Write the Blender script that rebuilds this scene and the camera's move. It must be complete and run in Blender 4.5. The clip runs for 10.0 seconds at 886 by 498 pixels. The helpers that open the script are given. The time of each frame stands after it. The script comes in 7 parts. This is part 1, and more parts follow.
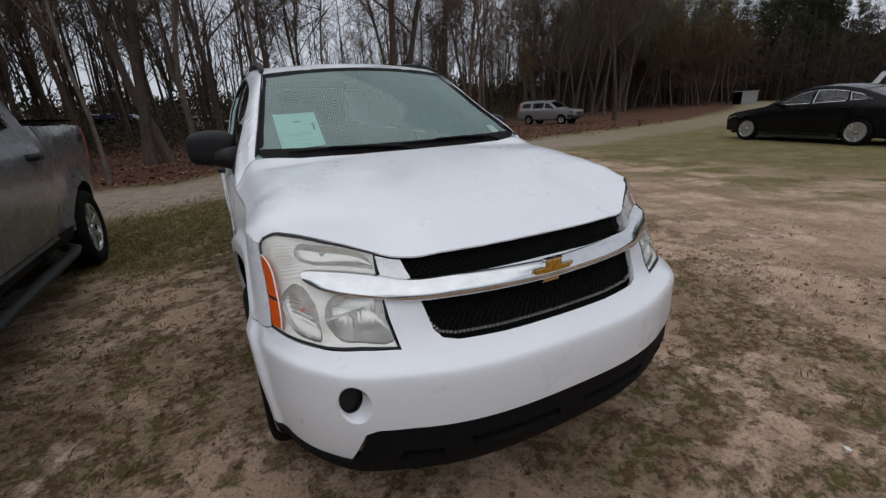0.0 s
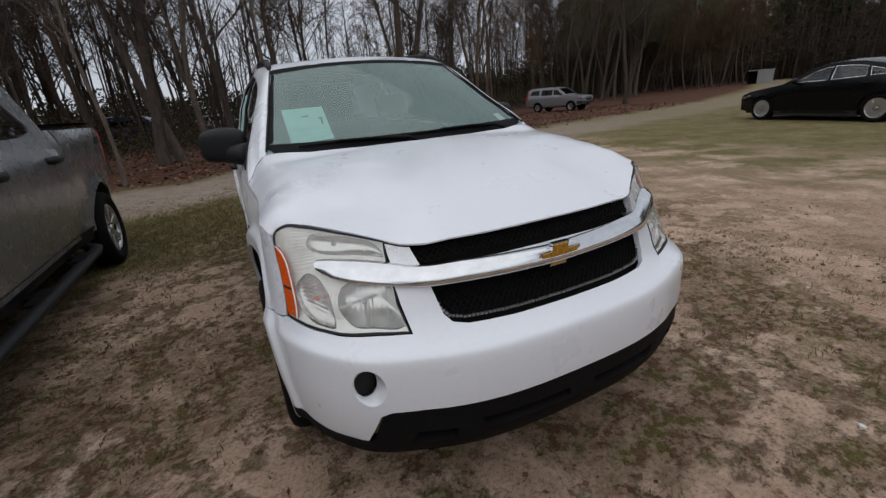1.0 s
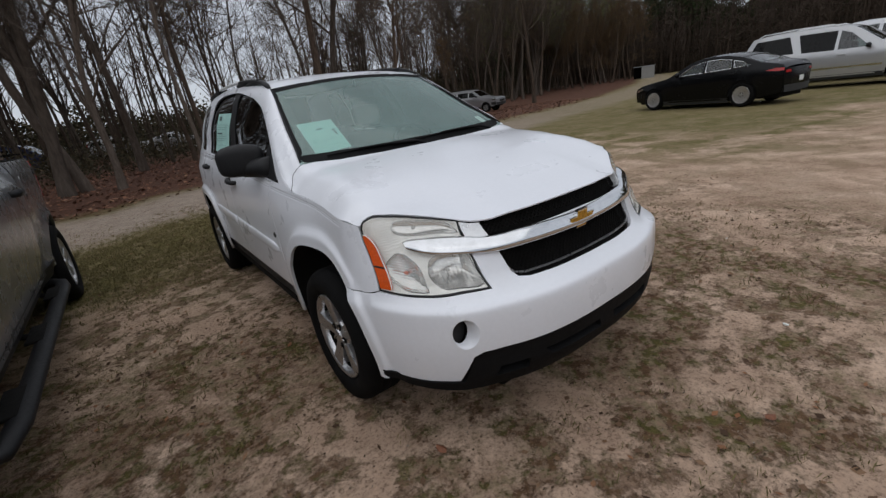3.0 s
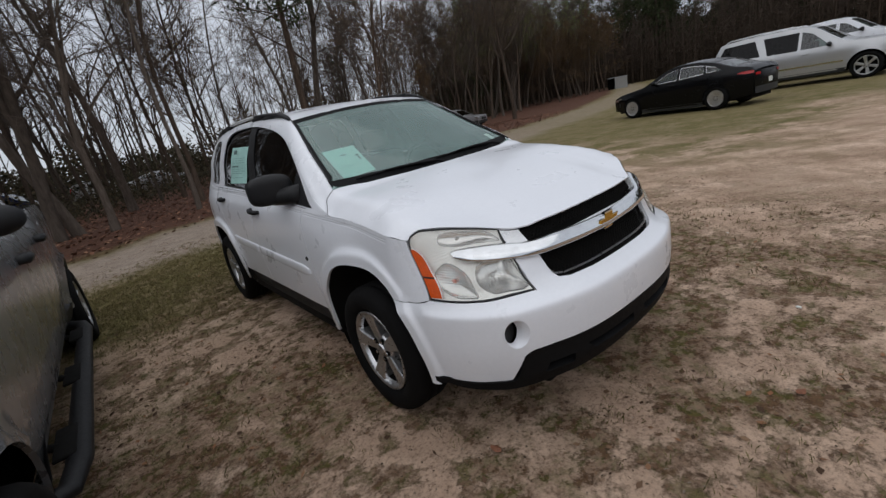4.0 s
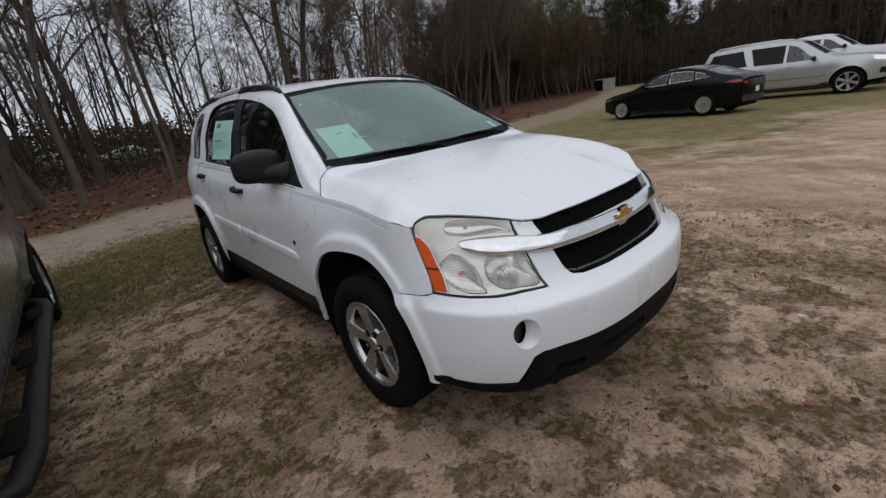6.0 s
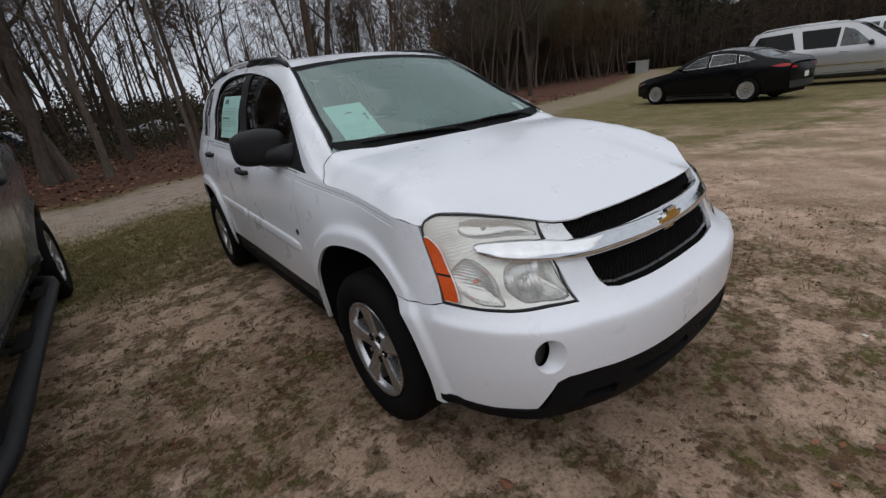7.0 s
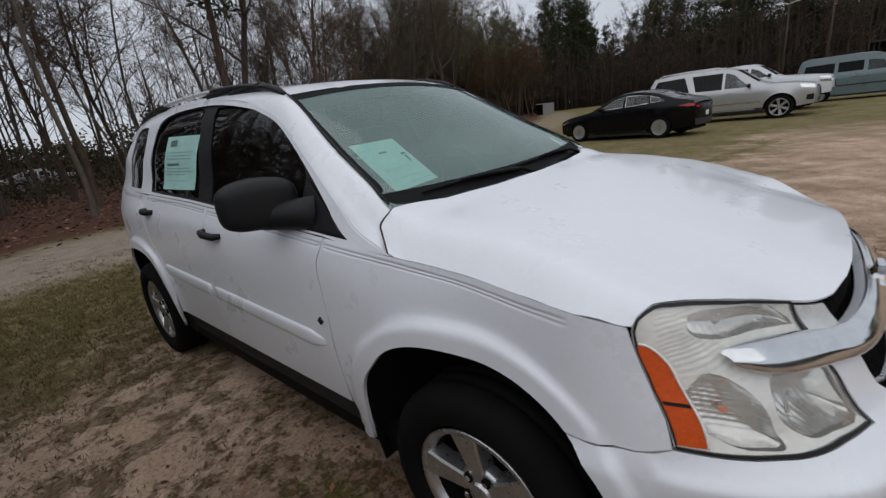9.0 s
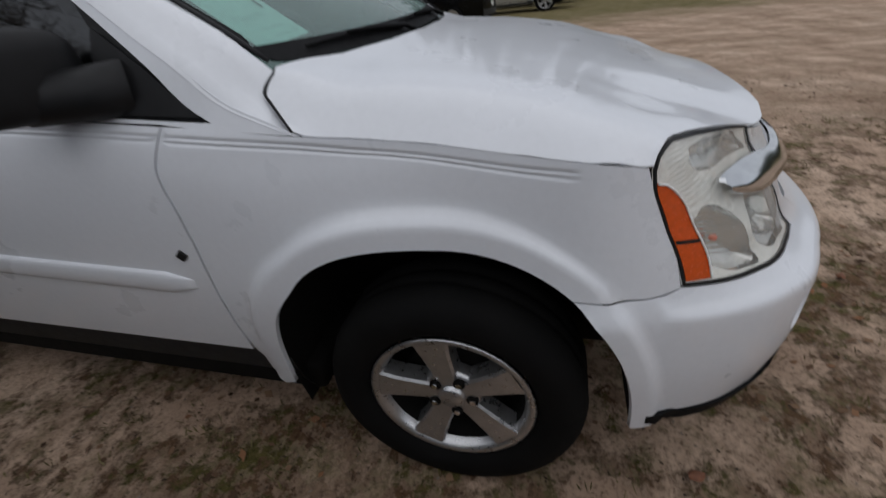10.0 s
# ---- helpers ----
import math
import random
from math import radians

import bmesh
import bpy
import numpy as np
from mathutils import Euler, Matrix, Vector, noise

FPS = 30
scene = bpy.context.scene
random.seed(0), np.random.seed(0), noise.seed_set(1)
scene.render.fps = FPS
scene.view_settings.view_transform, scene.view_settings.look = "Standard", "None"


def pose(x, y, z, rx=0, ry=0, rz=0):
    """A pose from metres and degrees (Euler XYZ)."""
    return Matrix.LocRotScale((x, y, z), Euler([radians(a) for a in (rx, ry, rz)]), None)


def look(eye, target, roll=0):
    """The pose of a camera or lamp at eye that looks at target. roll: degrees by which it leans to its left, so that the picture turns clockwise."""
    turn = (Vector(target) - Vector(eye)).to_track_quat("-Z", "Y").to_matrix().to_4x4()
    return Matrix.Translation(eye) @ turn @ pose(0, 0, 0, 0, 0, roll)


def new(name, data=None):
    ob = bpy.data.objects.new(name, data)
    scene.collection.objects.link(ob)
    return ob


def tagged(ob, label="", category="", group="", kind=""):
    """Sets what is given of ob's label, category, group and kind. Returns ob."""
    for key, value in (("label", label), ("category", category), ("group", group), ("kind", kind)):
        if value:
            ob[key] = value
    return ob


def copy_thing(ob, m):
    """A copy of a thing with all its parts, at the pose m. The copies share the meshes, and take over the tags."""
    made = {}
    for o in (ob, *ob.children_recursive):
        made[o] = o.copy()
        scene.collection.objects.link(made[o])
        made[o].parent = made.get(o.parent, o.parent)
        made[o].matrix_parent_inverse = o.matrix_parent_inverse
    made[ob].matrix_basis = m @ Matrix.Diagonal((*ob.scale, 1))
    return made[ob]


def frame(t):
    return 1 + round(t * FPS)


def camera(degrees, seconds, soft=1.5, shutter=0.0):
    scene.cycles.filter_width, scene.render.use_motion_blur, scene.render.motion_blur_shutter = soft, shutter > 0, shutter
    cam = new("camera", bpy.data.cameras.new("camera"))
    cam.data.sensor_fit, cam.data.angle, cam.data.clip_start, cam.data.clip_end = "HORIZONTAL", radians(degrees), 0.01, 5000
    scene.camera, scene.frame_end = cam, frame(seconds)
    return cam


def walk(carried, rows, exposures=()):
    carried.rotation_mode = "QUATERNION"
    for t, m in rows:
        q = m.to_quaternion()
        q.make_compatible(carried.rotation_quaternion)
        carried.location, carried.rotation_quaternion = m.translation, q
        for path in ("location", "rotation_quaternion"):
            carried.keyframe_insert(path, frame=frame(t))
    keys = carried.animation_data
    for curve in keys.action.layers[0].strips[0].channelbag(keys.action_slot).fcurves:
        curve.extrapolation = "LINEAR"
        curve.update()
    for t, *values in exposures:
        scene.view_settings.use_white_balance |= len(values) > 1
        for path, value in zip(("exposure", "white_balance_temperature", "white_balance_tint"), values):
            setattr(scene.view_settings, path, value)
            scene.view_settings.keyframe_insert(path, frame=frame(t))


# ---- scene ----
cam = camera(92.9, 10.0, soft=1.4, shutter=0.2)
PATH = [
    (0, (-0.877, -1.798, 1.355), (-0.026, -0.102, 0.722), -2.7),
    (0.5, (-0.853, -1.831, 1.35), (-0.025, -0.117, 0.734), -2.7),
    (1, (-0.882, -1.83, 1.348), (-0.088, -0.12, 0.682), -4.8),
    (1.5, (-0.984, -1.812, 1.357), (-0.121, -0.136, 0.687), -7.2),
    (2, (-1.196, -1.81, 1.354), (-0.295, -0.147, 0.704), -7.5),
    (2.5, (-1.362, -1.855, 1.381), (-0.327, -0.282, 0.707), -6.9),
    (3.8, (-1.68, -1.89, 1.439), (-0.539, -0.374, 0.805), -9.7),
    (4, (-1.732, -1.837, 1.444), (-0.583, -0.314, 0.845), -11.4),
    (4.5, (-1.779, -1.777, 1.445), (-0.502, -0.351, 0.868), -8.8),
    (5, (-1.791, -1.743, 1.441), (-0.532, -0.319, 0.818), -7.5),
    (5.5, (-1.782, -1.716, 1.422), (-0.543, -0.271, 0.808), -7.5),
    (6.8, (-1.586, -1.537, 1.393), (-0.459, -0.046, 0.681), -7.4),
    (7, (-1.555, -1.502, 1.392), (-0.445, 0.001, 0.679), -6.9),
    (7.5, (-1.535, -1.416, 1.378), (-0.353, 0.015, 0.634), -6.2),
    (8, (-1.623, -1.203, 1.383), (-0.277, 0.076, 0.642), -6.3),
    (8.5, (-1.667, -0.938, 1.394), (-0.234, 0.29, 0.733), -4.8),
    (9, (-1.613, -0.644, 1.419), (-0.2, 0.644, 0.832), -7.3),
    (9.3, (-1.616, -0.493, 1.411), (-0.111, 0.685, 0.824), -7.3),
    (9.5, (-1.63, -0.391, 1.391), (-0.008, 0.598, 0.768), -9.9),
    (9.8, (-1.633, -0.299, 1.344), (0.039, 0.4, 0.497), -7.0),
    (10, (-1.586, -0.237, 1.283), (0.036, 0.262, 0.223), -6.6),
]
walk(cam, [(t, look(eye, target, roll)) for t, eye, target, roll in PATH], [(0, -0.12), (1.5, -0.12), (4.5, -0.03), (7.5, -0.05), (9.0, -0.1), (9.5, -0.2), (10.0, -0.36)])

# overcast sky: a grey-white cloud layer over a clear sky model, and a very soft sun
world = bpy.data.worlds.new("overcast_sky")
scene.world = world
world.use_nodes = True
wn, wl = world.node_tree.nodes, world.node_tree.links
wn.clear()
sky = wn.new("ShaderNodeTexSky")
sky.sky_type = "NISHITA"
sky.sun_disc = False
sky.sun_elevation, sky.sun_rotation = radians(48), radians(200)
cloud_noise = wn.new("ShaderNodeTexNoise")
cloud_noise.inputs["Scale"].default_value = 2.2
cloud_noise.inputs["Detail"].default_value = 5
cloud_ramp = wn.new("ShaderNodeValToRGB")
cloud_ramp.color_ramp.elements[0].position, cloud_ramp.color_ramp.elements[1].position = 0.3, 0.7
cloud_ramp.color_ramp.elements[0].color, cloud_ramp.color_ramp.elements[1].color = (6.3, 6.7, 7.5, 1), (7.9, 8.3, 9.1, 1)
cloud_mix = wn.new("ShaderNodeMix")
cloud_mix.data_type = "RGBA"
cloud_mix.inputs[0].default_value = 0.9
wbg, wout = wn.new("ShaderNodeBackground"), wn.new("ShaderNodeOutputWorld")
wl.new(cloud_noise.outputs["Fac"], cloud_ramp.inputs["Fac"])
wl.new(sky.outputs["Color"], cloud_mix.inputs[6])
wl.new(cloud_ramp.outputs["Color"], cloud_mix.inputs[7])
wl.new(cloud_mix.outputs[2], wbg.inputs["Color"])
wl.new(wbg.outputs["Background"], wout.inputs["Surface"])
wbg.inputs["Strength"].default_value = 0.09
sun_data = bpy.data.lights.new("sun", "SUN")
sun_data.energy, sun_data.angle, sun_data.color = 1.1, radians(110), (1.0, 0.98, 0.96)
sun = new("sun", sun_data)
sun.matrix_world = look((0, 0, 30), (9, 6, 0))
scene.view_settings.exposure = -0.08

# ---- small tools ----
from mathutils import geometry


def pchip(pairs):
    """A smooth monotone curve through (x, y) pairs, as a function."""
    xs, ys = np.array([p[0] for p in pairs], float), np.array([p[1] for p in pairs], float)
    h, d = np.diff(xs), np.diff(ys) / np.diff(xs)
    m = np.zeros(len(xs))
    for i in range(1, len(xs) - 1):
        if d[i - 1] * d[i] > 0:
            a, b = 2 * h[i] + h[i - 1], h[i] + 2 * h[i - 1]
            m[i] = (a + b) / (a / d[i - 1] + b / d[i])
    m[0], m[-1] = d[0], d[-1]

    def f(x):
        x = min(max(x, xs[0]), xs[-1])
        i = min(max(int(np.searchsorted(xs, x)) - 1, 0), len(xs) - 2)
        t = (x - xs[i]) / h[i]
        return float((1 + 2 * t) * (1 - t) ** 2 * ys[i] + t * (1 - t) ** 2 * h[i] * m[i] + t * t * (3 - 2 * t) * ys[i + 1] + t * t * (t - 1) * h[i] * m[i + 1])

    return f


def smooth01(t):
    t = min(max(t, 0.0), 1.0)
    return t * t * (3 - 2 * t)


def spline(pts, n=8, closed=False):
    """Catmull-Rom through points of any dimension; n steps a span."""
    p = [np.array(q, float) for q in pts]
    k, out = len(p), []
    for i in range(k if closed else k - 1):
        a, b, c, d = (p[(i - 1) % k], p[i], p[(i + 1) % k], p[(i + 2) % k]) if closed else (p[max(i - 1, 0)], p[i], p[i + 1], p[min(i + 2, k - 1)])
        for j in range(n):
            t = j / n
            out.append(0.5 * (2 * b + (c - a) * t + (2 * a - 5 * b + 4 * c - d) * t * t + (3 * b - a - 3 * c + d) * t ** 3))
    if not closed:
        out.append(p[-1])
    return [tuple(float(v) for v in q) for q in out]


def link_mesh(name, bm, mat, parent=None, label="", smooth=True):
    me = bpy.data.meshes.new(name)
    bm.normal_update()
    bm.to_mesh(me)
    bm.free()
    for m in mat if isinstance(mat, (list, tuple)) else [mat]:
        me.materials.append(m)
    if smooth:
        me.polygons.foreach_set("use_smooth", [True] * len(me.polygons))
    ob = new(name, me)
    ob.parent = parent
    if label:
        ob["label"] = label
    return ob


def part(name, bm, mat, parent, label="", smooth=True):
    return link_mesh(name, bm, mat, parent, label, smooth)


def thing(name, m, label, category, group="", kind=""):
    ob = new(name)
    ob.empty_display_size = 0.1
    ob.matrix_basis = m
    return tagged(ob, label, category, group, kind)


def inside(p, poly):
    x, y, c = p[0], p[1], False
    j = len(poly) - 1
    for i in range(len(poly)):
        xi, yi, xj, yj = poly[i][0], poly[i][1], poly[j][0], poly[j][1]
        if (yi > y) != (yj > y) and x < (xj - xi) * (y - yi) / (yj - yi) + xi:
            c = not c
        j = i
    return c


def densify(poly, step):
    out = []
    for i, a in enumerate(poly):
        b = poly[(i + 1) % len(poly)]
        n = max(1, int(math.ceil(math.hypot(b[0] - a[0], b[1] - a[1]) / step)))
        out += [(a[0] + (b[0] - a[0]) * k / n, a[1] + (b[1] - a[1]) * k / n) for k in range(n)]
    return out


def panel(f, outline, holes=(), step=0.03, flange=0.015, lines=(), flip=False, lift=0.0):
    """A sheet-metal panel: the piece of the surface f(u, v) inside outline and outside holes, its edges turned in by flange."""
    loops = [densify(outline, step)] + [densify(h, step) for h in holes]
    flat = [np.array(l) for l in loops]
    edge_pts = np.concatenate(flat)
    lo, hi = flat[0].min(0), flat[0].max(0)
    pts, edges = [], []
    for l in loops:
        n0 = len(pts)
        pts += [Vector(p) for p in l]
        edges += [(n0 + i, n0 + (i + 1) % len(l)) for i in range(len(l))]

    def ok(p, gap):
        if not inside(p, loops[0]) or any(inside(p, h) for h in loops[1:]):
            return False
        return ((edge_pts - np.array(p)) ** 2).sum(1).min() > gap * gap

    for l in lines:
        last = None
        fine = []
        for a, b in zip(l[:-1], l[1:]):
            n = max(1, int(math.hypot(b[0] - a[0], b[1] - a[1]) / step + 0.5))
            fine += [(a[0] + (b[0] - a[0]) * k / n, a[1] + (b[1] - a[1]) * k / n) for k in range(n)]
        for p in fine + [l[-1]]:
            if ok(p, 0.006):
                pts.append(Vector(p))
                if last is not None:
                    edges.append((last, len(pts) - 1))
                last = len(pts) - 1
            else:
                last = None
    line_pts = np.array([tuple(p) for p in pts])
    nu, nv = int((hi[0] - lo[0]) / step) + 1, int((hi[1] - lo[1]) / step) + 1
    for i in range(nu + 1):
        for j in range(nv + 1):
            p = (lo[0] + (i + 0.5 * (j % 2)) * step, lo[1] + j * step)
            if ok(p, step * 0.5) and ((line_pts - np.array(p)) ** 2).sum(1).min() > (0.5 * step) ** 2:
                pts.append(Vector(p))
    vs, es, fs, *_ = geometry.delaunay_2d_cdt(pts, edges, [], 0, 1e-6)
    vs = [(v[0], v[1]) for v in vs]
    bm = bmesh.new()
    e = 2e-3

    def at(u, v):
        p = Vector(f(u, v))
        a, b = Vector(f(u + e, v)) - Vector(f(u - e, v)), Vector(f(u, v + e)) - Vector(f(u, v - e))
        n = a.cross(b)
        return p, n.normalized() if n.length > 1e-12 else Vector((0, 0, 1))

    sg = -1 if flip else 1
    bv, nrm = [], []
    for v in vs:
        p, n = at(*v)
        bv.append(bm.verts.new(p + n * sg * lift))
        nrm.append(n * sg)
    for t in fs:
        c = (sum(vs[i][0] for i in t) / 3, sum(vs[i][1] for i in t) / 3)
        (ax, ay), (bx, by), (cx, cy) = (vs[i] for i in t)
        if abs((bx - ax) * (cy - ay) - (by - ay) * (cx - ax)) < 2e-7:
            continue
        if inside(c, loops[0]) and not any(inside(c, h) for h in loops[1:]):
            try:
                bm.faces.new([bv[i] for i in (t if not flip else t[::-1])])
            except ValueError:
                pass
    bm.verts.index_update()
    if flange:
        rim = [ed for ed in bm.edges if len(ed.link_faces) == 1]
        made = {}

        def low(v, k, d):
            if (v, k) not in made:
                made[(v, k)] = bm.verts.new(v.co - nrm[v.index] * d)
            return made[(v, k)]

        for ed in rim:
            loop = ed.link_faces[0].loops
            a, b = ed.verts
            for l in loop:
                if l.edge == ed:
                    a, b = l.vert, l.link_loop_next.vert
            bm.faces.new([b, a, low(a, 0, flange), low(b, 0, flange)])
            ed.smooth = False
    loose = [v for v in bm.verts if not v.link_faces]
    bmesh.ops.delete(bm, geom=loose, context="VERTS")
    return bm


def grid(f, nu, nv, u0=0.0, u1=1.0, v0=0.0, v1=1.0, flip=False, bm=None):
    """A sheet f(u, v) of nu by nv quads."""
    bm = bm or bmesh.new()
    vs = [[bm.verts.new(f(u0 + (u1 - u0) * i / nu, v0 + (v1 - v0) * j / nv)) for j in range(nv + 1)] for i in range(nu + 1)]
    for i in range(nu):
        for j in range(nv):
            q = [vs[i][j], vs[i + 1][j], vs[i + 1][j + 1], vs[i][j + 1]]
            bm.faces.new(q[::-1] if flip else q)
    return bm


def tube(bm, pts, radii, sides=8, cap=True, squash=1.0):
    """A tube through points, with a radius at each."""
    rings, up = [], Vector((0, 0, 1))
    pts = [Vector(p) for p in pts]
    for i, p in enumerate(pts):
        d = (pts[min(i + 1, len(pts) - 1)] - pts[max(i - 1, 0)]).normalized()
        a = d.cross(up if abs(d.z) < 0.95 else Vector((1, 0, 0))).normalized()
        b = a.cross(d)
        r = radii[i] if isinstance(radii, (list, tuple)) else radii
        rings.append([bm.verts.new(p + a * math.cos(2 * math.pi * k / sides) * r + b * math.sin(2 * math.pi * k / sides) * r * squash) for k in range(sides)])
    for r, s in zip(rings[:-1], rings[1:]):
        for k in range(sides):
            bm.faces.new([r[k], s[k], s[(k + 1) % sides], r[(k + 1) % sides]])
    if cap:
        bm.faces.new(rings[0])
        bm.faces.new(rings[-1][::-1])
    return bm


def box(bm, lo, hi, bevel=0.0, segs=2):
    """A box with rounded edges."""
    m = Matrix.Translation([(a + b) / 2 for a, b in zip(lo, hi)]) @ Matrix.Diagonal([abs(b - a) for a, b in zip(lo, hi)] + [1])
    g = bmesh.ops.create_cube(bm, size=1, matrix=m)
    if bevel:
        es = list({e for v in g["verts"] for e in v.link_edges})
        bmesh.ops.bevel(bm, geom=es, offset=bevel, segments=segs, profile=0.5, affect="EDGES")
    return bm


def ring_of(bm, f, profile, n=48, close=True):
    """Revolve a profile of (radius, depth) by f(radius, angle, depth)."""
    rows = [[bm.verts.new(f(r, 2 * math.pi * k / n, d)) for k in range(n)] for r, d in profile]
    for a, b in zip(rows[:-1], rows[1:]):
        for k in range(n):
            bm.faces.new([a[k], a[(k + 1) % n], b[(k + 1) % n], b[k]])
    return rows


# ---- materials ----
def nodes_of(name):
    m = bpy.data.materials.new(name)
    m.use_nodes = True
    t = m.node_tree
    return m, t, t.nodes["Principled BSDF"]


def noise_ramp(t, scale, stops, detail=6, rough=0.6, vec=None, distort=0.0):
    """A noise and a colour ramp behind it; stops: (position, colour)."""
    n = t.nodes.new("ShaderNodeTexNoise")
    n.inputs["Scale"].default_value, n.inputs["Detail"].default_value, n.inputs["Roughness"].default_value = scale, detail, rough
    n.inputs["Distortion"].default_value = distort
    if vec:
        t.links.new(vec, n.inputs["Vector"])
    r = t.nodes.new("ShaderNodeValToRGB")
    while len(r.color_ramp.elements) < len(stops):
        r.color_ramp.elements.new(0.5)
    for e, (p, c) in zip(r.color_ramp.elements, stops):
        e.position, e.color = p, (*c, 1) if len(c) == 3 else c
    t.links.new(n.outputs["Fac"], r.inputs["Fac"])
    return r.outputs["Color"], n


def mix_rgb(t, fac, a, b, mode="MIX"):
    n = t.nodes.new("ShaderNodeMix")
    n.data_type, n.blend_type = "RGBA", mode
    for sock, v in ((n.inputs[0], fac), (n.inputs[6], a), (n.inputs[7], b)):
        if hasattr(v, "links"):
            t.links.new(v, sock)
        else:
            sock.default_value = v if isinstance(v, (int, float)) else (*v, 1)
    return n.outputs[2]


def math_node(t, op, a, b=0.0, clamp=False):
    n = t.nodes.new("ShaderNodeMath")
    n.operation, n.use_clamp = op, clamp
    for sock, v in zip(n.inputs, (a, b)):
        if hasattr(v, "links"):
            t.links.new(v, sock)
        else:
            sock.default_value = v
    return n.outputs[0]


def bumped(t, p, height, strength=0.3, dist=0.01):
    b = t.nodes.new("ShaderNodeBump")
    b.inputs["Strength"].default_value, b.inputs["Distance"].default_value = strength, dist
    t.links.new(height, b.inputs["Height"])
    t.links.new(b.outputs["Normal"], p.inputs["Normal"])


def coords(t, kind="Object"):
    return t.nodes.new("ShaderNodeTexCoord").outputs[kind]


def paint(name, colour, dirt=(0.5, 0.45, 0.38), rough=0.22, metallic=0.0, coat=0.6, dirty=0.06, spec=0.5):
    """Car paint: clear coat over colour, with a faint dusty film."""
    m, t, p = nodes_of(name)
    co = coords(t)
    fac, _ = noise_ramp(t, 3.0, [(0.42, (0, 0, 0)), (0.75, (dirty, dirty, dirty))], vec=co)
    fine, nn = noise_ramp(t, 60.0, [(0.3, tuple(c * 0.965 for c in colour)), (0.7, colour)], vec=co)
    t.links.new(mix_rgb(t, fac, fine, dirt), p.inputs["Base Color"])
    r, _ = noise_ramp(t, 5.0, [(0.3, (rough,) * 3), (0.8, (rough + 0.14,) * 3)], vec=co)
    t.links.new(r, p.inputs["Roughness"])
    p.inputs["Metallic"].default_value = metallic
    p.inputs["Specular IOR Level"].default_value = spec
    p.inputs["Coat Weight"].default_value, p.inputs["Coat Roughness"].default_value = coat, 0.06
    return m


def plain(name, colour, rough=0.5, metallic=0.0, vary=0.25, scale=14.0, bump=0.15, dist=0.002, spec=0.5):
    """A surface with mottling at two scales and fine relief."""
    m, t, p = nodes_of(name)
    co = coords(t)
    c1, n1 = noise_ramp(t, scale, [(0.3, tuple(c * (1 - vary) for c in colour)), (0.7, tuple(min(1, c * (1 + vary)) for c in colour))], vec=co)
    c2, n2 = noise_ramp(t, scale * 9, [(0.3, (0.86,) * 3), (0.7, (1.0,) * 3)], vec=co)
    t.links.new(mix_rgb(t, 1.0, c1, c2, "MULTIPLY"), p.inputs["Base Color"])
    r, _ = noise_ramp(t, scale * 2, [(0.3, (max(0.02, rough - 0.07),) * 3), (0.7, (min(1, rough + 0.09),) * 3)], vec=co)
    t.links.new(r, p.inputs["Roughness"])
    p.inputs["Metallic"].default_value, p.inputs["Specular IOR Level"].default_value = metallic, spec
    if bump:
        bumped(t, p, n2.outputs["Fac"], bump, dist)
    return m


def pane(name, tint, ior=1.5, dust_sheen=0.0, rough=0.02, film=(0.42, 0.60, 0.58)):
    """Thin window glass: what lies behind it, tinted, under a clear reflection."""
    m = bpy.data.materials.new(name)
    m.use_nodes = True
    t = m.node_tree
    t.nodes.clear()
    out, mixs = t.nodes.new("ShaderNodeOutputMaterial"), t.nodes.new("ShaderNodeMixShader")
    tr, gl, fr = t.nodes.new("ShaderNodeBsdfTransparent"), t.nodes.new("ShaderNodeBsdfGlossy"), t.nodes.new("ShaderNodeLayerWeight")
    fr.inputs["Blend"].default_value = 0.5
    r0 = 2 * ((ior - 1) / (ior + 1)) ** 2
    tr.inputs["Color"].default_value = (*tint, 1)
    gl.inputs["Roughness"].default_value = rough
    n = t.nodes.new("ShaderNodeTexNoise")
    n.inputs["Scale"].default_value = 1.5
    b = t.nodes.new("ShaderNodeBump")
    b.inputs["Strength"].default_value, b.inputs["Distance"].default_value = 0.03, 0.02
    t.links.new(n.outputs["Fac"], b.inputs["Height"])
    t.links.new(b.outputs["Normal"], gl.inputs["Normal"])
    t.links.new(math_node(t, "ADD", math_node(t, "MULTIPLY", math_node(t, "POWER", fr.outputs["Facing"], 5.0), 1 - r0), r0), mixs.inputs["Fac"])
    t.links.new(tr.outputs["BSDF"], mixs.inputs[1])
    t.links.new(gl.outputs["BSDF"], mixs.inputs[2])
    last = mixs.outputs["Shader"]
    # pale diffuse film; on the windscreen it also paints in reflected sky
    if dust_sheen:
        df, mx = t.nodes.new("ShaderNodeBsdfDiffuse"), t.nodes.new("ShaderNodeMixShader")
        df.inputs["Color"].default_value = (*film, 1)
        fac, _ = noise_ramp(t, 2.5, [(0.3, (dust_sheen * 0.8,) * 3), (0.7, (dust_sheen * 1.15,) * 3)], vec=coords(t))
        t.links.new(fac, mx.inputs["Fac"])
        t.links.new(last, mx.inputs[1])
        t.links.new(df.outputs["BSDF"], mx.inputs[2])
        last = mx.outputs["Shader"]
    t.links.new(last, out.inputs["Surface"])
    return m


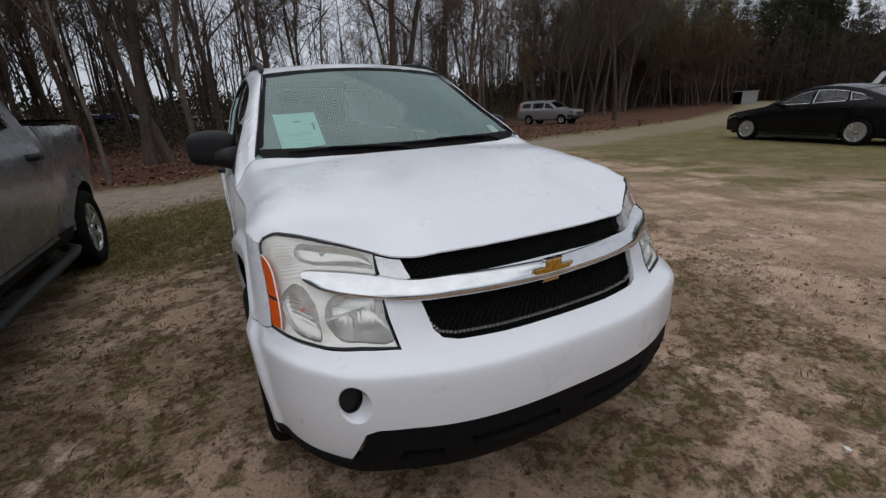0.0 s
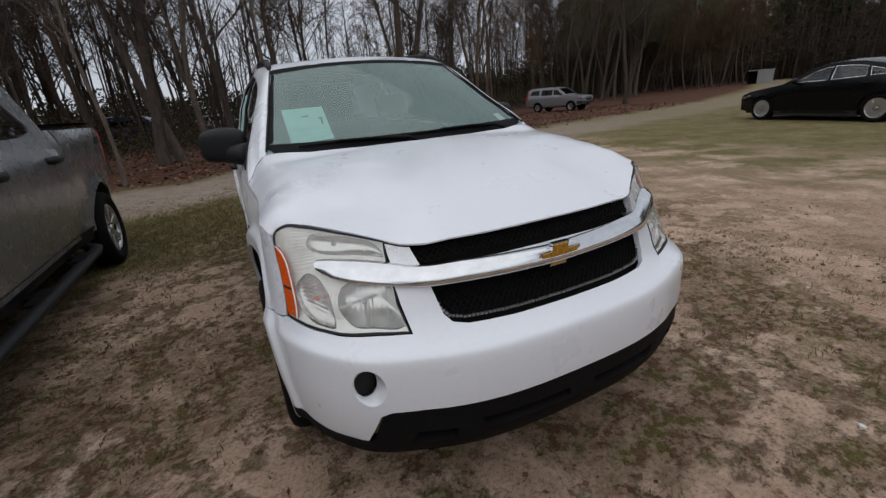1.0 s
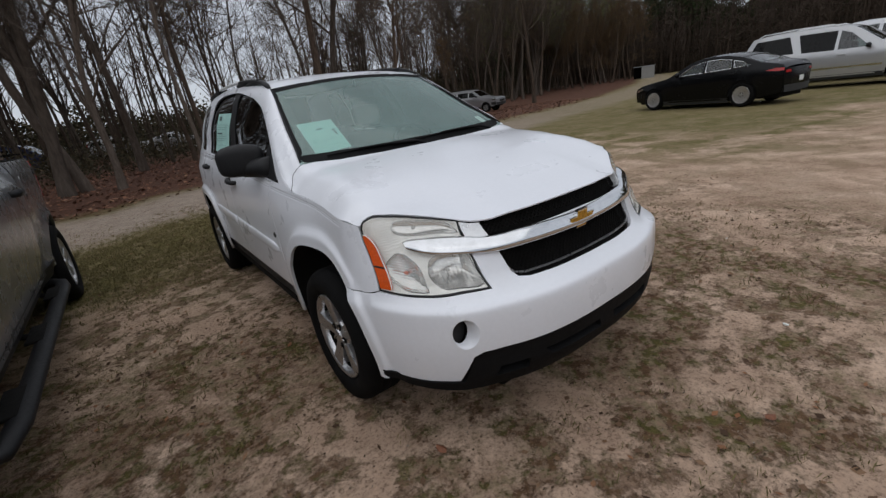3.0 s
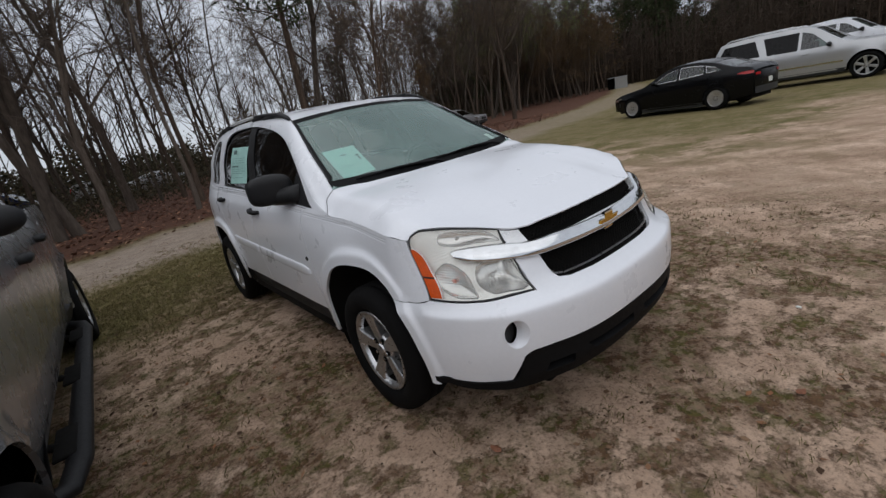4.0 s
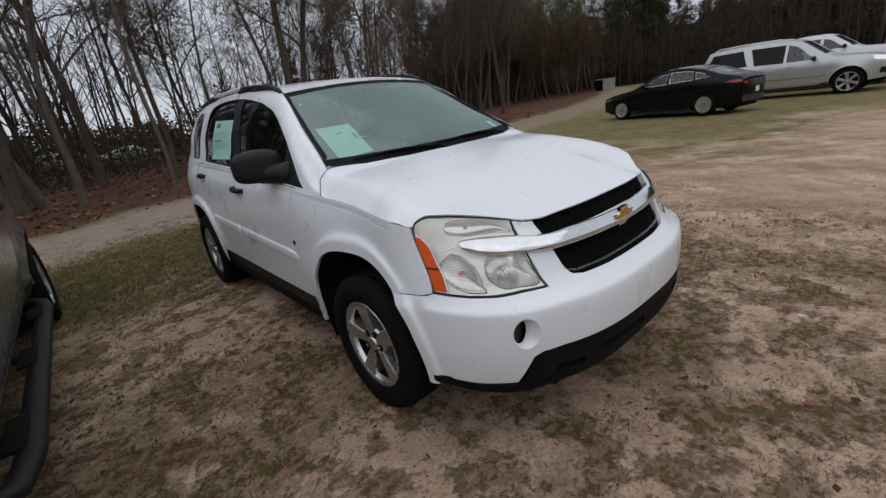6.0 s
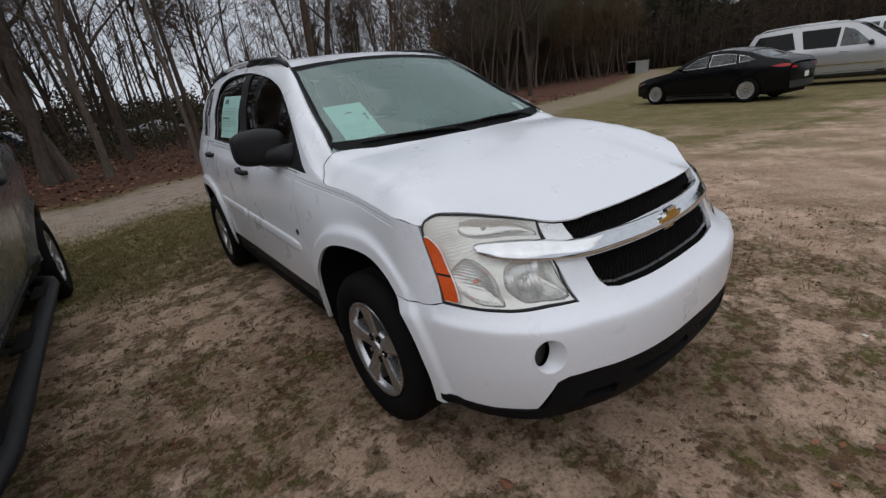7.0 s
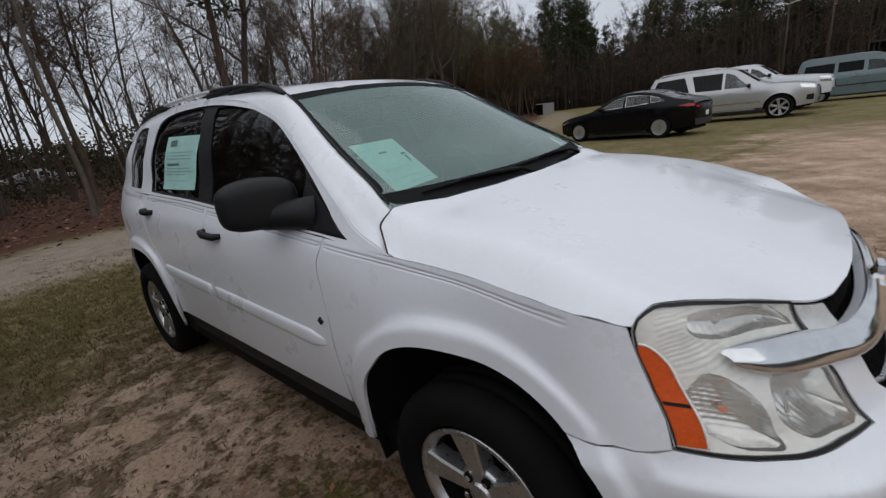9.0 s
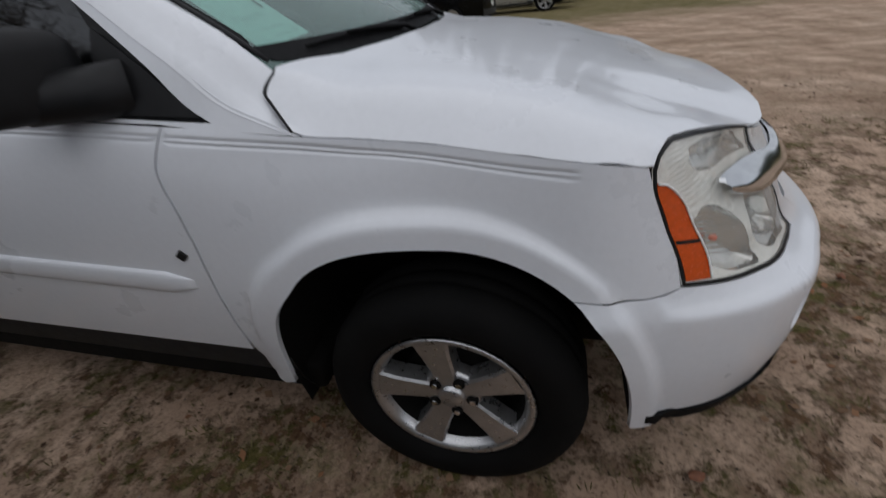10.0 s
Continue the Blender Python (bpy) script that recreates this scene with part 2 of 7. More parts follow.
WHITE = paint("white_paint", (0.745, 0.76, 0.80), dirty=0.012, rough=0.25)
SILVER = paint("silver_paint", (0.205, 0.21, 0.22), metallic=0.55, rough=0.22)
MID_SILVER = paint("mid_silver_paint", (0.28, 0.28, 0.29), metallic=0.4, rough=0.3)
BRIGHT_SILVER = paint("bright_silver_paint", (0.50, 0.505, 0.515), metallic=0.55, rough=0.3)
BLACK_PAINT = paint("black_paint", (0.003, 0.0033, 0.004), rough=0.18, coat=0.0, dirty=0.002, spec=0.22)
TEAL_PAINT = paint("grey_green_paint", (0.13, 0.18, 0.19), rough=0.25)
BLUE_PAINT = paint("dark_blue_paint", (0.02, 0.03, 0.09), rough=0.2)
GREY_PAINT = paint("dark_grey_paint", (0.05, 0.052, 0.056), rough=0.2)
RED_PAINT = paint("red_paint", (0.4, 0.015, 0.02), rough=0.2)
BLACK_PLASTIC = plain("black_plastic", (0.010, 0.010, 0.011), 0.5, vary=0.2, scale=30, bump=0.3, dist=0.0008, spec=0.28)
VALANCE_BLACK = plain("matt_black_plastic", (0.006, 0.006, 0.0065), 0.65, vary=0.2, scale=30, bump=0.3, dist=0.0008, spec=0.12)
GREY_PLASTIC = plain("grey_plastic", (0.03, 0.031, 0.033), 0.6, vary=0.2, scale=30, bump=0.3, dist=0.0008)
SILL_GREY = plain("weathered_grey_plastic", (0.055, 0.057, 0.062), 0.55, vary=0.25, scale=20, bump=0.3, dist=0.0008)
DARK = plain("dark_underside", (0.006, 0.0055, 0.005), 0.85, vary=0.3, spec=0.15)
RUBBER = plain("tyre_rubber", (0.0062, 0.006, 0.006), 0.85, vary=0.35, scale=9, bump=0.4, dist=0.002, spec=0.12)
CHROME = plain("chrome", (0.72, 0.73, 0.74), 0.1, metallic=1.0, vary=0.02, scale=2.0, bump=0.0)
ALLOY = plain("alloy", (0.55, 0.55, 0.56), 0.3, metallic=0.9, vary=0.12, scale=20, bump=0.05)
SILVER_TRIM = plain("silver_trim", (0.75, 0.76, 0.77), 0.3, metallic=0.35, vary=0.05, bump=0.0)
GOLD = plain("gold_emblem", (0.62, 0.36, 0.06), 0.3, metallic=0.85, vary=0.2, scale=60, bump=0.2)
AMBER = plain("amber_reflector", (0.70, 0.092, 0.005), 0.22, vary=0.12, scale=80, bump=0.5, dist=0.002)
TAIL_RED = plain("red_lamp", (0.42, 0.02, 0.02), 0.15, vary=0.15, bump=0.0)
GLOSS_GREY = plain("frosted_bulb", (0.45, 0.45, 0.44), 0.15, vary=0.1, bump=0.0)
REFLECTOR = plain("lamp_reflector", (0.80, 0.80, 0.79), 0.14, metallic=0.92, vary=0.06, scale=30, bump=0.0)
# plain white: the sky a silvered housing would mirror is put into the colour
HOUSING_WHITE = plain("sky_white_housing", (0.93, 0.93, 0.905), 0.25, metallic=0.0, vary=0.06, scale=10, bump=0.1)
SATIN = plain("satin_reflector", (0.76, 0.76, 0.745), 0.19, metallic=0.92, vary=0.05, scale=30, bump=0.0)
LENS = pane("lamp_lens", (0.99, 0.985, 0.965), 1.45, dust_sheen=0.17, rough=0.04, film=(0.80, 0.80, 0.76))
# green film: dust, with the sky's reflection painted into its colour
WINDSHIELD = pane("windshield_glass", (0.60, 0.72, 0.69), 1.55, dust_sheen=0.25, film=(0.41, 0.60, 0.55))
TINTED = pane("tinted_glass", (0.05, 0.055, 0.055), 1.6)
PRIVACY = pane("privacy_glass", (0.03, 0.033, 0.035), 1.22)
CAR_GLASS = pane("car_window_glass", (0.35, 0.42, 0.4), 1.5)
BEIGE_TRIM = plain("beige_upholstery", (0.10, 0.095, 0.085), 0.85, vary=0.2, scale=20)
GREY_TRIM = plain("grey_dashboard", (0.022, 0.024, 0.024), 0.75, vary=0.2, scale=20)
PAPER = plain("mint_paper", (0.50, 0.82, 0.75), 0.8, vary=0.05, scale=6, bump=0.05)
# mint paper darkened: the tinted glass's shade is put into its colour
DIMMED_PAPER = plain("dimmed_mint_paper", (0.33, 0.55, 0.50), 0.8, vary=0.12, scale=9, bump=0.05)
INK = plain("ink", (0.09, 0.15, 0.14), 0.8, vary=0.2)
PALE_PAPER = plain("pale_sticker", (0.7, 0.72, 0.68), 0.7, vary=0.08)
# ---- the ground: one sheet to the horizon ----
ROAD_K = 0.37  # the dirt road and the wood's edge run along y = c + 0.37 x


def ground_z(x, y):
    z = -0.05 * smooth01((-x - 1.05) / 1.0) + 0.35 * smooth01((x - 26) / 40)
    near = math.exp(-((x / 9) ** 2 + (y / 9) ** 2))
    z += 0.012 * noise.noise((x * 0.9, y * 0.9, 0.3)) * (0.4 + near)
    z += 0.006 * noise.noise((x * 3.7, y * 3.7, 1.3)) * near
    d = y - 0.17 * x - 0.0045 * max(0, x - 10) ** 2
    z += -0.03 * math.exp(-((d - 8.6) / 1.5) ** 2) + 0.05 * smooth01((d - 11.0) / 3) * (1 + noise.noise((x * 0.5, y * 0.5, 4)))
    z -= 0.17 * math.exp(-((x - 21) / 8) ** 2 - ((y - 24) / 6) ** 2)
    return z


def ground_lines(lo, hi, c, fine, far):
    a, step, right, left = 0.0, fine, [], []
    while c + a < hi:
        right.append(c + a)
        step = fine if a < far else step * 1.13
        a += step
    a, step = fine, fine
    while c - a > lo:
        left.append(c - a)
        step = fine if a < far else step * 1.13
        a += step
    return [lo] + left[::-1] + right + [hi]


def ground_material():
    m, t, p = nodes_of("sandy_ground")
    co = coords(t)
    sep = t.nodes.new("ShaderNodeSeparateXYZ")
    t.links.new(co, sep.inputs[0])
    x, y = sep.outputs[0], sep.outputs[1]
    wob = t.nodes.new("ShaderNodeTexNoise")
    wob.inputs["Scale"].default_value, wob.inputs["Detail"].default_value = 0.55, 5
    t.links.new(co, wob.inputs["Vector"])
    w = math_node(t, "MULTIPLY", math_node(t, "SUBTRACT", wob.outputs["Fac"], 0.5), 5.0)
    d = math_node(t, "ADD", math_node(t, "SUBTRACT", y, math_node(t, "MULTIPLY", x, ROAD_K)), w)

    def band(v, a, b):
        """0 below a, 1 above b."""
        return math_node(t, "DIVIDE", math_node(t, "SUBTRACT", v, a), b - a, True)

    sand, n1 = noise_ramp(t, 1.4, [(0.3, (0.335, 0.226, 0.160)), (0.5, (0.50, 0.358, 0.262)), (0.7, (0.62, 0.462, 0.352))], vec=co)
    grit, n2 = noise_ramp(t, 55.0, [(0.34, (0.42, 0.39, 0.36)), (0.5, (1.0, 1.0, 1.0)), (0.66, (1.15, 1.12, 1.08))], 8, 0.75, vec=co)
    sand = mix_rgb(t, 1.0, sand, grit, "MULTIPLY")
    moss, n3 = noise_ramp(t, 9.0, [(0.30, (0.06, 0.031, 0.016)), (0.44, (0.122, 0.068, 0.036)), (0.50, (0.132, 0.080, 0.042)), (0.54, (0.082, 0.074, 0.021)), (0.62, (0.114, 0.093, 0.031)), (0.72, (0.21, 0.138, 0.076))], 9, 0.75, vec=co)
    moss = mix_rgb(t, 1.0, moss, grit, "MULTIPLY")
    grass, n4 = noise_ramp(t, 14.0, [(0.3, (0.055, 0.048, 0.017)), (0.45, (0.105, 0.096, 0.029)), (0.56, (0.138, 0.113, 0.041)), (0.7, (0.23, 0.165, 0.08))], 9, 0.75, vec=co)
    litter, n5 = noise_ramp(t, 22.0, [(0.25, (0.035, 0.016, 0.010)), (0.5, (0.085, 0.038, 0.023)), (0.75, (0.16, 0.08, 0.05))], 9, 0.75, vec=co)
    # patches of moss and dead leaves on the bare sand, at two sizes
    p1, _ = noise_ramp(t, 0.75, [(0.485, (0, 0, 0)), (0.545, (1, 1, 1))], 12, 0.72, vec=co, distort=0.15)
    p2, _ = noise_ramp(t, 2.7, [(0.49, (0, 0, 0)), (0.54, (1, 1, 1))], 12, 0.74, vec=co, distort=0.12)
    p3, _ = noise_ramp(t, 17.0, [(0.47, (0, 0, 0)), (0.53, (1, 1, 1))], 10, 0.72, vec=co)
    patch = math_node(t, "ADD", math_node(t, "MULTIPLY", p1, 0.68), math_node(t, "MULTIPLY", p2, 0.85), True)
    patch = math_node(t, "MULTIPLY", patch, math_node(t, "ADD", math_node(t, "MULTIPLY", p3, 0.32), 0.70), True)
    bare = band(math_node(t, "ADD", math_node(t, "ADD", x, math_node(t, "MULTIPLY", y, -0.25)), math_node(t, "MULTIPLY", w, 0.9)), 2.6, 3.9)
    patch = math_node(t, "MULTIPLY", patch, math_node(t, "SUBTRACT", 1.0, math_node(t, "MULTIPLY", bare, 0.6)))
    col = mix_rgb(t, patch, sand, moss)
    # turf between the car and the road, and round the far row of cars
    g_mix, _ = noise_ramp(t, 2.2, [(0.36, (0, 0, 0)), (0.58, (1, 1, 1))], 9, 0.7, vec=co)
    left = math_node(t, "MULTIPLY", band(d, 2.2, 4.6), math_node(t, "SUBTRACT", 1.0, band(x, 3.0, 7.0)))
    far = math_node(t, "MULTIPLY", band(math_node(t, "ADD", x, w), 3.2, 7.5), band(math_node(t, "ADD", math_node(t, "ADD", y, math_node(t, "MULTIPLY", x, 0.07)), math_node(t, "MULTIPLY", w, 0.5)), -0.3, 1.2))
    cover, _ = noise_ramp(t, 0.7, [(0.47, (1, 1, 1)), (0.56, (0.12, 0.12, 0.12))], 12, 0.72, vec=co, distort=0.3)
    thick = math_node(t, "MULTIPLY", band(math_node(t, "ADD", math_node(t, "ADD", y, math_node(t, "MULTIPLY", x, 0.07)), math_node(t, "MULTIPLY", w, 0.4)), 0.8, 1.9), math_node(t, "MULTIPLY", band(x, 6.0, 9.0), 0.92))
    far = math_node(t, "MULTIPLY", far, math_node(t, "MAXIMUM", cover, thick))
    row = math_node(t, "MULTIPLY", band(math_node(t, "ADD", math_node(t, "ADD", x, math_node(t, "MULTIPLY", y, 0.25)), math_node(t, "MULTIPLY", w, 1.2)), 10.5, 14.0), math_node(t, "MAXIMUM", cover, 0.93))
    far = math_node(t, "MAXIMUM", far, row)
    gm = math_node(t, "MULTIPLY", math_node(t, "MAXIMUM", math_node(t, "MULTIPLY", left, 0.9), far), math_node(t, "ADD", math_node(t, "MULTIPLY", g_mix, 0.22), 0.78))
    col = mix_rgb(t, gm, col, grass)
    # the dirt road with two paler wheel tracks
    road_c, _ = noise_ramp(t, 3.0, [(0.3, (0.25, 0.195, 0.155)), (0.7, (0.37, 0.305, 0.245))], 8, 0.7, vec=co)
    road_c = mix_rgb(t, 1.0, road_c, grit, "MULTIPLY")
    bend = math_node(t, "MAXIMUM", math_node(t, "SUBTRACT", x, 10.0), 0.0)
    rc = math_node(t, "ADD", math_node(t, "MULTIPLY", x, 0.17), math_node(t, "MULTIPLY", math_node(t, "MULTIPLY", bend, bend), 0.0045))
    rd0 = math_node(t, "ADD", math_node(t, "SUBTRACT", y, rc), math_node(t, "MULTIPLY", w, 0.45))
    rd = math_node(t, "ABSOLUTE", math_node(t, "SUBTRACT", rd0, 8.6))
    col = mix_rgb(t, math_node(t, "MULTIPLY", math_node(t, "SUBTRACT", 1.0, band(rd, 1.1, 2.3)), math_node(t, "SUBTRACT", 1.0, math_node(t, "MULTIPLY", band(x, 7.0, 16.0), 0.55))), col, road_c)
    col = mix_rgb(t, band(rd0, 10.4, 11.5), col, litter)
    t.links.new(col, p.inputs["Base Color"])
    p.inputs["Roughness"].default_value, p.inputs["Specular IOR Level"].default_value = 0.95, 0.2
    h = math_node(t, "ADD", math_node(t, "MULTIPLY", n2.outputs["Fac"], 0.35), math_node(t, "ADD", n3.outputs["Fac"], math_node(t, "MULTIPLY", patch, 0.5)))
    bumped(t, p, h, 0.8, 0.025)
    return m


gx, gy = ground_lines(-400, 600, 0.0, 0.14, 4.0), ground_lines(-400, 500, 1.0, 0.14, 5.0)
gv = [(x, y, ground_z(x, y)) for x in gx for y in gy]
ny = len(gy)
gf = [(i * ny + j, (i + 1) * ny + j, (i + 1) * ny + j + 1, i * ny + j + 1) for i in range(len(gx) - 1) for j in range(ny - 1)]
gme = bpy.data.meshes.new("ground")
gme.from_pydata(gv, [], gf)
gme.polygons.foreach_set("use_smooth", [True] * len(gme.polygons))
gme.materials.append(ground_material())
tagged(new("ground", gme), "bare sandy ground with moss, dead leaves and thin turf", "ground", kind="structure")

# ---- the white SUV ----
# Its body is one smooth form: a wrap round nose and flanks (u metres from the middle of the nose, z), a bonnet sheet and a cabin.
YB, NX, MX = -0.30, 2.8, 1.8
nose_y = pchip([(0.2, -0.84), (0.33, -0.905), (0.40, -0.935), (0.50, -0.957), (0.59, -0.962), (0.64, -0.961), (0.662, -0.959), (0.678, -0.954), (0.687, -0.945), (0.697, -0.923), (0.711, -0.894), (0.726, -0.871), (0.745, -0.852), (0.86, -0.795), (0.91, -0.77), (0.97, -0.745), (1.05, -0.69), (1.25, -0.50)])
corner_x = pchip([(0.2, 0.83), (0.42, 0.86), (0.55, 0.872), (0.675, 0.872), (0.718, 0.849), (0.80, 0.836), (0.97, 0.82), (1.05, 0.805), (1.25, 0.78)])
flank_x = pchip([(0.2, 0.83), (0.42, 0.862), (0.55, 0.876), (0.70, 0.886), (0.85, 0.886), (0.98, 0.88), (1.06, 0.868), (1.11, 0.846), (1.20, 0.80), (1.50, 0.655), (1.62, 0.597), (1.75, 0.54)])
ARCH_W, ARCH_H, WHEELS_Y = 0.44, 0.488, (0.0, 2.857)
groove_z = pchip([(-0.42, 0.959), (-0.3, 0.969), (-0.2, 0.978), (-0.1, 0.995), (0.0, 1.018), (0.1, 1.040), (0.18, 1.055), (0.5, 1.083), (1.5, 1.128), (2.5, 1.157), (3.6, 1.175)])
seam_z = pchip([(-0.44, 0.980), (-0.25, 1.001), (-0.1, 1.027), (0.0, 1.049), (0.18, 1.079), (0.35, 1.09)])


def nose_xy(th, z):
    return corner_x(z) * math.sin(th) ** (2 / NX), YB - (YB - nose_y(z)) * math.cos(th) ** (2 / MX)


_th = np.linspace(0, math.pi / 2, 240)
_xy = np.array([nose_xy(a, 0.6) for a in _th])
_len = np.r_[0, np.cumsum(np.hypot(*np.diff(_xy, axis=0).T))]
UC = float(_len[-1])


def arch_n(y, c):
    """How square the arch at c is: fuller behind the front wheel."""
    return 2.8 if c > 1 else 2.15 if y < c else 3.0


def arch_gap(y, z, c):
    """Metres outwards from the edge of the wheel arch at c."""
    n = arch_n(y, c)
    dy, dz = abs(y - c) / ARCH_W, max(z - 0.34, 0) / ARCH_H
    return ((dy ** n + dz ** n) ** (1 / n) - 1) * 0.45


def wrap(u, z):
    s, a = (1 if u >= 0 else -1), abs(u)
    if a < UC:
        x, y = nose_xy(float(np.interp(a, _len, _th)), z)
    else:
        y = YB + a - UC
        k = smooth01((y - YB) / 0.75)
        x = corner_x(z) * (1 - k) + flank_x(z) * k
        if y > 2.7:
            x -= 0.13 * ((y - 2.7) / 1.0) ** 2
        x -= 0.0035 * (max(0, 1 - abs(z - groove_z(y) - 0.005) / 0.0025) + max(0, 1 - abs(z - groove_z(y) + 0.005) / 0.0025)) * smooth01((y + 0.42) / 0.06)
    for c in WHEELS_Y:
        if abs(y - c) < 0.62:
            x += 0.028 * (1 - smooth01((arch_gap(y, z, c) - 0.042) / 0.028)) * smooth01((1.02 - z) / 0.1) * smooth01((y + 0.62) / 0.17)
    # the lamps' upper corners lean inwards
    x -= 0.5 * max(0.0, z - 0.988) * smooth01((-0.33 - y) / 0.1) * smooth01((x - 0.55) / 0.15)
    return (-s * x, y, z)


def U(y):
    return UC + y - YB


def UX(x, z):
    """u on the nose at that x."""
    lo, hi = 0.0, UC
    for _ in range(40):
        m = (lo + hi) / 2
        lo, hi = (m, hi) if -wrap(m, z)[0] < x else (lo, m)
    return lo


def UY(y, z):
    """u where the wrap has that y."""
    if y >= YB:
        return U(y)
    lo, hi = 0.0, UC
    for _ in range(40):
        m = (lo + hi) / 2
        lo, hi = (m, hi) if wrap(m, z)[1] < y else (lo, m)
    return lo


def arch_line(c, a0, a1, n=26, grow=0.0):
    """Points (y, z) along an arch, by angle from the front (0) over the top to the back (180)."""
    out = []
    for i in range(n + 1):
        a = radians(a0 + (a1 - a0) * i / n)
        q, p = math.cos(a), math.sin(a)
        n_ = arch_n(c - q, c)
        out.append((c - (ARCH_W + grow) * math.copysign(abs(q) ** (2 / n_), q), 0.34 + (ARCH_H + grow) * abs(p) ** (2 / n_)))
    return out


crown_z = pchip([(-0.86, 0.918), (-0.80, 0.940), (-0.714, 0.961), (-0.66, 0.980), (-0.46, 1.044), (-0.2, 1.100), (0.1, 1.147), (0.36, 1.182)])


# where the headlamps' upper edge meets the bonnet, outwards from the middle of the nose
LAMP_TOP = [("x", 0.0, 0.956), ("x", 0.1, 0.956), ("x", 0.2, 0.956), ("x", 0.3, 0.957), ("x", 0.4, 0.962), ("x", 0.45, 0.966), ("x", 0.507, 0.973), ("x", 0.55, 0.984), ("x", 0.60, 0.998), ("x", 0.65, 1.012), ("x", 0.68, 1.018), ("x", 0.705, 1.021), ("x", 0.726, 1.020), ("y", -0.462, 1.0165), ("y", -0.449, 1.009), ("y", -0.438, 0.997), ("y", -0.432, 0.980)]


def P(kind, a, z):
    return (UX(a, z) if kind == "x" else UY(a, z), z)


def on_wrap(kind, a, z):
    return wrap(*P(kind, a, z))


def fe_z(x):
    return float(np.interp(abs(x), [q[1] for q in LAMP_TOP[:13]], [q[2] for q in LAMP_TOP[:13]]))


def front_edge(x):
    """The bonnet's front edge at x: (y, z) where the bonnet meets the wrap."""
    z = fe_z(x)
    return wrap(UX(abs(x), z), z)[1], z


def edge_x(y):
    return abs(wrap(UY(y, seam_z(y)), seam_z(y))[0])


# a thin-plate sheet through the front edge, the side seams, the rear edge and the crown
_knots = [tuple(abs(c) if i == 0 else c for i, c in enumerate(on_wrap(*q))) for q in LAMP_TOP]
_knots += [(edge_x(y), y, seam_z(y)) for y in (-0.40, -0.33, -0.25, -0.17, -0.08, 0.02, 0.10, 0.17)]
_knots += [(0.80, 0.262, 1.128), (0.735, 0.335, 1.152), (0.842, 0.205, 1.093)]
for _y in (-0.62, -0.5, -0.36, -0.2, -0.05, 0.1, 0.24):
    for _x in (0.0, 0.18, 0.36, 0.52, 0.60):
        if _y > front_edge(_x)[0] + 0.06:
            _knots.append((_x, _y, crown_z(_y) - (0.018 + 0.034 * smooth01(_y / 0.24)) * _x * _x))
for _y in (-0.34, -0.2, -0.05, 0.1):
    for _d, _h in ((0.14, 0.001), (0.07, 0.014)):
        _x = edge_x(_y) - _d
        _knots.append((_x, _y, crown_z(_y) - (0.018 + 0.034 * smooth01(_y / 0.24)) * _x * _x - _h))
_K = np.array(_knots + [(-x, y, z) for x, y, z in _knots if x > 1e-6])


def _tps(r2):
    return 0.5 * r2 * np.log(np.maximum(r2, 1e-12))


_n = len(_K)
_A = np.zeros((_n + 3, _n + 3))
_soft = [1e-7 if i < 28 else 6e-4 for i in range(len(_knots))]
_soft += [w for w, q in zip(_soft, _knots) if q[0] > 1e-6]
_A[:_n, :_n] = _tps(((_K[:, None, :2] - _K[None, :, :2]) ** 2).sum(2)) + np.diag(_soft)
_A[:_n, _n:] = np.c_[np.ones(_n), _K[:, :2]]
_A[_n:, :_n] = _A[:_n, _n:].T
_W = np.linalg.solve(_A, np.r_[_K[:, 2], 0, 0, 0])


def bonnet_z(x, y):
    d = _tps((_K[:, 0] - x) ** 2 + (_K[:, 1] - y) ** 2)
    return float(d @ _W[:_n] + _W[_n] + _W[_n + 1] * x + _W[_n + 2] * y)


suv = thing("suv", pose(0, 0, 0), "white four-door SUV with chrome grille bar parked on sandy grass", "car")

# bonnet
fe = [on_wrap(*q)[:2] for q in LAMP_TOP[1:]][::-1]
side = [(edge_x(y) + 0.001, y) for y in (0.17, 0.05, -0.08, -0.2, -0.32, -0.40)]
back = [(0.0, 0.208), (0.3, 0.223), (0.55, 0.258), (0.694, 0.304)] + spline([(0.730, 0.317), (0.752, 0.309), (0.771, 0.285), (0.788, 0.256), (0.814, 0.222), (0.842, 0.190)], 3)
half = [(-x, y) for x, y in back[1:]] + [(-x, y) for x, y in side] + fe
outline = [(0.0, back[0][1])] + half + [on_wrap(*LAMP_TOP[0])[:2]] + [(-x, y) for x, y in half[::-1]]
part("bonnet", panel(lambda x, y: (x, y, bonnet_z(x, y)), outline, step=0.03, flange=0.006), WHITE, suv)

# bumper cover with the lower grille opening and the fog lamp wells
lamp_bottom = [("x", 0.502, 0.721), ("x", 0.60, 0.725), ("x", 0.69, 0.725), ("x", 0.735, 0.728), ("y", -0.490, 0.740)]


arch_front = [(y, z) for y, z in arch_line(0.0, 1, 51, 18)]
bl = [P("x", 0.0, 0.512), P("x", 0.3, 0.512), P("x", 0.60, 0.512), P("x", 0.632, 0.498), P("x", 0.668, 0.385), P("x", 0.74, 0.383), P("x", 0.80, 0.39), P("y", -0.52, 0.395), P("y", -0.498, 0.388), P("y", -0.488, 0.357), P("y", -0.455, 0.350)]
bl += [P("y", y, z) for y, z in arch_front]
seam_front = [P("y", -0.262, 0.742), P("y", -0.35, 0.7235), P("y", -0.42, 0.7235), P("y", -0.46, 0.728)]
bl += [p for p in seam_front[1:]]
bl += [P(*q) for q in lamp_bottom[::-1]]
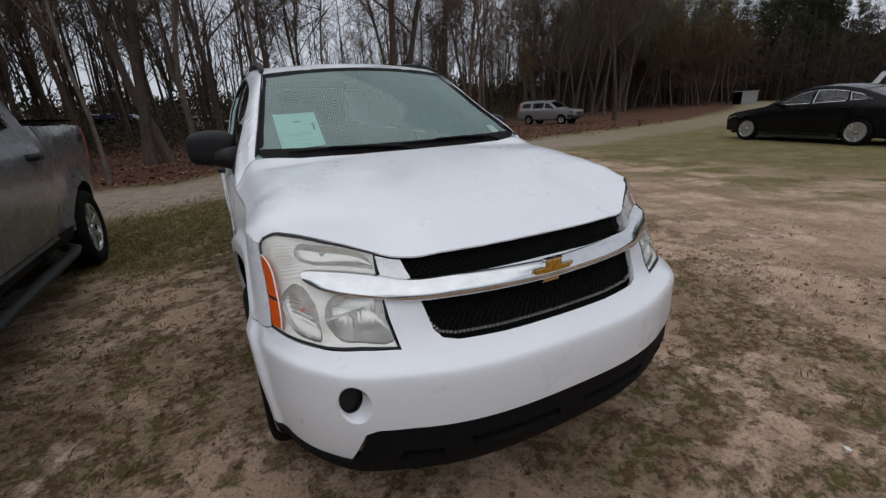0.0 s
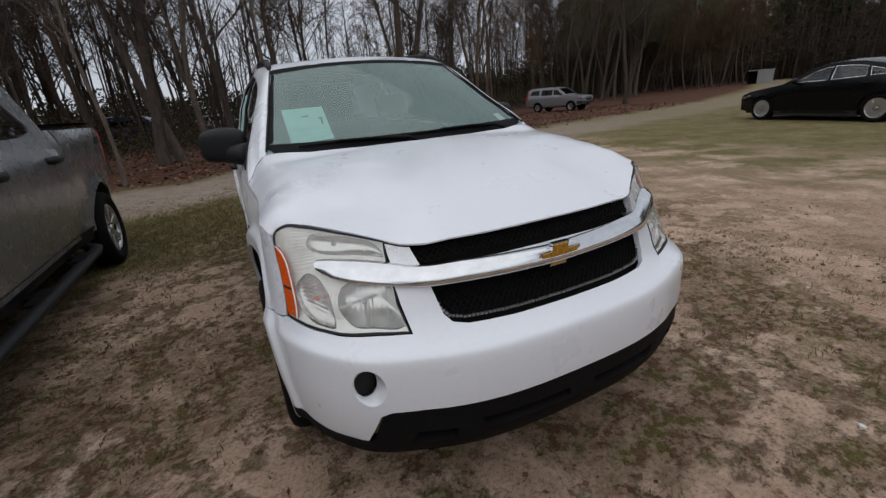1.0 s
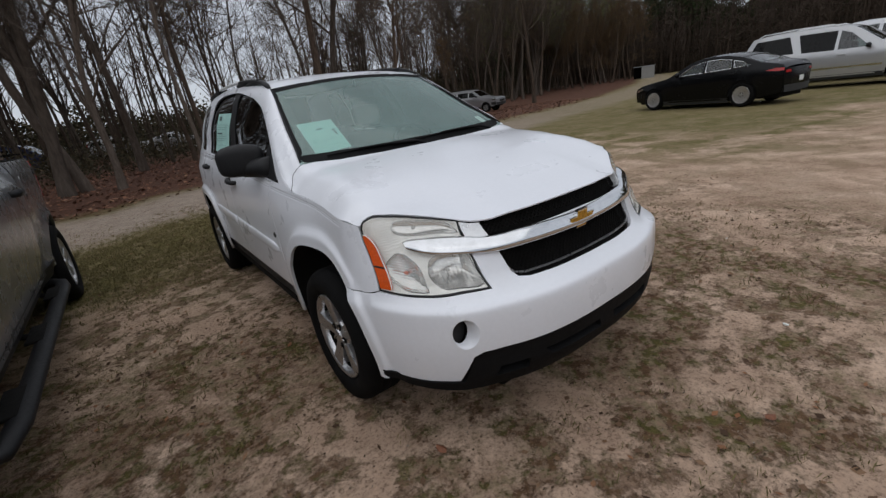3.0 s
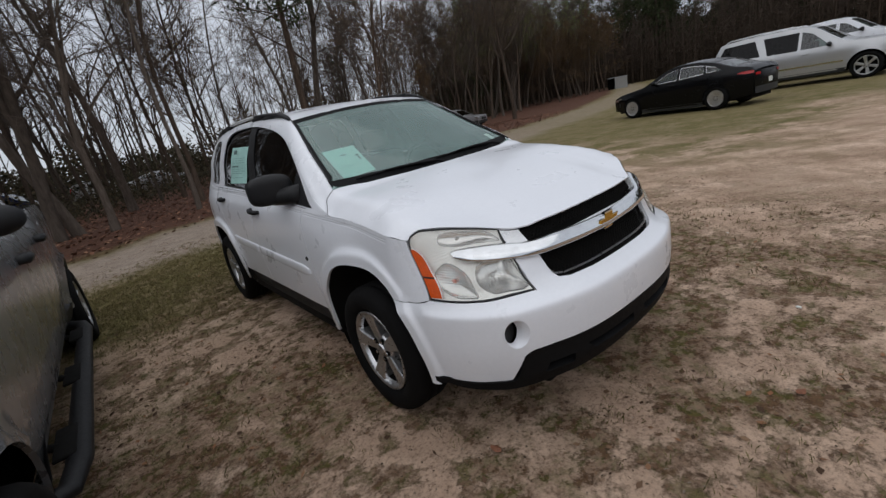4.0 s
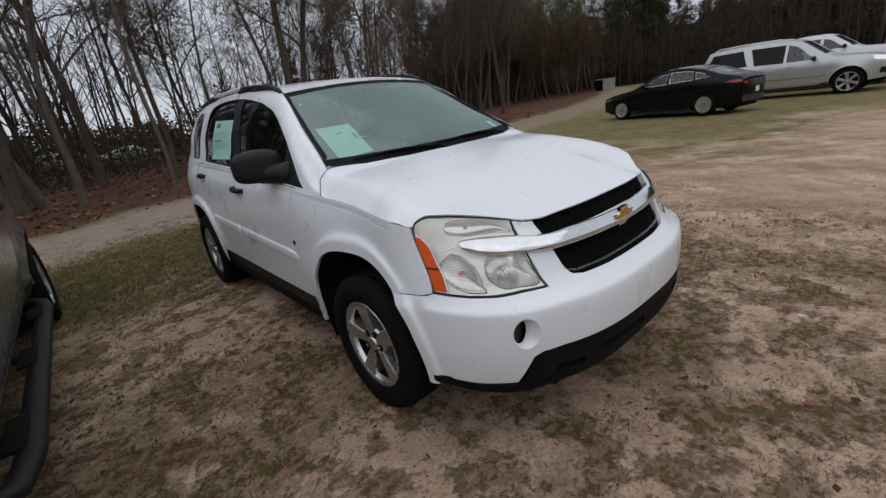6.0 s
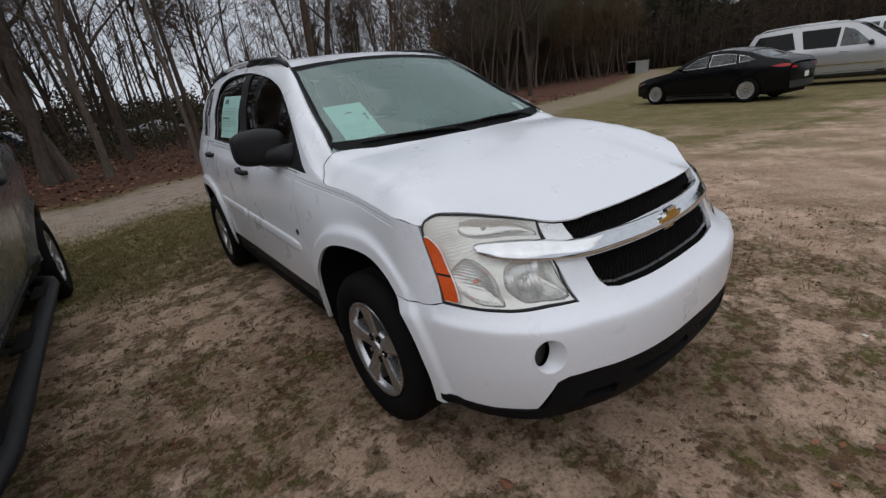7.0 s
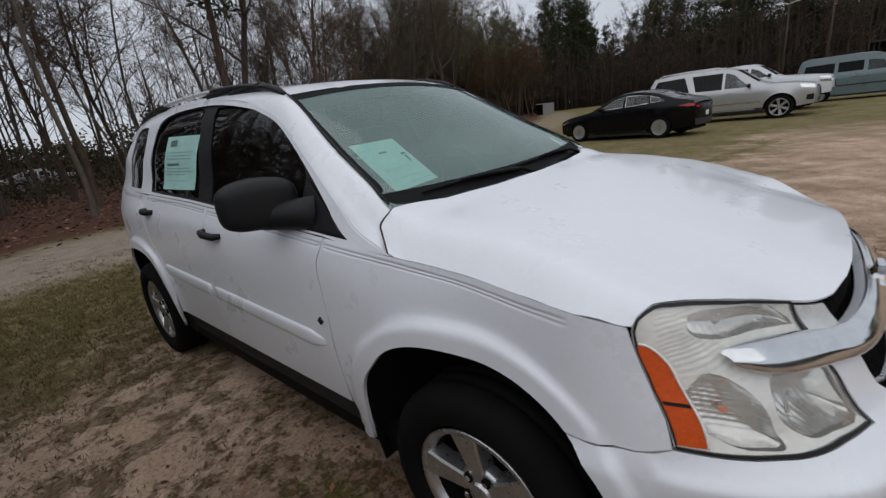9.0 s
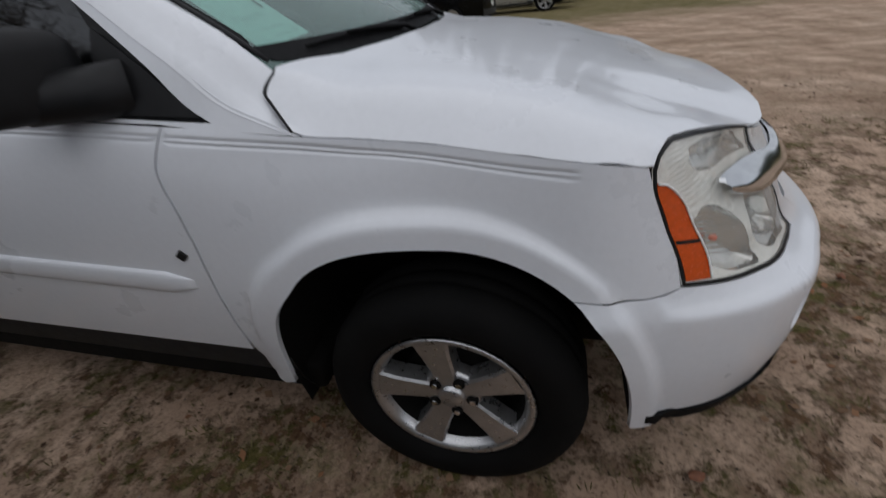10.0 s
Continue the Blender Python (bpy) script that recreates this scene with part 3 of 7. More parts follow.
bl += [P("x", 0.512, 0.80), P("x", 0.516, 0.885), P("x", 0.46, 0.892), P("x", 0.2, 0.885), P("x", 0.0, 0.885)]
bl = [p for i, p in enumerate(bl) if i == 0 or math.hypot(p[0] - bl[i - 1][0], p[1] - bl[i - 1][1]) > 0.004]
bumper_outline = bl + [(-u, z) for u, z in bl[::-1] if u > 1e-3]
g_half = [P("x", 0.0, 0.722), P("x", 0.2, 0.723), P("x", 0.345, 0.727), P("x", 0.387, 0.736), P("x", 0.405, 0.758), P("x", 0.425, 0.86)]
grille_hole = [(u, z) for u, z in g_half] + [(-u, z) for u, z in g_half[::-1] if u > 1e-3]
FOG = P("x", 0.653, 0.596)
fog_rim = [(FOG[0] + 0.058 * math.cos(a), FOG[1] + 0.06 * math.sin(a)) for a in np.linspace(0, 2 * math.pi, 37)[:-1]]
fog_rim_l = [(-u, z) for u, z in fog_rim]
levels = [[(-1.05, z), (1.05, z)] for z in (0.62, 0.645, 0.664, 0.676, 0.682, 0.687, 0.692, 0.70, 0.71)]
bumper = part("front_bumper", panel(wrap, bumper_outline, [grille_hole, fog_rim, fog_rim_l], 0.03, 0.02, levels + [[(sd_ * UY(y, z), z) for y, z in arch_line(0.0, 4, 56, 16, g)] for g in (0.012, 0.036, 0.046, 0.053, 0.060, 0.068, 0.078) for sd_ in (1, -1)], flip=True), WHITE, suv)
for s in (1, -1):
    rim = [Vector(wrap(s * u, z)) for u, z in fog_rim]
    mid = sum(rim, Vector()) / len(rim)
    bm = bmesh.new()
    rows = []
    for k, d in ((1.0, 0.0), (0.975, 0.004), (0.88, 0.018), (0.78, 0.030), (0.74, 0.036)):
        rows.append([bm.verts.new(mid + (p - mid) * k + Vector((0, (mid.y + d - (mid + (p - mid) * k).y) * min(1, d / 0.05), 0)) + Vector((0, d * 0.15, 0))) for p in rim])
    for a, b in zip(rows[:-1], rows[1:]):
        for k in range(len(a)):
            q = [a[k], a[(k + 1) % len(a)], b[(k + 1) % len(a)], b[k]]
            bm.faces.new(q if s > 0 else q[::-1])
    part("fog_lamp_well", bm, WHITE, bumper, "white round fog lamp well")
    # black disc stands in for the shade in the open hole
    bm = bmesh.new()
    bm.faces.new([bm.verts.new(mid + (p - mid) * 0.75 + Vector((0, 0.040 + (mid.y - (mid + (p - mid) * 0.75).y), 0))) for p in rim])
    part("fog_lamp_blank", bm, BLACK_PLASTIC, bumper, "black disc for the shade in the fog lamp hole")

# black lower valance with its slots
vl = [P("x", 0.0, 0.507), P("x", 0.3, 0.507), P("x", 0.598, 0.507), P("x", 0.628, 0.494), P("x", 0.662, 0.382), P("x", 0.74, 0.379), P("x", 0.80, 0.386), P("y", -0.52, 0.396), P("y", -0.46, 0.40), P("y", -0.46, 0.375), P("y", -0.55, 0.35), P("x", 0.70, 0.335), P("x", 0.5, 0.325), P("x", 0.0, 0.322)]
v_out = vl + [(-u, z) for u, z in vl[::-1] if u > 1e-3]


def valance_f(u, z):
    x, y, zz = wrap(u, z)
    return (x, y - 0.012 * smooth01((0.45 - z) / 0.03) + 0.03 * smooth01((0.34 - z) / 0.06), zz)


slot = [P("x", 0.05, 0.41), P("x", 0.33, 0.41), P("x", 0.36, 0.445), P("x", 0.05, 0.445)]
slots = [[(s * u, z) for u, z in slot] for s in (1, -1)] + [[(s * u, z) for u, z in [P("x", 0.43, 0.385), P("x", 0.56, 0.385), P("x", 0.54, 0.43), P("x", 0.43, 0.43)]] for s in (1, -1)]
valance = part("lower_valance", panel(valance_f, v_out, slots, 0.035, 0.035, flip=True), VALANCE_BLACK, suv, "black plastic lower valance")
for s in (1, -1):
    part("slot_backing", panel(valance_f, [(s * u, z) for u, z in [P("x", 0.03, 0.36), P("x", 0.58, 0.36), P("x", 0.58, 0.46), P("x", 0.03, 0.46)]][:: s], (), 0.06, 0, flip=True, lift=-0.034), DARK, valance)


# grilles: woven black mesh, set back from their frames
def mesh_insert(name, u1, z0, z1, set_back, parent, pitch=0.021):
    """A diamond mesh between two heights over |u| < u1."""
    bm = bmesh.new()
    h = z1 - z0
    n = int(2 * u1 / pitch)
    for k in range(-int(h / pitch) - 1, n + 1):
        for sg in (1, -1):
            a = -u1 + k * pitch if sg > 0 else -u1 + k * pitch + h
            pts = []
            for i in range(5):
                u, z = a + sg * h * i / 4, z0 + h * i / 4
                if abs(u) <= u1 and (z1 < 0.9 or z < fe_z(abs(wrap(u, z)[0])) - 0.016):
                    x, y, zz = wrap(u, z)
                    pts.append((x, y + set_back + (0.002 if sg > 0 else -0.002), zz))
            if len(pts) > 1:
                tube(bm, pts, 0.0027, 4, cap=False)
    return part(name, bm, DARK, parent, "black woven mesh")


back_bm = panel(wrap, [(u * 1.02, z + (0.02 if z > 0.8 else -0.01)) for u, z in grille_hole], (), 0.05, 0, flip=True, lift=-0.055)
lower_grille = part("lower_grille", back_bm, DARK, suv, "black lower grille with mesh insert")
mesh_insert("mesh", UX(0.418, 0.8), 0.726, 0.87, 0.028, lower_grille)
bm = bmesh.new()
edge = [p for p in densify([(-u, z) for u, z in g_half[::-1]] + g_half[1:], 0.014)]
edge = edge[: int(len(edge) * 0.9)]
for u, z in edge:
    if z < 0.80 and abs(u) < UX(0.41, 0.75):
        x, y, zz = wrap(u, z + 0.010)
        box(bm, (x - 0.0045, y + 0.012, zz - 0.003), (x + 0.0045, y + 0.020, zz + 0.003))
part("bead_trim", bm, ALLOY, lower_grille, "row of small chrome beads", smooth=False)
ug = [P("x", 0.0, 0.885), P("x", 0.44, 0.885), P("x", 0.443, 0.945)] + [P("x", x, front_edge(x)[1] - 0.014) for x in (0.40, 0.3, 0.2, 0.1, 0.0)]
ug_out = ug + [(-u, z) for u, z in ug[::-1] if u > 1e-3]
upper_grille = part("upper_grille", panel(wrap, ug_out, (), 0.04, 0, flip=True, lift=-0.05), DARK, suv, "black upper grille with mesh insert")
mesh_insert("mesh", UX(0.435, 0.92), 0.893, 0.955, 0.03, upper_grille)
for s in (1, -1):
    tp = [P("x", 0.432, 0.895), P("x", 0.505, 0.90), P("x", 0.507, front_edge(0.507)[1] - 0.011), P("x", 0.447, front_edge(0.45)[1] - 0.010)]
    part("grille_corner", panel(wrap, [(s * u, z) for u, z in tp][:: s], (), 0.02, 0.03, flip=True, lift=0.002), SILVER_TRIM, suv, "silver grille corner piece")

# chrome bar, pointed at the ends over the headlamps, and the emblem
bar_mid = pchip([(0.0, 0.854), (0.3, 0.864), (0.45, 0.873), (0.60, 0.889), (0.70, 0.904)])
bar_half = pchip([(0.0, 0.025), (0.3, 0.026), (0.5, 0.027), (0.60, 0.026), (0.655, 0.023), (0.69, 0.016), (0.704, 0.008)])
bar_out = pchip([(0.0, 0.034), (0.4, 0.034), (0.55, 0.032), (0.66, 0.028), (0.702, 0.014)])
bm = bmesh.new()
rows = []
for x in [0.702 * math.sin(math.pi / 2 * k / 30) for k in range(-30, 31)]:
    a = abs(x)
    zc, h, o = bar_mid(a), bar_half(a), bar_out(a)
    row = []
    for dz, f_ in ((-1.0, 0.1), (-0.96, 0.66), (-0.82, 0.88), (-0.55, 0.97), (-0.25, 1.02), (-0.05, 1.03), (0.06, 1.0), (0.3, 0.88), (0.55, 0.74), (0.82, 0.56), (0.93, 0.42), (1.0, 0.0)):
        px, py, pz = wrap(UX(a, zc) * (1 if x <= 0 else -1), zc)
        nx = (px * 0.35, -1.0)
        ln = math.hypot(*nx)
        row.append(bm.verts.new((px + nx[0] / ln * f_ * o, py + nx[1] / ln * f_ * o + dz * h * 0.28, zc + dz * h)))
    rows.append(row)
for a, b in zip(rows[:-1], rows[1:]):
    for k in range(11):
        bm.faces.new([a[k], b[k], b[k + 1], a[k + 1]])
bar = part("chrome_bar", bm, CHROME, suv, "bright chrome bar across the nose")
bow = [(-0.074, -0.013), (-0.029, -0.013), (-0.032, -0.029), (0.022, -0.029), (0.026, -0.013), (0.066, -0.013), (0.074, 0.013), (0.029, 0.013), (0.032, 0.029), (-0.022, 0.029), (-0.026, 0.013), (-0.066, 0.013)]


def bowtie(k, d0, d1, mat, name):
    bm = bmesh.new()
    y0 = wrap(0, 0.856)[1] - 0.026
    fr = [bm.verts.new((x * k, y0 - d1 - 0.3 * (z * k) * 0 + 0.35 * x * x, 0.856 + z * k)) for x, z in bow]
    bk = [bm.verts.new((x * k, y0 - d0 + 0.35 * x * x, 0.856 + z * k)) for x, z in bow]
    bm.faces.new(fr)
    for i in range(len(bow)):
        j = (i + 1) % len(bow)
        bm.faces.new([fr[j], fr[i], bk[i], bk[j]])
    bmesh.ops.recalc_face_normals(bm, faces=bm.faces)
    return part(name, bm, mat, bar, "chrome rim" if mat == CHROME else "gold plate emblem", smooth=False)


bowtie(1.17, -0.01, 0.006, CHROME, "emblem_rim")
bowtie(1.0, 0.0, 0.010, GOLD, "emblem")

# headlamps
BOWLS = {
    "upper_bowl": [(0.519, 0.916), (0.60, 0.919), (0.66, 0.923), (0.700, 0.936), (0.713, 0.956), (0.706, 0.978), (0.682, 0.993), (0.62, 0.984), (0.545, 0.966)],
    "lower_bowl": [(0.516, 0.735), (0.60, 0.738), (0.645, 0.742), (0.668, 0.765), (0.676, 0.795), (0.668, 0.828), (0.645, 0.852), (0.60, 0.862), (0.530, 0.856), (0.523, 0.80)],
    "turn_bowl": [(0.692, 0.740), (0.715, 0.738), (0.742, 0.746), (0.760, 0.775), (0.764, 0.815), (0.754, 0.850), (0.730, 0.876), (0.706, 0.868), (0.692, 0.83), (0.690, 0.78)]}



def edge_gap(p, poly):
    """Distance from p to the outline of a polygon."""
    best = 9.0
    for a, b in zip(poly, poly[1:] + poly[:1]):
        d = (b[0] - a[0], b[1] - a[1])
        k = min(1, max(0, ((p[0] - a[0]) * d[0] + (p[1] - a[1]) * d[1]) / (d[0] ** 2 + d[1] ** 2)))
        best = min(best, math.hypot(p[0] - a[0] - k * d[0], p[1] - a[1] - k * d[1]))
    return best


for s in (1, -1):
    lo = [P("x", 0.507, 0.724), P("x", 0.60, 0.728), P("x", 0.69, 0.728), P("x", 0.733, 0.731), P("y", -0.494, 0.744)]
    sd = [P("y", -0.480, 0.80), P("y", -0.461, 0.88), P("y", -0.440, 0.945), P("y", -0.4345, 0.972)]
    top = [(u, z - 0.003) for u, z in [P(*q) for q in LAMP_TOP[15:5:-1]]]
    lamp = lo + sd + top + [P("x", 0.518, 0.80)]
    lamp_o = [(s * u, z) for u, z in lamp]
    mid = (sum(u for u, z in lamp_o) / len(lamp_o), sum(z for u, z in lamp_o) / len(lamp_o))

    def inset(d):
        """The lamp's outline, drawn in by d."""
        out, n = [], len(lamp_o)
        for i in range(n):
            a, b, c = lamp_o[i - 1], lamp_o[i], lamp_o[(i + 1) % n]
            e1, e2 = Vector((b[0] - a[0], b[1] - a[1])).normalized(), Vector((c[0] - b[0], c[1] - b[1])).normalized()
            m = Vector((-(e1 + e2).y, (e1 + e2).x)).normalized() * s
            out.append((b[0] + m.x * d, b[1] + m.y * d))
        return out

    u_in, polys = UX(0.655, 0.85), {n_: [(s * UX(x, z), z) for x, z in spline(q, 3, closed=True)] for n_, q in BOWLS.items()}

    def housing_f(u, z):
        p = Vector(wrap(u, z))
        w = smooth01((abs(u) - u_in - 0.02 * math.sin(z * 40)) / 0.05)
        k = min(1.0, edge_gap((u, z), lamp_o) / 0.03)
        return p + Vector((0.3 * s, 0.95, 0)) * (0.005 + 0.017 * k + 0.0019 * w * k * math.sin((z + 0.15 * (abs(u) - u_in)) * 2 * math.pi / 0.0095))

    rows_f = [[(s * u_in * 0.98, z), (s * (u_in + 0.2), z - 0.02)] for z in np.arange(0.73, 1.04, 0.0095 / 3)]
    housing = part("headlamp", panel(housing_f, inset(0.002)[:: s], [q[:: s] for q in polys.values()], 0.012, 0, rows_f, flip=True), HOUSING_WHITE, suv, "clear headlamp unit with amber side reflector")
    part("bezel", panel(wrap, lamp_o[:: s], [inset(0.006)[:: s]], 0.02, 0.006, flip=True, lift=0.0005), BLACK_PLASTIC, housing, "black edge seal")
    part("lens", panel(wrap, inset(0.0025)[:: s], (), 0.02, 0.004, flip=True, lift=-0.001), LENS, housing, "clear plastic lens")
    am_in = [(-0.538, 0.750), (-0.528, 0.79), (-0.517, 0.83), (-0.505, 0.87), (-0.492, 0.905), (-0.475, 0.934), (-0.458, 0.949), (-0.4435, 0.952)]
    am = [P("y", -0.496, 0.753)] + [P("y", *q) for q in am_in] + [P("y", -0.4445, 0.940), P("y", -0.4645, 0.88), P("y", -0.4835, 0.80)]
    bm = bmesh.new()
    tube(bm, [Vector(wrap(s * P("y", *q)[0], q[1])) + Vector((-s * 0.002, -0.002, 0)) for q in spline(am_in, 3)], 0.0022, 5)
    part("reflector_rim", bm, HOUSING_WHITE, housing, "pale rim")
    part("side_reflector", panel(wrap, [(s * u, z) for u, z in am][:: s], (), 0.02, 0.008, flip=True, lift=0.0015), AMBER, housing, "amber side reflector")
    bar_a = [P("y", -0.476, 0.841), P("y", -0.514, 0.836), P("y", -0.515, 0.829), P("y", -0.477, 0.834)]
    part("reflector_bar", panel(wrap, [(s * u, z) for u, z in bar_a][:: s], (), 0.02, 0.002, flip=True, lift=0.003), BLACK_PLASTIC, housing)
    for nm, poly in polys.items():
        dep = {"upper_bowl": 0.022, "lower_bowl": 0.06, "turn_bowl": 0.04}[nm]

        def bowl_f(u, z):
            k = min(1.0, edge_gap((u, z), poly) / 0.055)
            wave = math.sin((z - 0.2 * u) * 2 * math.pi / 0.0105) if nm == "turn_bowl" else math.sin(u * 2 * math.pi / 0.019)
            return Vector(wrap(u, z)) + Vector((0.3 * s, 0.95, 0)) * (0.022 + dep * math.sqrt(k * (2 - k)) + {"turn_bowl": 0.0016, "lower_bowl": 0.0012, "upper_bowl": 0.0004}[nm] * wave * min(1, k * 3))

        bowl = part(nm, panel(bowl_f, poly[:: s], (), 0.0035 if nm == "turn_bowl" else 0.0055, 0, flip=True), SATIN, housing, "silvered lamp bowl")
        cu, cz = sum(u for u, z in poly) / len(poly), sum(z for u, z in poly) / len(poly)
        p = Vector(wrap(cu, cz))
        bm = bmesh.new()
        bmesh.ops.create_uvsphere(bm, u_segments=12, v_segments=8, radius=0.007 if nm == "turn_bowl" else 0.010, matrix=Matrix.Translation(p + Vector((0.3 * s, 0.95, 0)) * 0.045))
        part("bulb", bm, AMBER if nm == "turn_bowl" else GLOSS_GREY, bowl)
        if nm == "lower_bowl":
            bm = bmesh.new()
            box(bm, (p.x - 0.06, p.y + 0.052, cz - 0.003), (p.x + 0.06, p.y + 0.062, cz + 0.004), 0.002)
            part("bulb_shield", bm, REFLECTOR, bowl)


# fenders, doors, quarters
def side_poly(pts, s):
    return [(s * (U(y) if y >= YB else UY(y, z)), z) for y, z in pts]


belt_z = pchip([(0.18, 1.078), (0.48, 1.107), (1.5, 1.150), (2.5, 1.182), (3.1, 1.196), (3.6, 1.205)])
E1_z = pchip([(0.18, 1.082), (0.30, 1.135), (0.45, 1.215), (0.68, 1.352), (0.91, 1.482), (1.08, 1.545), (1.25, 1.595), (1.7, 1.645), (2.1, 1.662), (2.6, 1.655), (3.0, 1.625), (3.45, 1.53)])
gap_y = pchip([(0.43, 0.535), (0.6, 0.548), (0.82, 0.550), (1.0, 0.515), (1.11, 0.468)])
hinge = [0.435, 0.55, 0.65, 0.75, 0.85, 0.95, 1.03]
SEAM_ARC = [p for p in arch_line(0.0, 51.5, 172, 42)]
fender_pts = [(-0.45, 0.731), (-0.425, 0.727), (-0.36, 0.727)] + SEAM_ARC + [(0.446, 0.345), (0.475, 0.335), (0.505, 0.40), (0.53, 0.452)]
fender_pts += [(gap_y(z) - 0.0035, z) for z in hinge[1:]] + [(gap_y(1.105) - 0.0025, 1.105)] + [(0.40, belt_z(0.40)), (0.30, belt_z(0.30)), (0.18, seam_z(0.18) - 0.004)]
fender_pts += [(y, seam_z(y) - 0.0035) for y in (0.05, -0.08, -0.2, -0.3, -0.38)] + [(-0.424, 0.9765), (-0.4365, 0.945), (-0.4575, 0.88), (-0.4765, 0.80), (-0.488, 0.742)]
d1 = [(gap_y(z) + 0.0035, z) for z in [0.452] + hinge[1:]] + [(gap_y(1.105) + 0.0025, 1.105)] + [(y, belt_z(y)) for y in (0.7, 1.0, 1.3, 1.525)] + [(1.535, 0.9), (1.545, 0.6), (1.545, 0.452)]
d2 = [(1.55, 0.452), (1.55, 0.6), (1.54, 0.9), (1.53, belt_z(1.53))] + [(y, belt_z(y)) for y in (1.8, 2.1, 2.45)] + [(2.56, 1.178), (2.575, 1.05), (2.545, 0.92), (2.43, 0.80), (2.368, 0.65), (2.362, 0.52), (2.36, 0.452)]
qp = [(2.365, 0.452), (2.367, 0.52), (2.373, 0.65), (2.435, 0.797), (2.55, 0.918), (2.580, 1.05), (2.565, 1.178)] + [(y, belt_z(y)) for y in (2.7, 3.0, 3.3, 3.62)] + [(3.62, 0.9), (3.62, 0.5), (3.30, 0.42)]
qp += [(y, z) for y, z in arch_line(2.857, 172, 8, 40)] + [(2.405, 0.34)]
dlo = spline([(0.342, 1.108), (0.44, 1.162), (0.68, 1.322), (0.91, 1.456), (1.08, 1.522), (1.25, 1.564), (1.6, 1.610), (2.0, 1.630), (2.3, 1.622), (2.43, 1.582), (2.50, 1.46), (2.51, 1.33), (2.475, 1.202)], 4) + [(2.2, 1.19), (1.8, 1.175), (1.4, 1.158), (1.0, 1.142), (0.6, 1.124)]
dlo[0:1] = [(0.342, 1.108)]
qwin = spline([(2.735, 1.215), (2.70, 1.40), (2.70, 1.56), (2.75, 1.585), (2.98, 1.570), (3.06, 1.40), (3.07, 1.225)], 3)
frame_pts = [(0.18, seam_z(0.18) - 0.002), (0.30, belt_z(0.3)), (0.40, belt_z(0.4))] + [(y, belt_z(y) + 0.003) for y in (0.48, 0.8, 1.1, 1.5, 1.9, 2.3, 2.7, 3.1, 3.6)]
frame_pts += [(3.58, 1.35), (3.45, E1_z(3.45))] + [(y, E1_z(y)) for y in (3.2, 3.0, 2.6, 2.1, 1.7, 1.45, 1.25, 1.08, 0.91, 0.8, 0.68, 0.56, 0.45, 0.37, 0.30, 0.24)]
groove_lines = lambda s: [[(s * (U(y) if y >= YB else UY(y, groove_z(y))), groove_z(y) + d) for y in np.linspace(-0.37, 3.6, 131)] for d in (-0.06, -0.04, -0.024, -0.014, -0.0075, -0.005, -0.0025, 0.0025, 0.005, 0.0075, 0.014, 0.024)]  # noqa: E731
arch_lines = lambda s, c: [[(s * (U(y) if y >= YB else UY(y, z)), z) for y, z in arch_line(c, 12, 168, 30, g)] for g in (0.012, 0.036, 0.046, 0.053, 0.060, 0.068, 0.078, 0.10)]  # noqa: E731
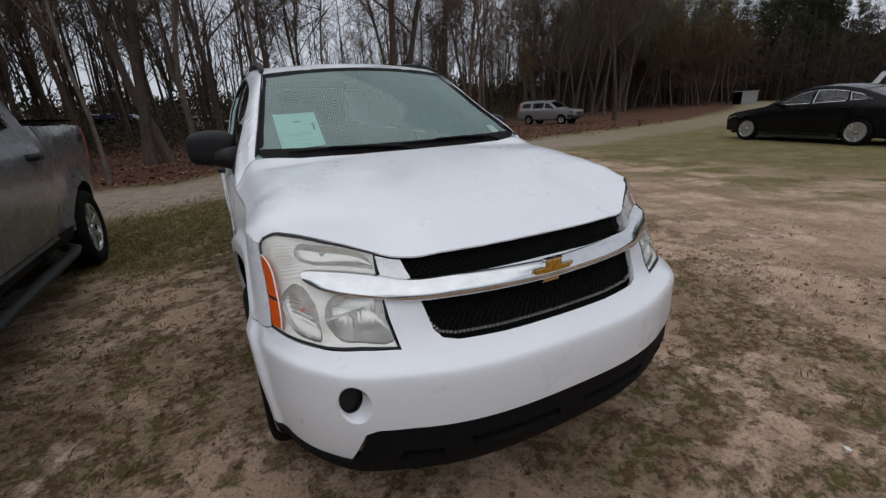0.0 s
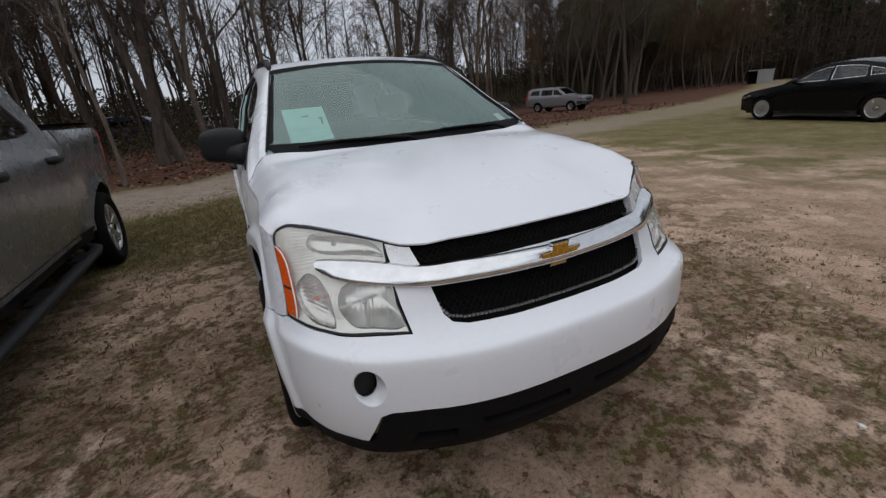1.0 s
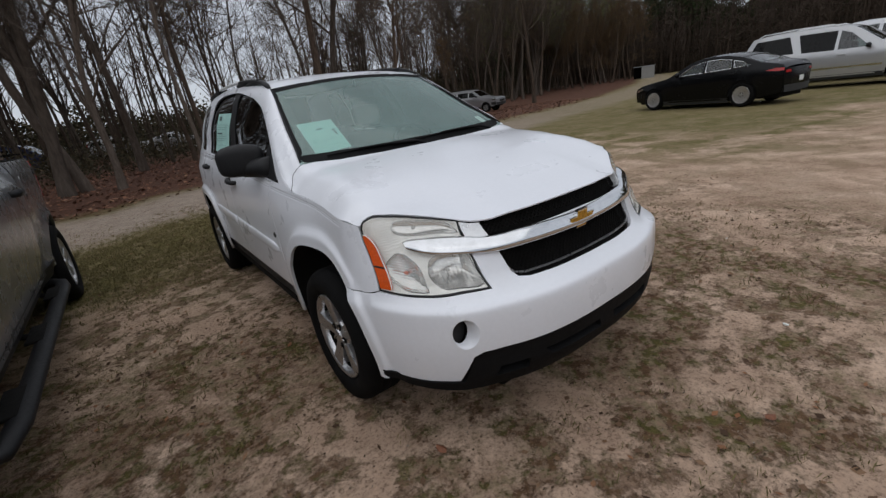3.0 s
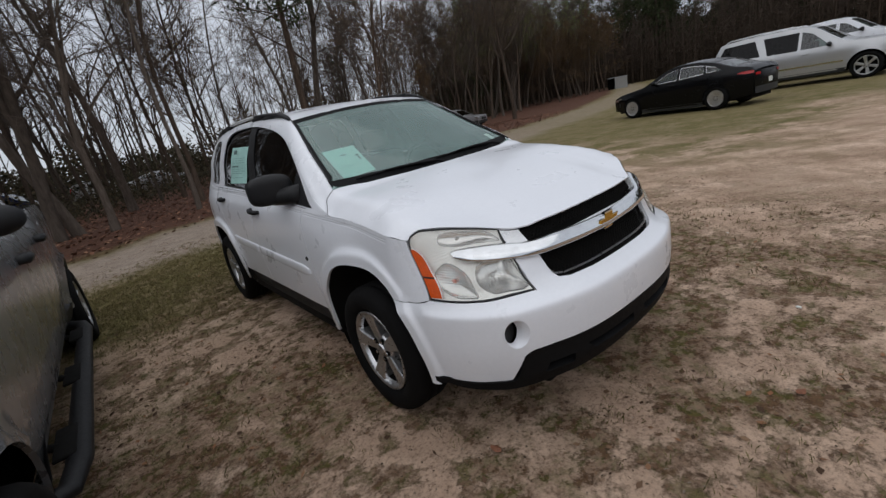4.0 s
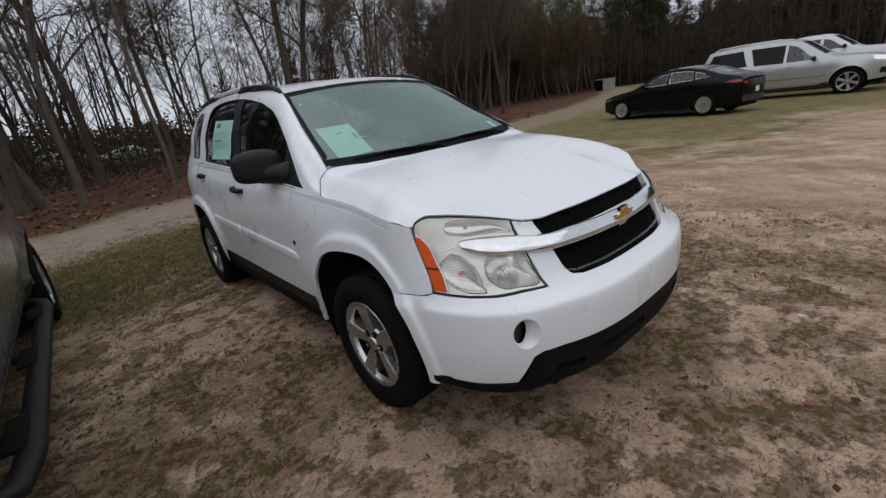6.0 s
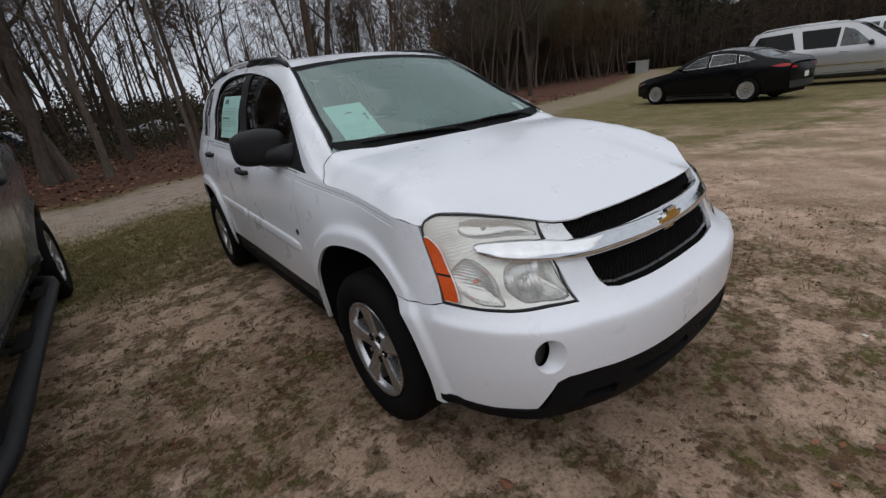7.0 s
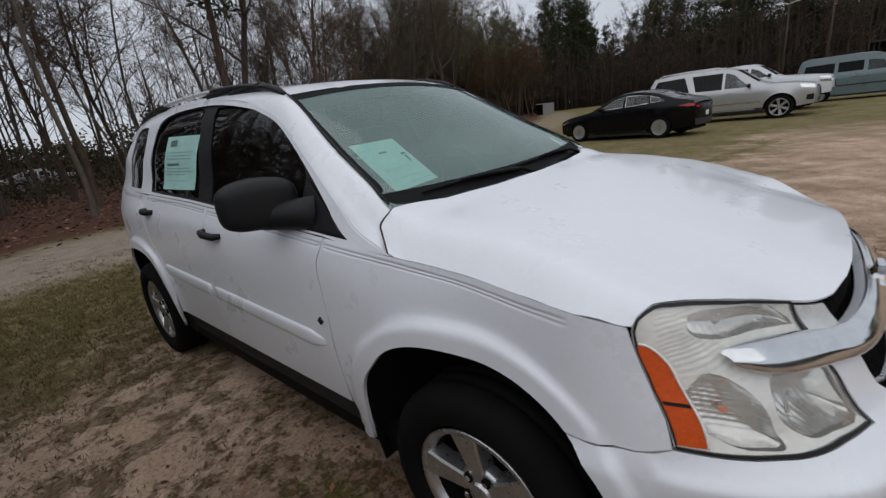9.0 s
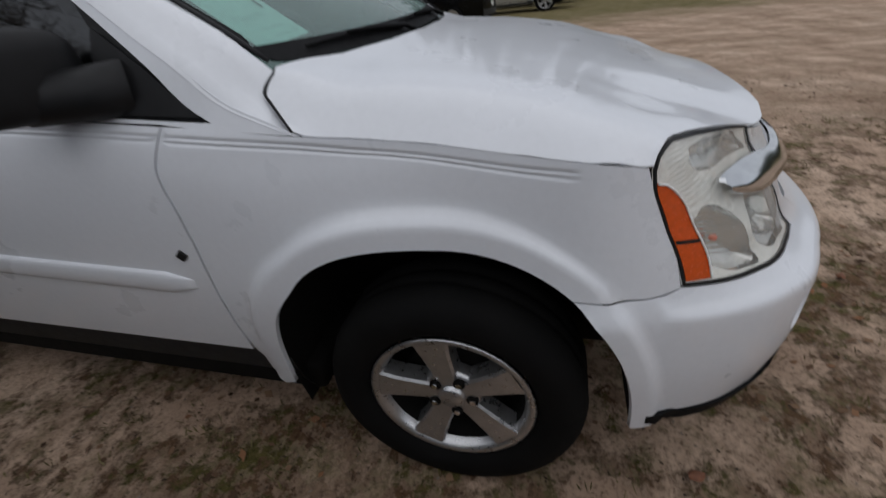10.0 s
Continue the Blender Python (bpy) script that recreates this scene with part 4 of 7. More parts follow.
for s in (1, -1):
    fender = part("front_fender", panel(wrap, side_poly(fender_pts, s)[:: s], (), 0.035, 0.015, groove_lines(s) + arch_lines(s, 0.0), flip=True), WHITE, suv)
    frame_ = part("side_frame", panel(wrap, side_poly(frame_pts, s)[:: s], [side_poly(dlo, s)[:: s], side_poly(qwin, s)[:: s]], 0.035, 0.004, flip=True), WHITE, suv)
    quarter = part("quarter_panel", panel(wrap, side_poly(qp, s)[:: s], (), 0.04, 0.015, groove_lines(s) + arch_lines(s, 2.857), flip=True), WHITE, suv)
    # doors with handles and rubbing strips
    for nm, pts, hy, m0, m1 in (("front_door", d1, 1.425, 0.60, 1.515), ("rear_door", d2, 2.41, 1.575, 2.345)):
        door = part(nm, panel(wrap, side_poly(pts, s)[:: s], (), 0.04, 0.015, groove_lines(s), flip=True), WHITE, suv)
        bm = bmesh.new()
        rows = []
        for k in range(25):
            y = m0 + (m1 - m0) * k / 24
            e_ = min(1.0, (k + 0.15) / 1.6 if nm == "front_door" else 1.0, (24.15 - k) / 1.2 if nm == "rear_door" else 1.0)
            zc = 0.692 + 0.055 * (y - 0.6) / 1.7
            row = []
            for q in np.linspace(-math.pi / 2, math.pi / 2, 9):
                dz = math.copysign(abs(math.sin(q)) ** 0.7, math.sin(q)) * 0.033 * max(0.45, e_)
                x, yy, z = wrap(s * U(y), zc + dz)
                row.append(bm.verts.new((x - s * (0.014 * e_ * math.cos(q) ** 0.6 - 0.001), yy, z)))
            rows.append(row)
        for a, b in zip(rows[:-1], rows[1:]):
            for k in range(8):
                q = [a[k], a[k + 1], b[k + 1], b[k]]
                bm.faces.new(q if s < 0 else q[::-1])
        bm.faces.new(rows[0] if s > 0 else rows[0][::-1])
        bm.faces.new(rows[-1] if s < 0 else rows[-1][::-1])
        part("rubbing_strip", bm, WHITE, door, "white moulded rubbing strip")
        hz = groove_z(hy) - 0.082 + 0.02 * (hy - 1.42)
        x = wrap(s * U(hy), hz)[0]
        bm = bmesh.new()
        tube(bm, [(x + s * 0.004, hy - 0.095, hz - 0.004), (x - s * 0.026, hy - 0.075, hz - 0.002), (x - s * 0.034, hy - 0.02, hz), (x - s * 0.034, hy + 0.03, hz), (x - s * 0.026, hy + 0.07, hz + 0.002), (x + s * 0.004, hy + 0.09, hz + 0.004)], [0.012, 0.016, 0.017, 0.017, 0.016, 0.012], 10, squash=1.15)
        part("door_handle", bm, BLACK_PLASTIC, door, "black plastic handle")
        if nm == "front_door":
            bm = bmesh.new()
            bx, by, bz = wrap(s * U(0.598), 0.782)
            tube(bm, [(bx + s * 0.002, 0.598, 0.782), (bx - s * 0.006, 0.598, 0.782)], [0.017, 0.015], 4)
            part("badge", bm, BLACK_PLASTIC, door, "small dark badge", smooth=False)
    # black sill cladding
    bm = grid(lambda a, b: (lambda q: (q[0] + s * (0.012 + 0.03 * (1 - b) ** 2), q[1], q[2]))(wrap(s * U(0.43 + 2.0 * a), 0.27 + 0.183 * b)), 24, 6, flip=s > 0)
    bmesh.ops.solidify(bm, geom=bm.faces[:], thickness=0.01)
    part("sill_cladding", bm, SILL_GREY, suv, "dark grey sill cladding")
    # glass: front and rear door panes, with the black pillar between them, and the quarter pane
    b0, b1 = 1.50, 1.66
    fg = [(0.64, 1.135), (0.64, 1.275)] + [p for p in dlo[:40] if 0.66 < p[0] < b0] + [(b0 + 0.08, 1.597), (b0, 1.17), (1.0, 1.15)]
    rg = [(b1, 1.178), (b1 + 0.07, 1.602)] + [p for p in dlo if p[0] > b1 + 0.1 and p[1] > 1.21] + [(2.46, 1.206), (2.1, 1.195)]
    rear_ = side_poly(dlo, s)[:: s]
    border = part("window_frame", panel(wrap, rear_, [side_poly([(y + (0.012 if y < 1 else -0.0), z) for y, z in fg], s)[:: s], side_poly([(y * 0.99 + 2.08 * 0.01, z * 0.975 + 1.40 * 0.025) for y, z in rg], s)[:: s]], 0.04, 0.008, flip=True, lift=-0.008), BLACK_PLASTIC, frame_, "black window surround and pillar")
    for nm, pts in (("front_window", fg), ("rear_window", rg), ("quarter_window", qwin)):
        part(nm, panel(wrap, side_poly(pts, s)[:: s], (), 0.05, 0, flip=True, lift=-0.013 if nm != "quarter_window" else -0.006), TINTED, frame_, "dark tinted pane")

# cabin top: pillars and roof edge, roof, windscreen
E2 = spline([(0.858, 0.172, 1.072), (0.804, 0.230, 1.102), (0.742, 0.296, 1.138), (0.664, 0.655, 1.376), (0.578, 0.985, 1.578), (0.565, 1.25, 1.628), (0.56, 1.7, 1.662), (0.56, 2.2, 1.674), (0.56, 2.7, 1.664), (0.565, 3.1, 1.63), (0.57, 3.45, 1.555)], 6)
e2y = [p[1] for p in E2]


def e2_at(y):
    return tuple(float(np.interp(y, e2y, [p[k] for p in E2])) for k in (0, 1, 2))


for s in (1, -1):
    rows, bm = [], bmesh.new()
    for i in range(91):
        y = 0.19 + (3.45 - 0.19) * (i / 90) ** 1.15
        a = Vector(wrap(s * U(y), E1_z(y) - 0.008)) + Vector((-s * 0.0015, 0, 0.0005))
        ex, ey, ez = e2_at(y + 0.035 * smooth01((y - 0.2) / 0.2) * (1 - smooth01((y - 0.9) / 0.3)))
        b = Vector((-s * ex, ey, ez))
        b.z -= 0.010 * (1 - smooth01((y - 0.30) / 0.10))
        t_ = Vector(wrap(s * U(y), E1_z(y) + 0.01)) - a
        t_.normalize()
        c = a + t_ * (b - a).length * 0.55
        c.z = min(c.z, b.z + 0.012) if y > 1 else c.z - 0.012 * (1 - smooth01((y - 0.28) / 0.12))
        rows.append([bm.verts.new(a * (1 - k) ** 2 + c * 2 * k * (1 - k) + b * k * k) for k in np.linspace(0, 1, 7)] + [bm.verts.new(b + Vector((s * 0.014, -0.010 if y < 0.36 else 0.0, -0.02)))])
    for p, q in zip(rows[:-1], rows[1:]):
        for k in range(7):
            f_ = [p[k], p[k + 1], q[k + 1], q[k]]
            bm.faces.new(f_ if s < 0 else f_[::-1])
    bmesh.ops.remove_doubles(bm, verts=bm.verts, dist=0.0005)
    part("pillar_rail", bm, WHITE, suv, "white windscreen pillar and roof edge")


# black tubes stand in for the shade in the bonnet's rear gap
for s in (1, -1):
    bm = bmesh.new()
    tube(bm, [(-s * (x + 0.001), y + 0.0015, bonnet_z(x, y) - 0.0015) for x, y in back[4:]], 0.0024, 5)
    part("bonnet_gap_seal", bm, BLACK_PLASTIC, suv, "black tube painting in the bonnet gap's shade")


def roof_f(a, b):
    y = 0.985 + (3.45 - 0.985) * b
    ex, ey, ez = e2_at(y)
    s_ = 2 * a - 1
    return (s_ * ex, y - 0.045 * (1 - s_ * s_) * (1 - b) ** 8, ez + 0.032 * (1 - s_ * s_) - 0.004 * max(0, 1 - abs(abs(s_) - 0.55) / 0.05))


part("roof", grid(roof_f, 40, 30), WHITE, suv)


def screen_f(a, b):
    """The windscreen: a from -1 to 1 across, b from the base up."""
    lo_, hi_ = Vector((a * 0.745, 0.315 - 0.06 * (1 - a * a), 1.152 - 0.004 * (1 - a * a))), Vector((a * 0.58, 0.985 - 0.05 * (1 - a * a), 1.578 + 0.032 * (1 - a * a)))
    p = lo_.lerp(hi_, b)
    return p + Vector((0, -0.5, 0.86)) * (0.018 * 4 * b * (1 - b) * (1 - a * a * 0.6) - 0.006)


screen = part("windscreen", grid(lambda a, b: screen_f(2 * a - 1, b), 24, 14), WINDSHIELD, suv, "clear greenish windscreen")
screen.visible_shadow = False
so = [(-0.95, 0.02), (-0.8, 0), (0.8, 0), (0.95, 0.02), (1, 0.06), (1, 1), (-1, 1), (-1, 0.06)]
si = spline([(-0.95, 0.14), (-0.90, 0.085), (0, 0.065), (0.90, 0.085), (0.95, 0.14), (0.955, 0.5), (0.95, 0.90), (0.88, 0.945), (0, 0.96), (-0.88, 0.945), (-0.95, 0.90), (-0.955, 0.5)], 4, closed=True)
part("screen_border", panel(lambda a, b: screen_f(a, b), so, [si], 0.08, 0, lift=0.0025), VALANCE_BLACK, screen, "black painted glass border")
for s in (1, -1):
    bm = bmesh.new()
    tube(bm, [screen_f(s * 1.0, b) + Vector((-s * 0.004, -0.004, 0.008)) for b in np.linspace(0.02, 1, 14)], 0.0045, 6)
    part("screen_moulding", bm, BLACK_PLASTIC, screen, "black rubber moulding")
    # roof rails: black feet with a silver bar between
    rail_lift = pchip([(1.02, 0.0), (1.2, 0.018), (1.4, 0.022), (2.6, 0.024), (2.85, 0.016), (3.05, 0.0)])
    rail = None
    for nm, y0, y1, mat in (("roof_rail", 1.70, 2.52, SILVER_TRIM), ("rail_foot", 1.0, 1.72, BLACK_PLASTIC), ("rail_foot", 2.5, 3.06, BLACK_PLASTIC)):
        bm = bmesh.new()
        ys = np.linspace(y0, y1, 14)
        tube(bm, [(-s * (e2_at(y)[0] + 0.002), y, e2_at(y)[2] + rail_lift(y)) for y in ys], [0.014 if nm == "roof_rail" else 0.018 - 0.008 * (y < 1.04 or y > 3.0) for y in ys], 10, squash=0.8)
        if nm == "rail_foot":
            for yf in (y0 + 0.35, y1 - 0.1) if y0 < 2 else (y0 + 0.1, y1 - 0.2):
                x, _, z = e2_at(yf)
                box(bm, (-s * x - 0.02, yf - 0.16, z - 0.01), (-s * x + 0.02, yf + 0.16, z + rail_lift(yf)), 0.01)
        ob = part(nm, bm, mat, suv if rail is None else rail, "silver roof rail" if nm == "roof_rail" else "black rail foot")
        rail = rail or ob

# door mirrors
for s in (1, -1):
    bm = bmesh.new()
    bmesh.ops.create_uvsphere(bm, u_segments=28, v_segments=18, radius=1)
    for v in bm.verts:
        x, y, z = v.co
        q = 0.54
        sx, sy, sz = (math.copysign(abs(c) ** q, c) for c in (x, y, z))
        sz *= 1 - 0.16 * max(0, sx) - 0.06 * (1 - sx)
        sy = sy * (1 - 0.3 * max(0, sx)) if y < 0 else sy * 0.35
        v.co = Vector((-s * (0.915 + 0.124 * sx), 0.765 + 0.09 * sy + 0.045 * sx, 1.206 + 0.086 * sz + 0.008 * (1 - sx * sx)))
    if s > 0:
        bmesh.ops.reverse_faces(bm, faces=bm.faces)
    mirror = part("door_mirror", bm, BLACK_PLASTIC, suv, "black door mirror housing")
    bm = bmesh.new()
    tube(bm, [(-s * 0.79, 0.56, 1.165), (-s * 0.835, 0.62, 1.165), (-s * 0.87, 0.70, 1.165), (-s * 0.90, 0.745, 1.17)], [0.062, 0.056, 0.052, 0.055], 12, squash=0.8)
    part("mirror_arm", bm, BLACK_PLASTIC, mirror)
    bm = panel(wrap, side_poly([(0.365, 1.118), (0.62, 1.130), (0.63, 1.27), (0.52, 1.205)], s)[:: s], (), 0.04, 0.006, flip=True, lift=0.004)
    part("mirror_base", bm, BLACK_PLASTIC, mirror, "black mirror base plate")
    bm = grid(lambda a, b: (-s * (0.83 + 0.17 * a), 0.79 + 0.05 * a, 1.14 + 0.11 * b), 4, 4)
    part("mirror_glass", bm, CHROME, mirror, "mirror glass")


# wheels
def wheel_mesh(parent, s, R=0.352, rim_r=0.225, width=0.235, spokes=5, hub_x=0.0, slim=1.0):
    """A tyre and a spoked alloy rim; the outer side faces local -x for s > 0."""
    def rev(r, a, d):
        return (s * d, r * math.cos(a), r * math.sin(a))

    tyre_p = [(rim_r - 0.006, 0.02), (rim_r + 0.008, -0.005), (rim_r + 0.03, -0.022), (R - 0.06, -0.028), (R - 0.025, -0.018), (R - 0.008, 0.004), (R, 0.03), (R, 0.055), (R - 0.008, 0.06), (R - 0.008, 0.066), (R, 0.07), (R, 0.105), (R - 0.008, 0.11), (R - 0.008, 0.116), (R, 0.12), (R, 0.16), (R - 0.012, 0.195), (R - 0.05, 0.212), (rim_r, 0.205)]
    bm = bmesh.new()
    ring_of(bm, rev, tyre_p, 56)
    bmesh.ops.recalc_face_normals(bm, faces=bm.faces)
    tyre = part("tyre", bm, RUBBER, parent, "black rubber tyre")
    bm = bmesh.new()
    ring_of(bm, rev, [(rim_r, -0.002), (rim_r + 0.002, -0.006), (rim_r - 0.006, -0.010), (rim_r - 0.016, -0.006), (rim_r - 0.024, 0.006), (rim_r - 0.030, 0.022)], 56)
    bmesh.ops.recalc_face_normals(bm, faces=bm.faces)
    rim = part("rim", bm, ALLOY, parent, "silver alloy rim")
    proto = None
    for k in range(spokes):
        a = 2 * math.pi * k / spokes - 0.2
        if proto is None:
            bm = bmesh.new()
            rows = []
            for r, w, d in ((0.03, 0.031, 0.012), (0.07, 0.032, 0.010), (0.11, 0.035, 0.006), (0.16, 0.041, 0.001), (rim_r - 0.022, 0.050, -0.002)):
                r_ = r * rim_r / 0.225
                w *= slim
                rows.append([bm.verts.new((s * dd, ww, r_)) for dd, ww in ((d + 0.055, -w * 1.05), (d + 0.006, -w), (d, -w + 0.007), (d, w - 0.007), (d + 0.006, w), (d + 0.055, w * 1.05))])
            for p, q in zip(rows[:-1], rows[1:]):
                for i in range(5):
                    bm.faces.new([p[i], p[i + 1], q[i + 1], q[i]])
            bmesh.ops.recalc_face_normals(bm, faces=bm.faces)
            ob = proto = part("spoke", bm, ALLOY, rim, "", smooth=False)
        else:
            ob = new("spoke", proto.data)
            ob.parent = rim
        ob.matrix_basis = Matrix.Rotation(a, 4, "X")
    bm = bmesh.new()
    ring_of(bm, rev, [(0.002, -0.002), (0.03, -0.002), (0.036, 0.004), (0.037, 0.014), (0.075, 0.016), (0.084, 0.03), (0.084, 0.06)], 32)
    bmesh.ops.recalc_face_normals(bm, faces=bm.faces)
    part("hub_cap", bm, ALLOY, rim, "silver centre cap")
    # black discs stand in for the shade inside the lug holes
    shade_disc = None
    for k in range(5):
        if shade_disc is None:
            bm = bmesh.new()
            bmesh.ops.create_cone(bm, cap_ends=True, segments=14, radius1=0.0165, radius2=0.0165, depth=0.012, matrix=Matrix.Translation((s * 0.0125, 0, 0.057)) @ Matrix.Rotation(radians(90), 4, "Y"))
            ob = shade_disc = part("lug_pocket", bm, DARK, rim, "black disc painting in a lug hole's shade", smooth=False)
        else:
            ob = new("lug_pocket", shade_disc.data)
            ob.parent = rim
        ob.matrix_basis = Matrix.Rotation(2 * math.pi * (k + 0.5) / 5 - 0.2, 4, "X")
    nut = None
    for k in range(5):
        a = 2 * math.pi * (k + 0.5) / 5 - 0.2
        if nut is None:
            bm = bmesh.new()
            bmesh.ops.create_cone(bm, cap_ends=True, segments=6, radius1=0.011, radius2=0.009, depth=0.024, matrix=Matrix.Translation((s * 0.012, 0, 0.058)) @ Matrix.Rotation(radians(-90 * s), 4, "Y"))
            ob = nut = part("lug_nut", bm, CHROME, rim, "", smooth=False)
        else:
            ob = new("lug_nut", nut.data)
            ob.parent = rim
        ob.matrix_basis = Matrix.Rotation(a, 4, "X")
    # near-black disc and barrel: shade behind the spokes put into the colour
    bm = bmesh.new()
    ring_of(bm, rev, [(0.001, 0.075), (0.14, 0.075), (0.145, 0.08), (0.145, 0.1), (rim_r - 0.04, 0.12), (rim_r - 0.03, 0.022)], 32)
    bmesh.ops.recalc_face_normals(bm, faces=bm.faces)
    part("brake_disc", bm, DARK, rim, "brake disc and rim barrel, blackened as in shade")
    return tyre


for y in WHEELS_Y:
    for s in (1, -1):
        wheel = new("wheel")
        wheel.parent = suv
        wheel.matrix_basis = Matrix.Translation((-s * 0.880, y + 0.006, 0.341))
        wheel_mesh(wheel, s)
        bm = bmesh.new()
        al = arch_line(y, 0, 180, 24, 0.004)
        al = [(y - ARCH_W - 0.004, 0.335)] + al + [(y + ARCH_W + 0.004, 0.22)]
        rows = [[bm.verts.new((-s * ((abs(wrap(U(a) if a >= YB else UY(a, b), b)[0]) - 0.012) if k == 0 else 0.5), a, b)) for a, b in al] for k in (0, 1)]
        for i in range(len(al) - 1):
            bm.faces.new([rows[0][i], rows[0][i + 1], rows[1][i + 1], rows[1][i]])
        bm.faces.new(rows[1])
        part("wheel_arch_liner", bm, DARK, suv, "black wheel arch liner")

# floor pan, rear shell, cabin
for nm, lo_, hi_, r_ in (("floor_pan", (-0.82, 0.41, 0.24), (0.82, 2.44, 0.36), 0.02), ("chassis_rail", (-0.5, -0.80, 0.27), (0.5, 3.6, 0.40), 0.02), ("engine_bay", (-0.5, -0.55, 0.40), (0.5, 0.40, 0.86), 0.03), ("boot_floor", (-0.76, 3.28, 0.36), (0.76, 3.6, 0.5), 0.02)):
    bm = bmesh.new()
    box(bm, lo_, hi_, r_)
    part(nm, bm, DARK, suv, "dark underside")


def rear_f(a, b):
    z = 0.40 + 1.16 * b
    x0 = abs(wrap(U(3.62), z)[0]) if z < 1.5 else 0.55
    q = 2 * a - 1
    return (q * x0, 3.60 + 0.22 * (1 - abs(q) ** 4) - 0.22 * smooth01((z - 1.15) / 0.5) - 0.04 * smooth01((0.5 - z) / 0.1), z)


tailgate = part("tailgate", grid(rear_f, 24, 20), WHITE, suv)
bm = panel(lambda a, b: rear_f(a, b), [(0.14, 0.70), (0.86, 0.70), (0.83, 0.95), (0.17, 0.95)], (), 0.06, 0, lift=0.006)
part("rear_screen", bm, TINTED, tailgate, "dark tinted rear screen")
for s in (1, -1):
    bm = panel(lambda a, b: rear_f(a, b), [(0.5 + s * 0.42, 0.42), (0.5 + s * 0.495, 0.42), (0.5 + s * 0.495, 0.72), (0.5 + s * 0.44, 0.72)][:: s], (), 0.04, 0.004, lift=0.008)
    part("tail_lamp", bm, TAIL_RED, tailgate, "red tail lamp")
bm = bmesh.new()
box(bm, (-0.70, 0.30, 0.86), (0.70, 0.62, 1.07), 0.06, 3)
box(bm, (0.16, 0.52, 0.98), (0.56, 0.70, 1.11), 0.05, 3)
part("dashboard", bm, GREY_TRIM, suv, "dark grey dashboard")
bm = bmesh.new()
ring = [(0.36 + 0.185 * math.cos(a), 0.83 + 0.07 * math.sin(a), 1.055 + 0.17 * math.sin(a)) for a in np.linspace(0, 2 * math.pi, 33)]
tube(bm, ring, 0.015, 8, cap=False)
tube(bm, [(0.19, 0.83, 1.055), (0.36, 0.81, 1.05), (0.53, 0.83, 1.055)], 0.018, 6)
tube(bm, [(0.36, 0.81, 1.05), (0.36, 0.62, 0.98)], [0.05, 0.03], 8)
part("steering_wheel", bm, BLACK_PLASTIC, suv, "dark steering wheel")
for x in (-0.38, 0.38):
    bm = bmesh.new()
    box(bm, (x - 0.25, 0.98, 0.42), (x + 0.25, 1.48, 0.68), 0.06, 3)
    seat = part("front_seat", bm, BEIGE_TRIM, suv, "grey-beige front seat")
    bm = bmesh.new()
    box(bm, (-0.24, -0.07, 0), (0.24, 0.07, 0.62), 0.055, 3)
    ob = part("seat_back", bm, BEIGE_TRIM, seat)
    ob.matrix_basis = pose(x, 1.46, 0.62, -16)
    bm = bmesh.new()
    box(bm, (-0.13, -0.05, 0), (0.13, 0.05, 0.17), 0.04, 3)
    ob = part("headrest", bm, BEIGE_TRIM, seat)
    ob.matrix_basis = pose(x, 1.645, 1.26, -12)
bm = bmesh.new()
box(bm, (-0.66, 1.98, 0.42), (0.66, 2.45, 0.72), 0.06, 3)
box(bm, (-0.66, 2.40, 0.62), (0.66, 2.55, 1.22), 0.06, 3)
part("rear_bench", bm, BEIGE_TRIM, suv, "grey-beige rear bench")
# added panels that keep stray light from showing through the cabin
bm = bmesh.new()
box(bm, (-0.66, 3.30, 0.5), (0.66, 3.36, 1.25), 0.02)
box(bm, (-0.50, 3.28, 1.2), (0.50, 3.34, 1.60), 0.02)
box(bm, (-0.72, 2.5, 1.12), (0.72, 3.32, 1.16), 0.01)
for _s in (-1, 1):
    box(bm, (min(_s * 0.79, _s * 0.825), 0.58, 0.45), (max(_s * 0.79, _s * 0.825), 2.40, 1.16), 0.012)
part("inner_trim", bm, GREY_TRIM, suv, "dark panels added inside to stop light leaks")
bm = bmesh.new()
box(bm, (-0.12, 0.90, 1.465), (0.12, 0.93, 1.53), 0.015)
tube(bm, [(0, 0.93, 1.52), (0, 0.955, 1.575)], 0.012, 6)
part("inside_mirror", bm, BLACK_PLASTIC, suv, "black inside mirror")
bm = grid(lambda a, b: (-0.56 + 1.12 * a, 1.06 + 2.3 * b, 1.60 + 0.02 * math.sin(math.pi * a)), 8, 8, flip=True)
part("headliner", bm, BEIGE_TRIM, suv, "grey-beige headliner")
for spots in (((-0.80, 0.035), (-0.55, 0.042), (-0.30, 0.036), (-0.06, 0.02), (0.02, -0.02)), ((-0.05, 0.040), (0.22, 0.046), (0.48, 0.044), (0.68, 0.028), (0.76, -0.01))):
    bm = bmesh.new()
    tube(bm, [screen_f(a, b) + Vector((0, -0.004, 0.009)) for a, b in spots[:4]], [0.004, 0.006, 0.007, 0.006], 6)
    tube(bm, [screen_f(a, b) + Vector((0, -0.010, 0.015)) for a, b in spots[1:]], [0.005, 0.007, 0.008, 0.009], 6)
    part("wiper", bm, VALANCE_BLACK, suv, "black wiper arm and blade")
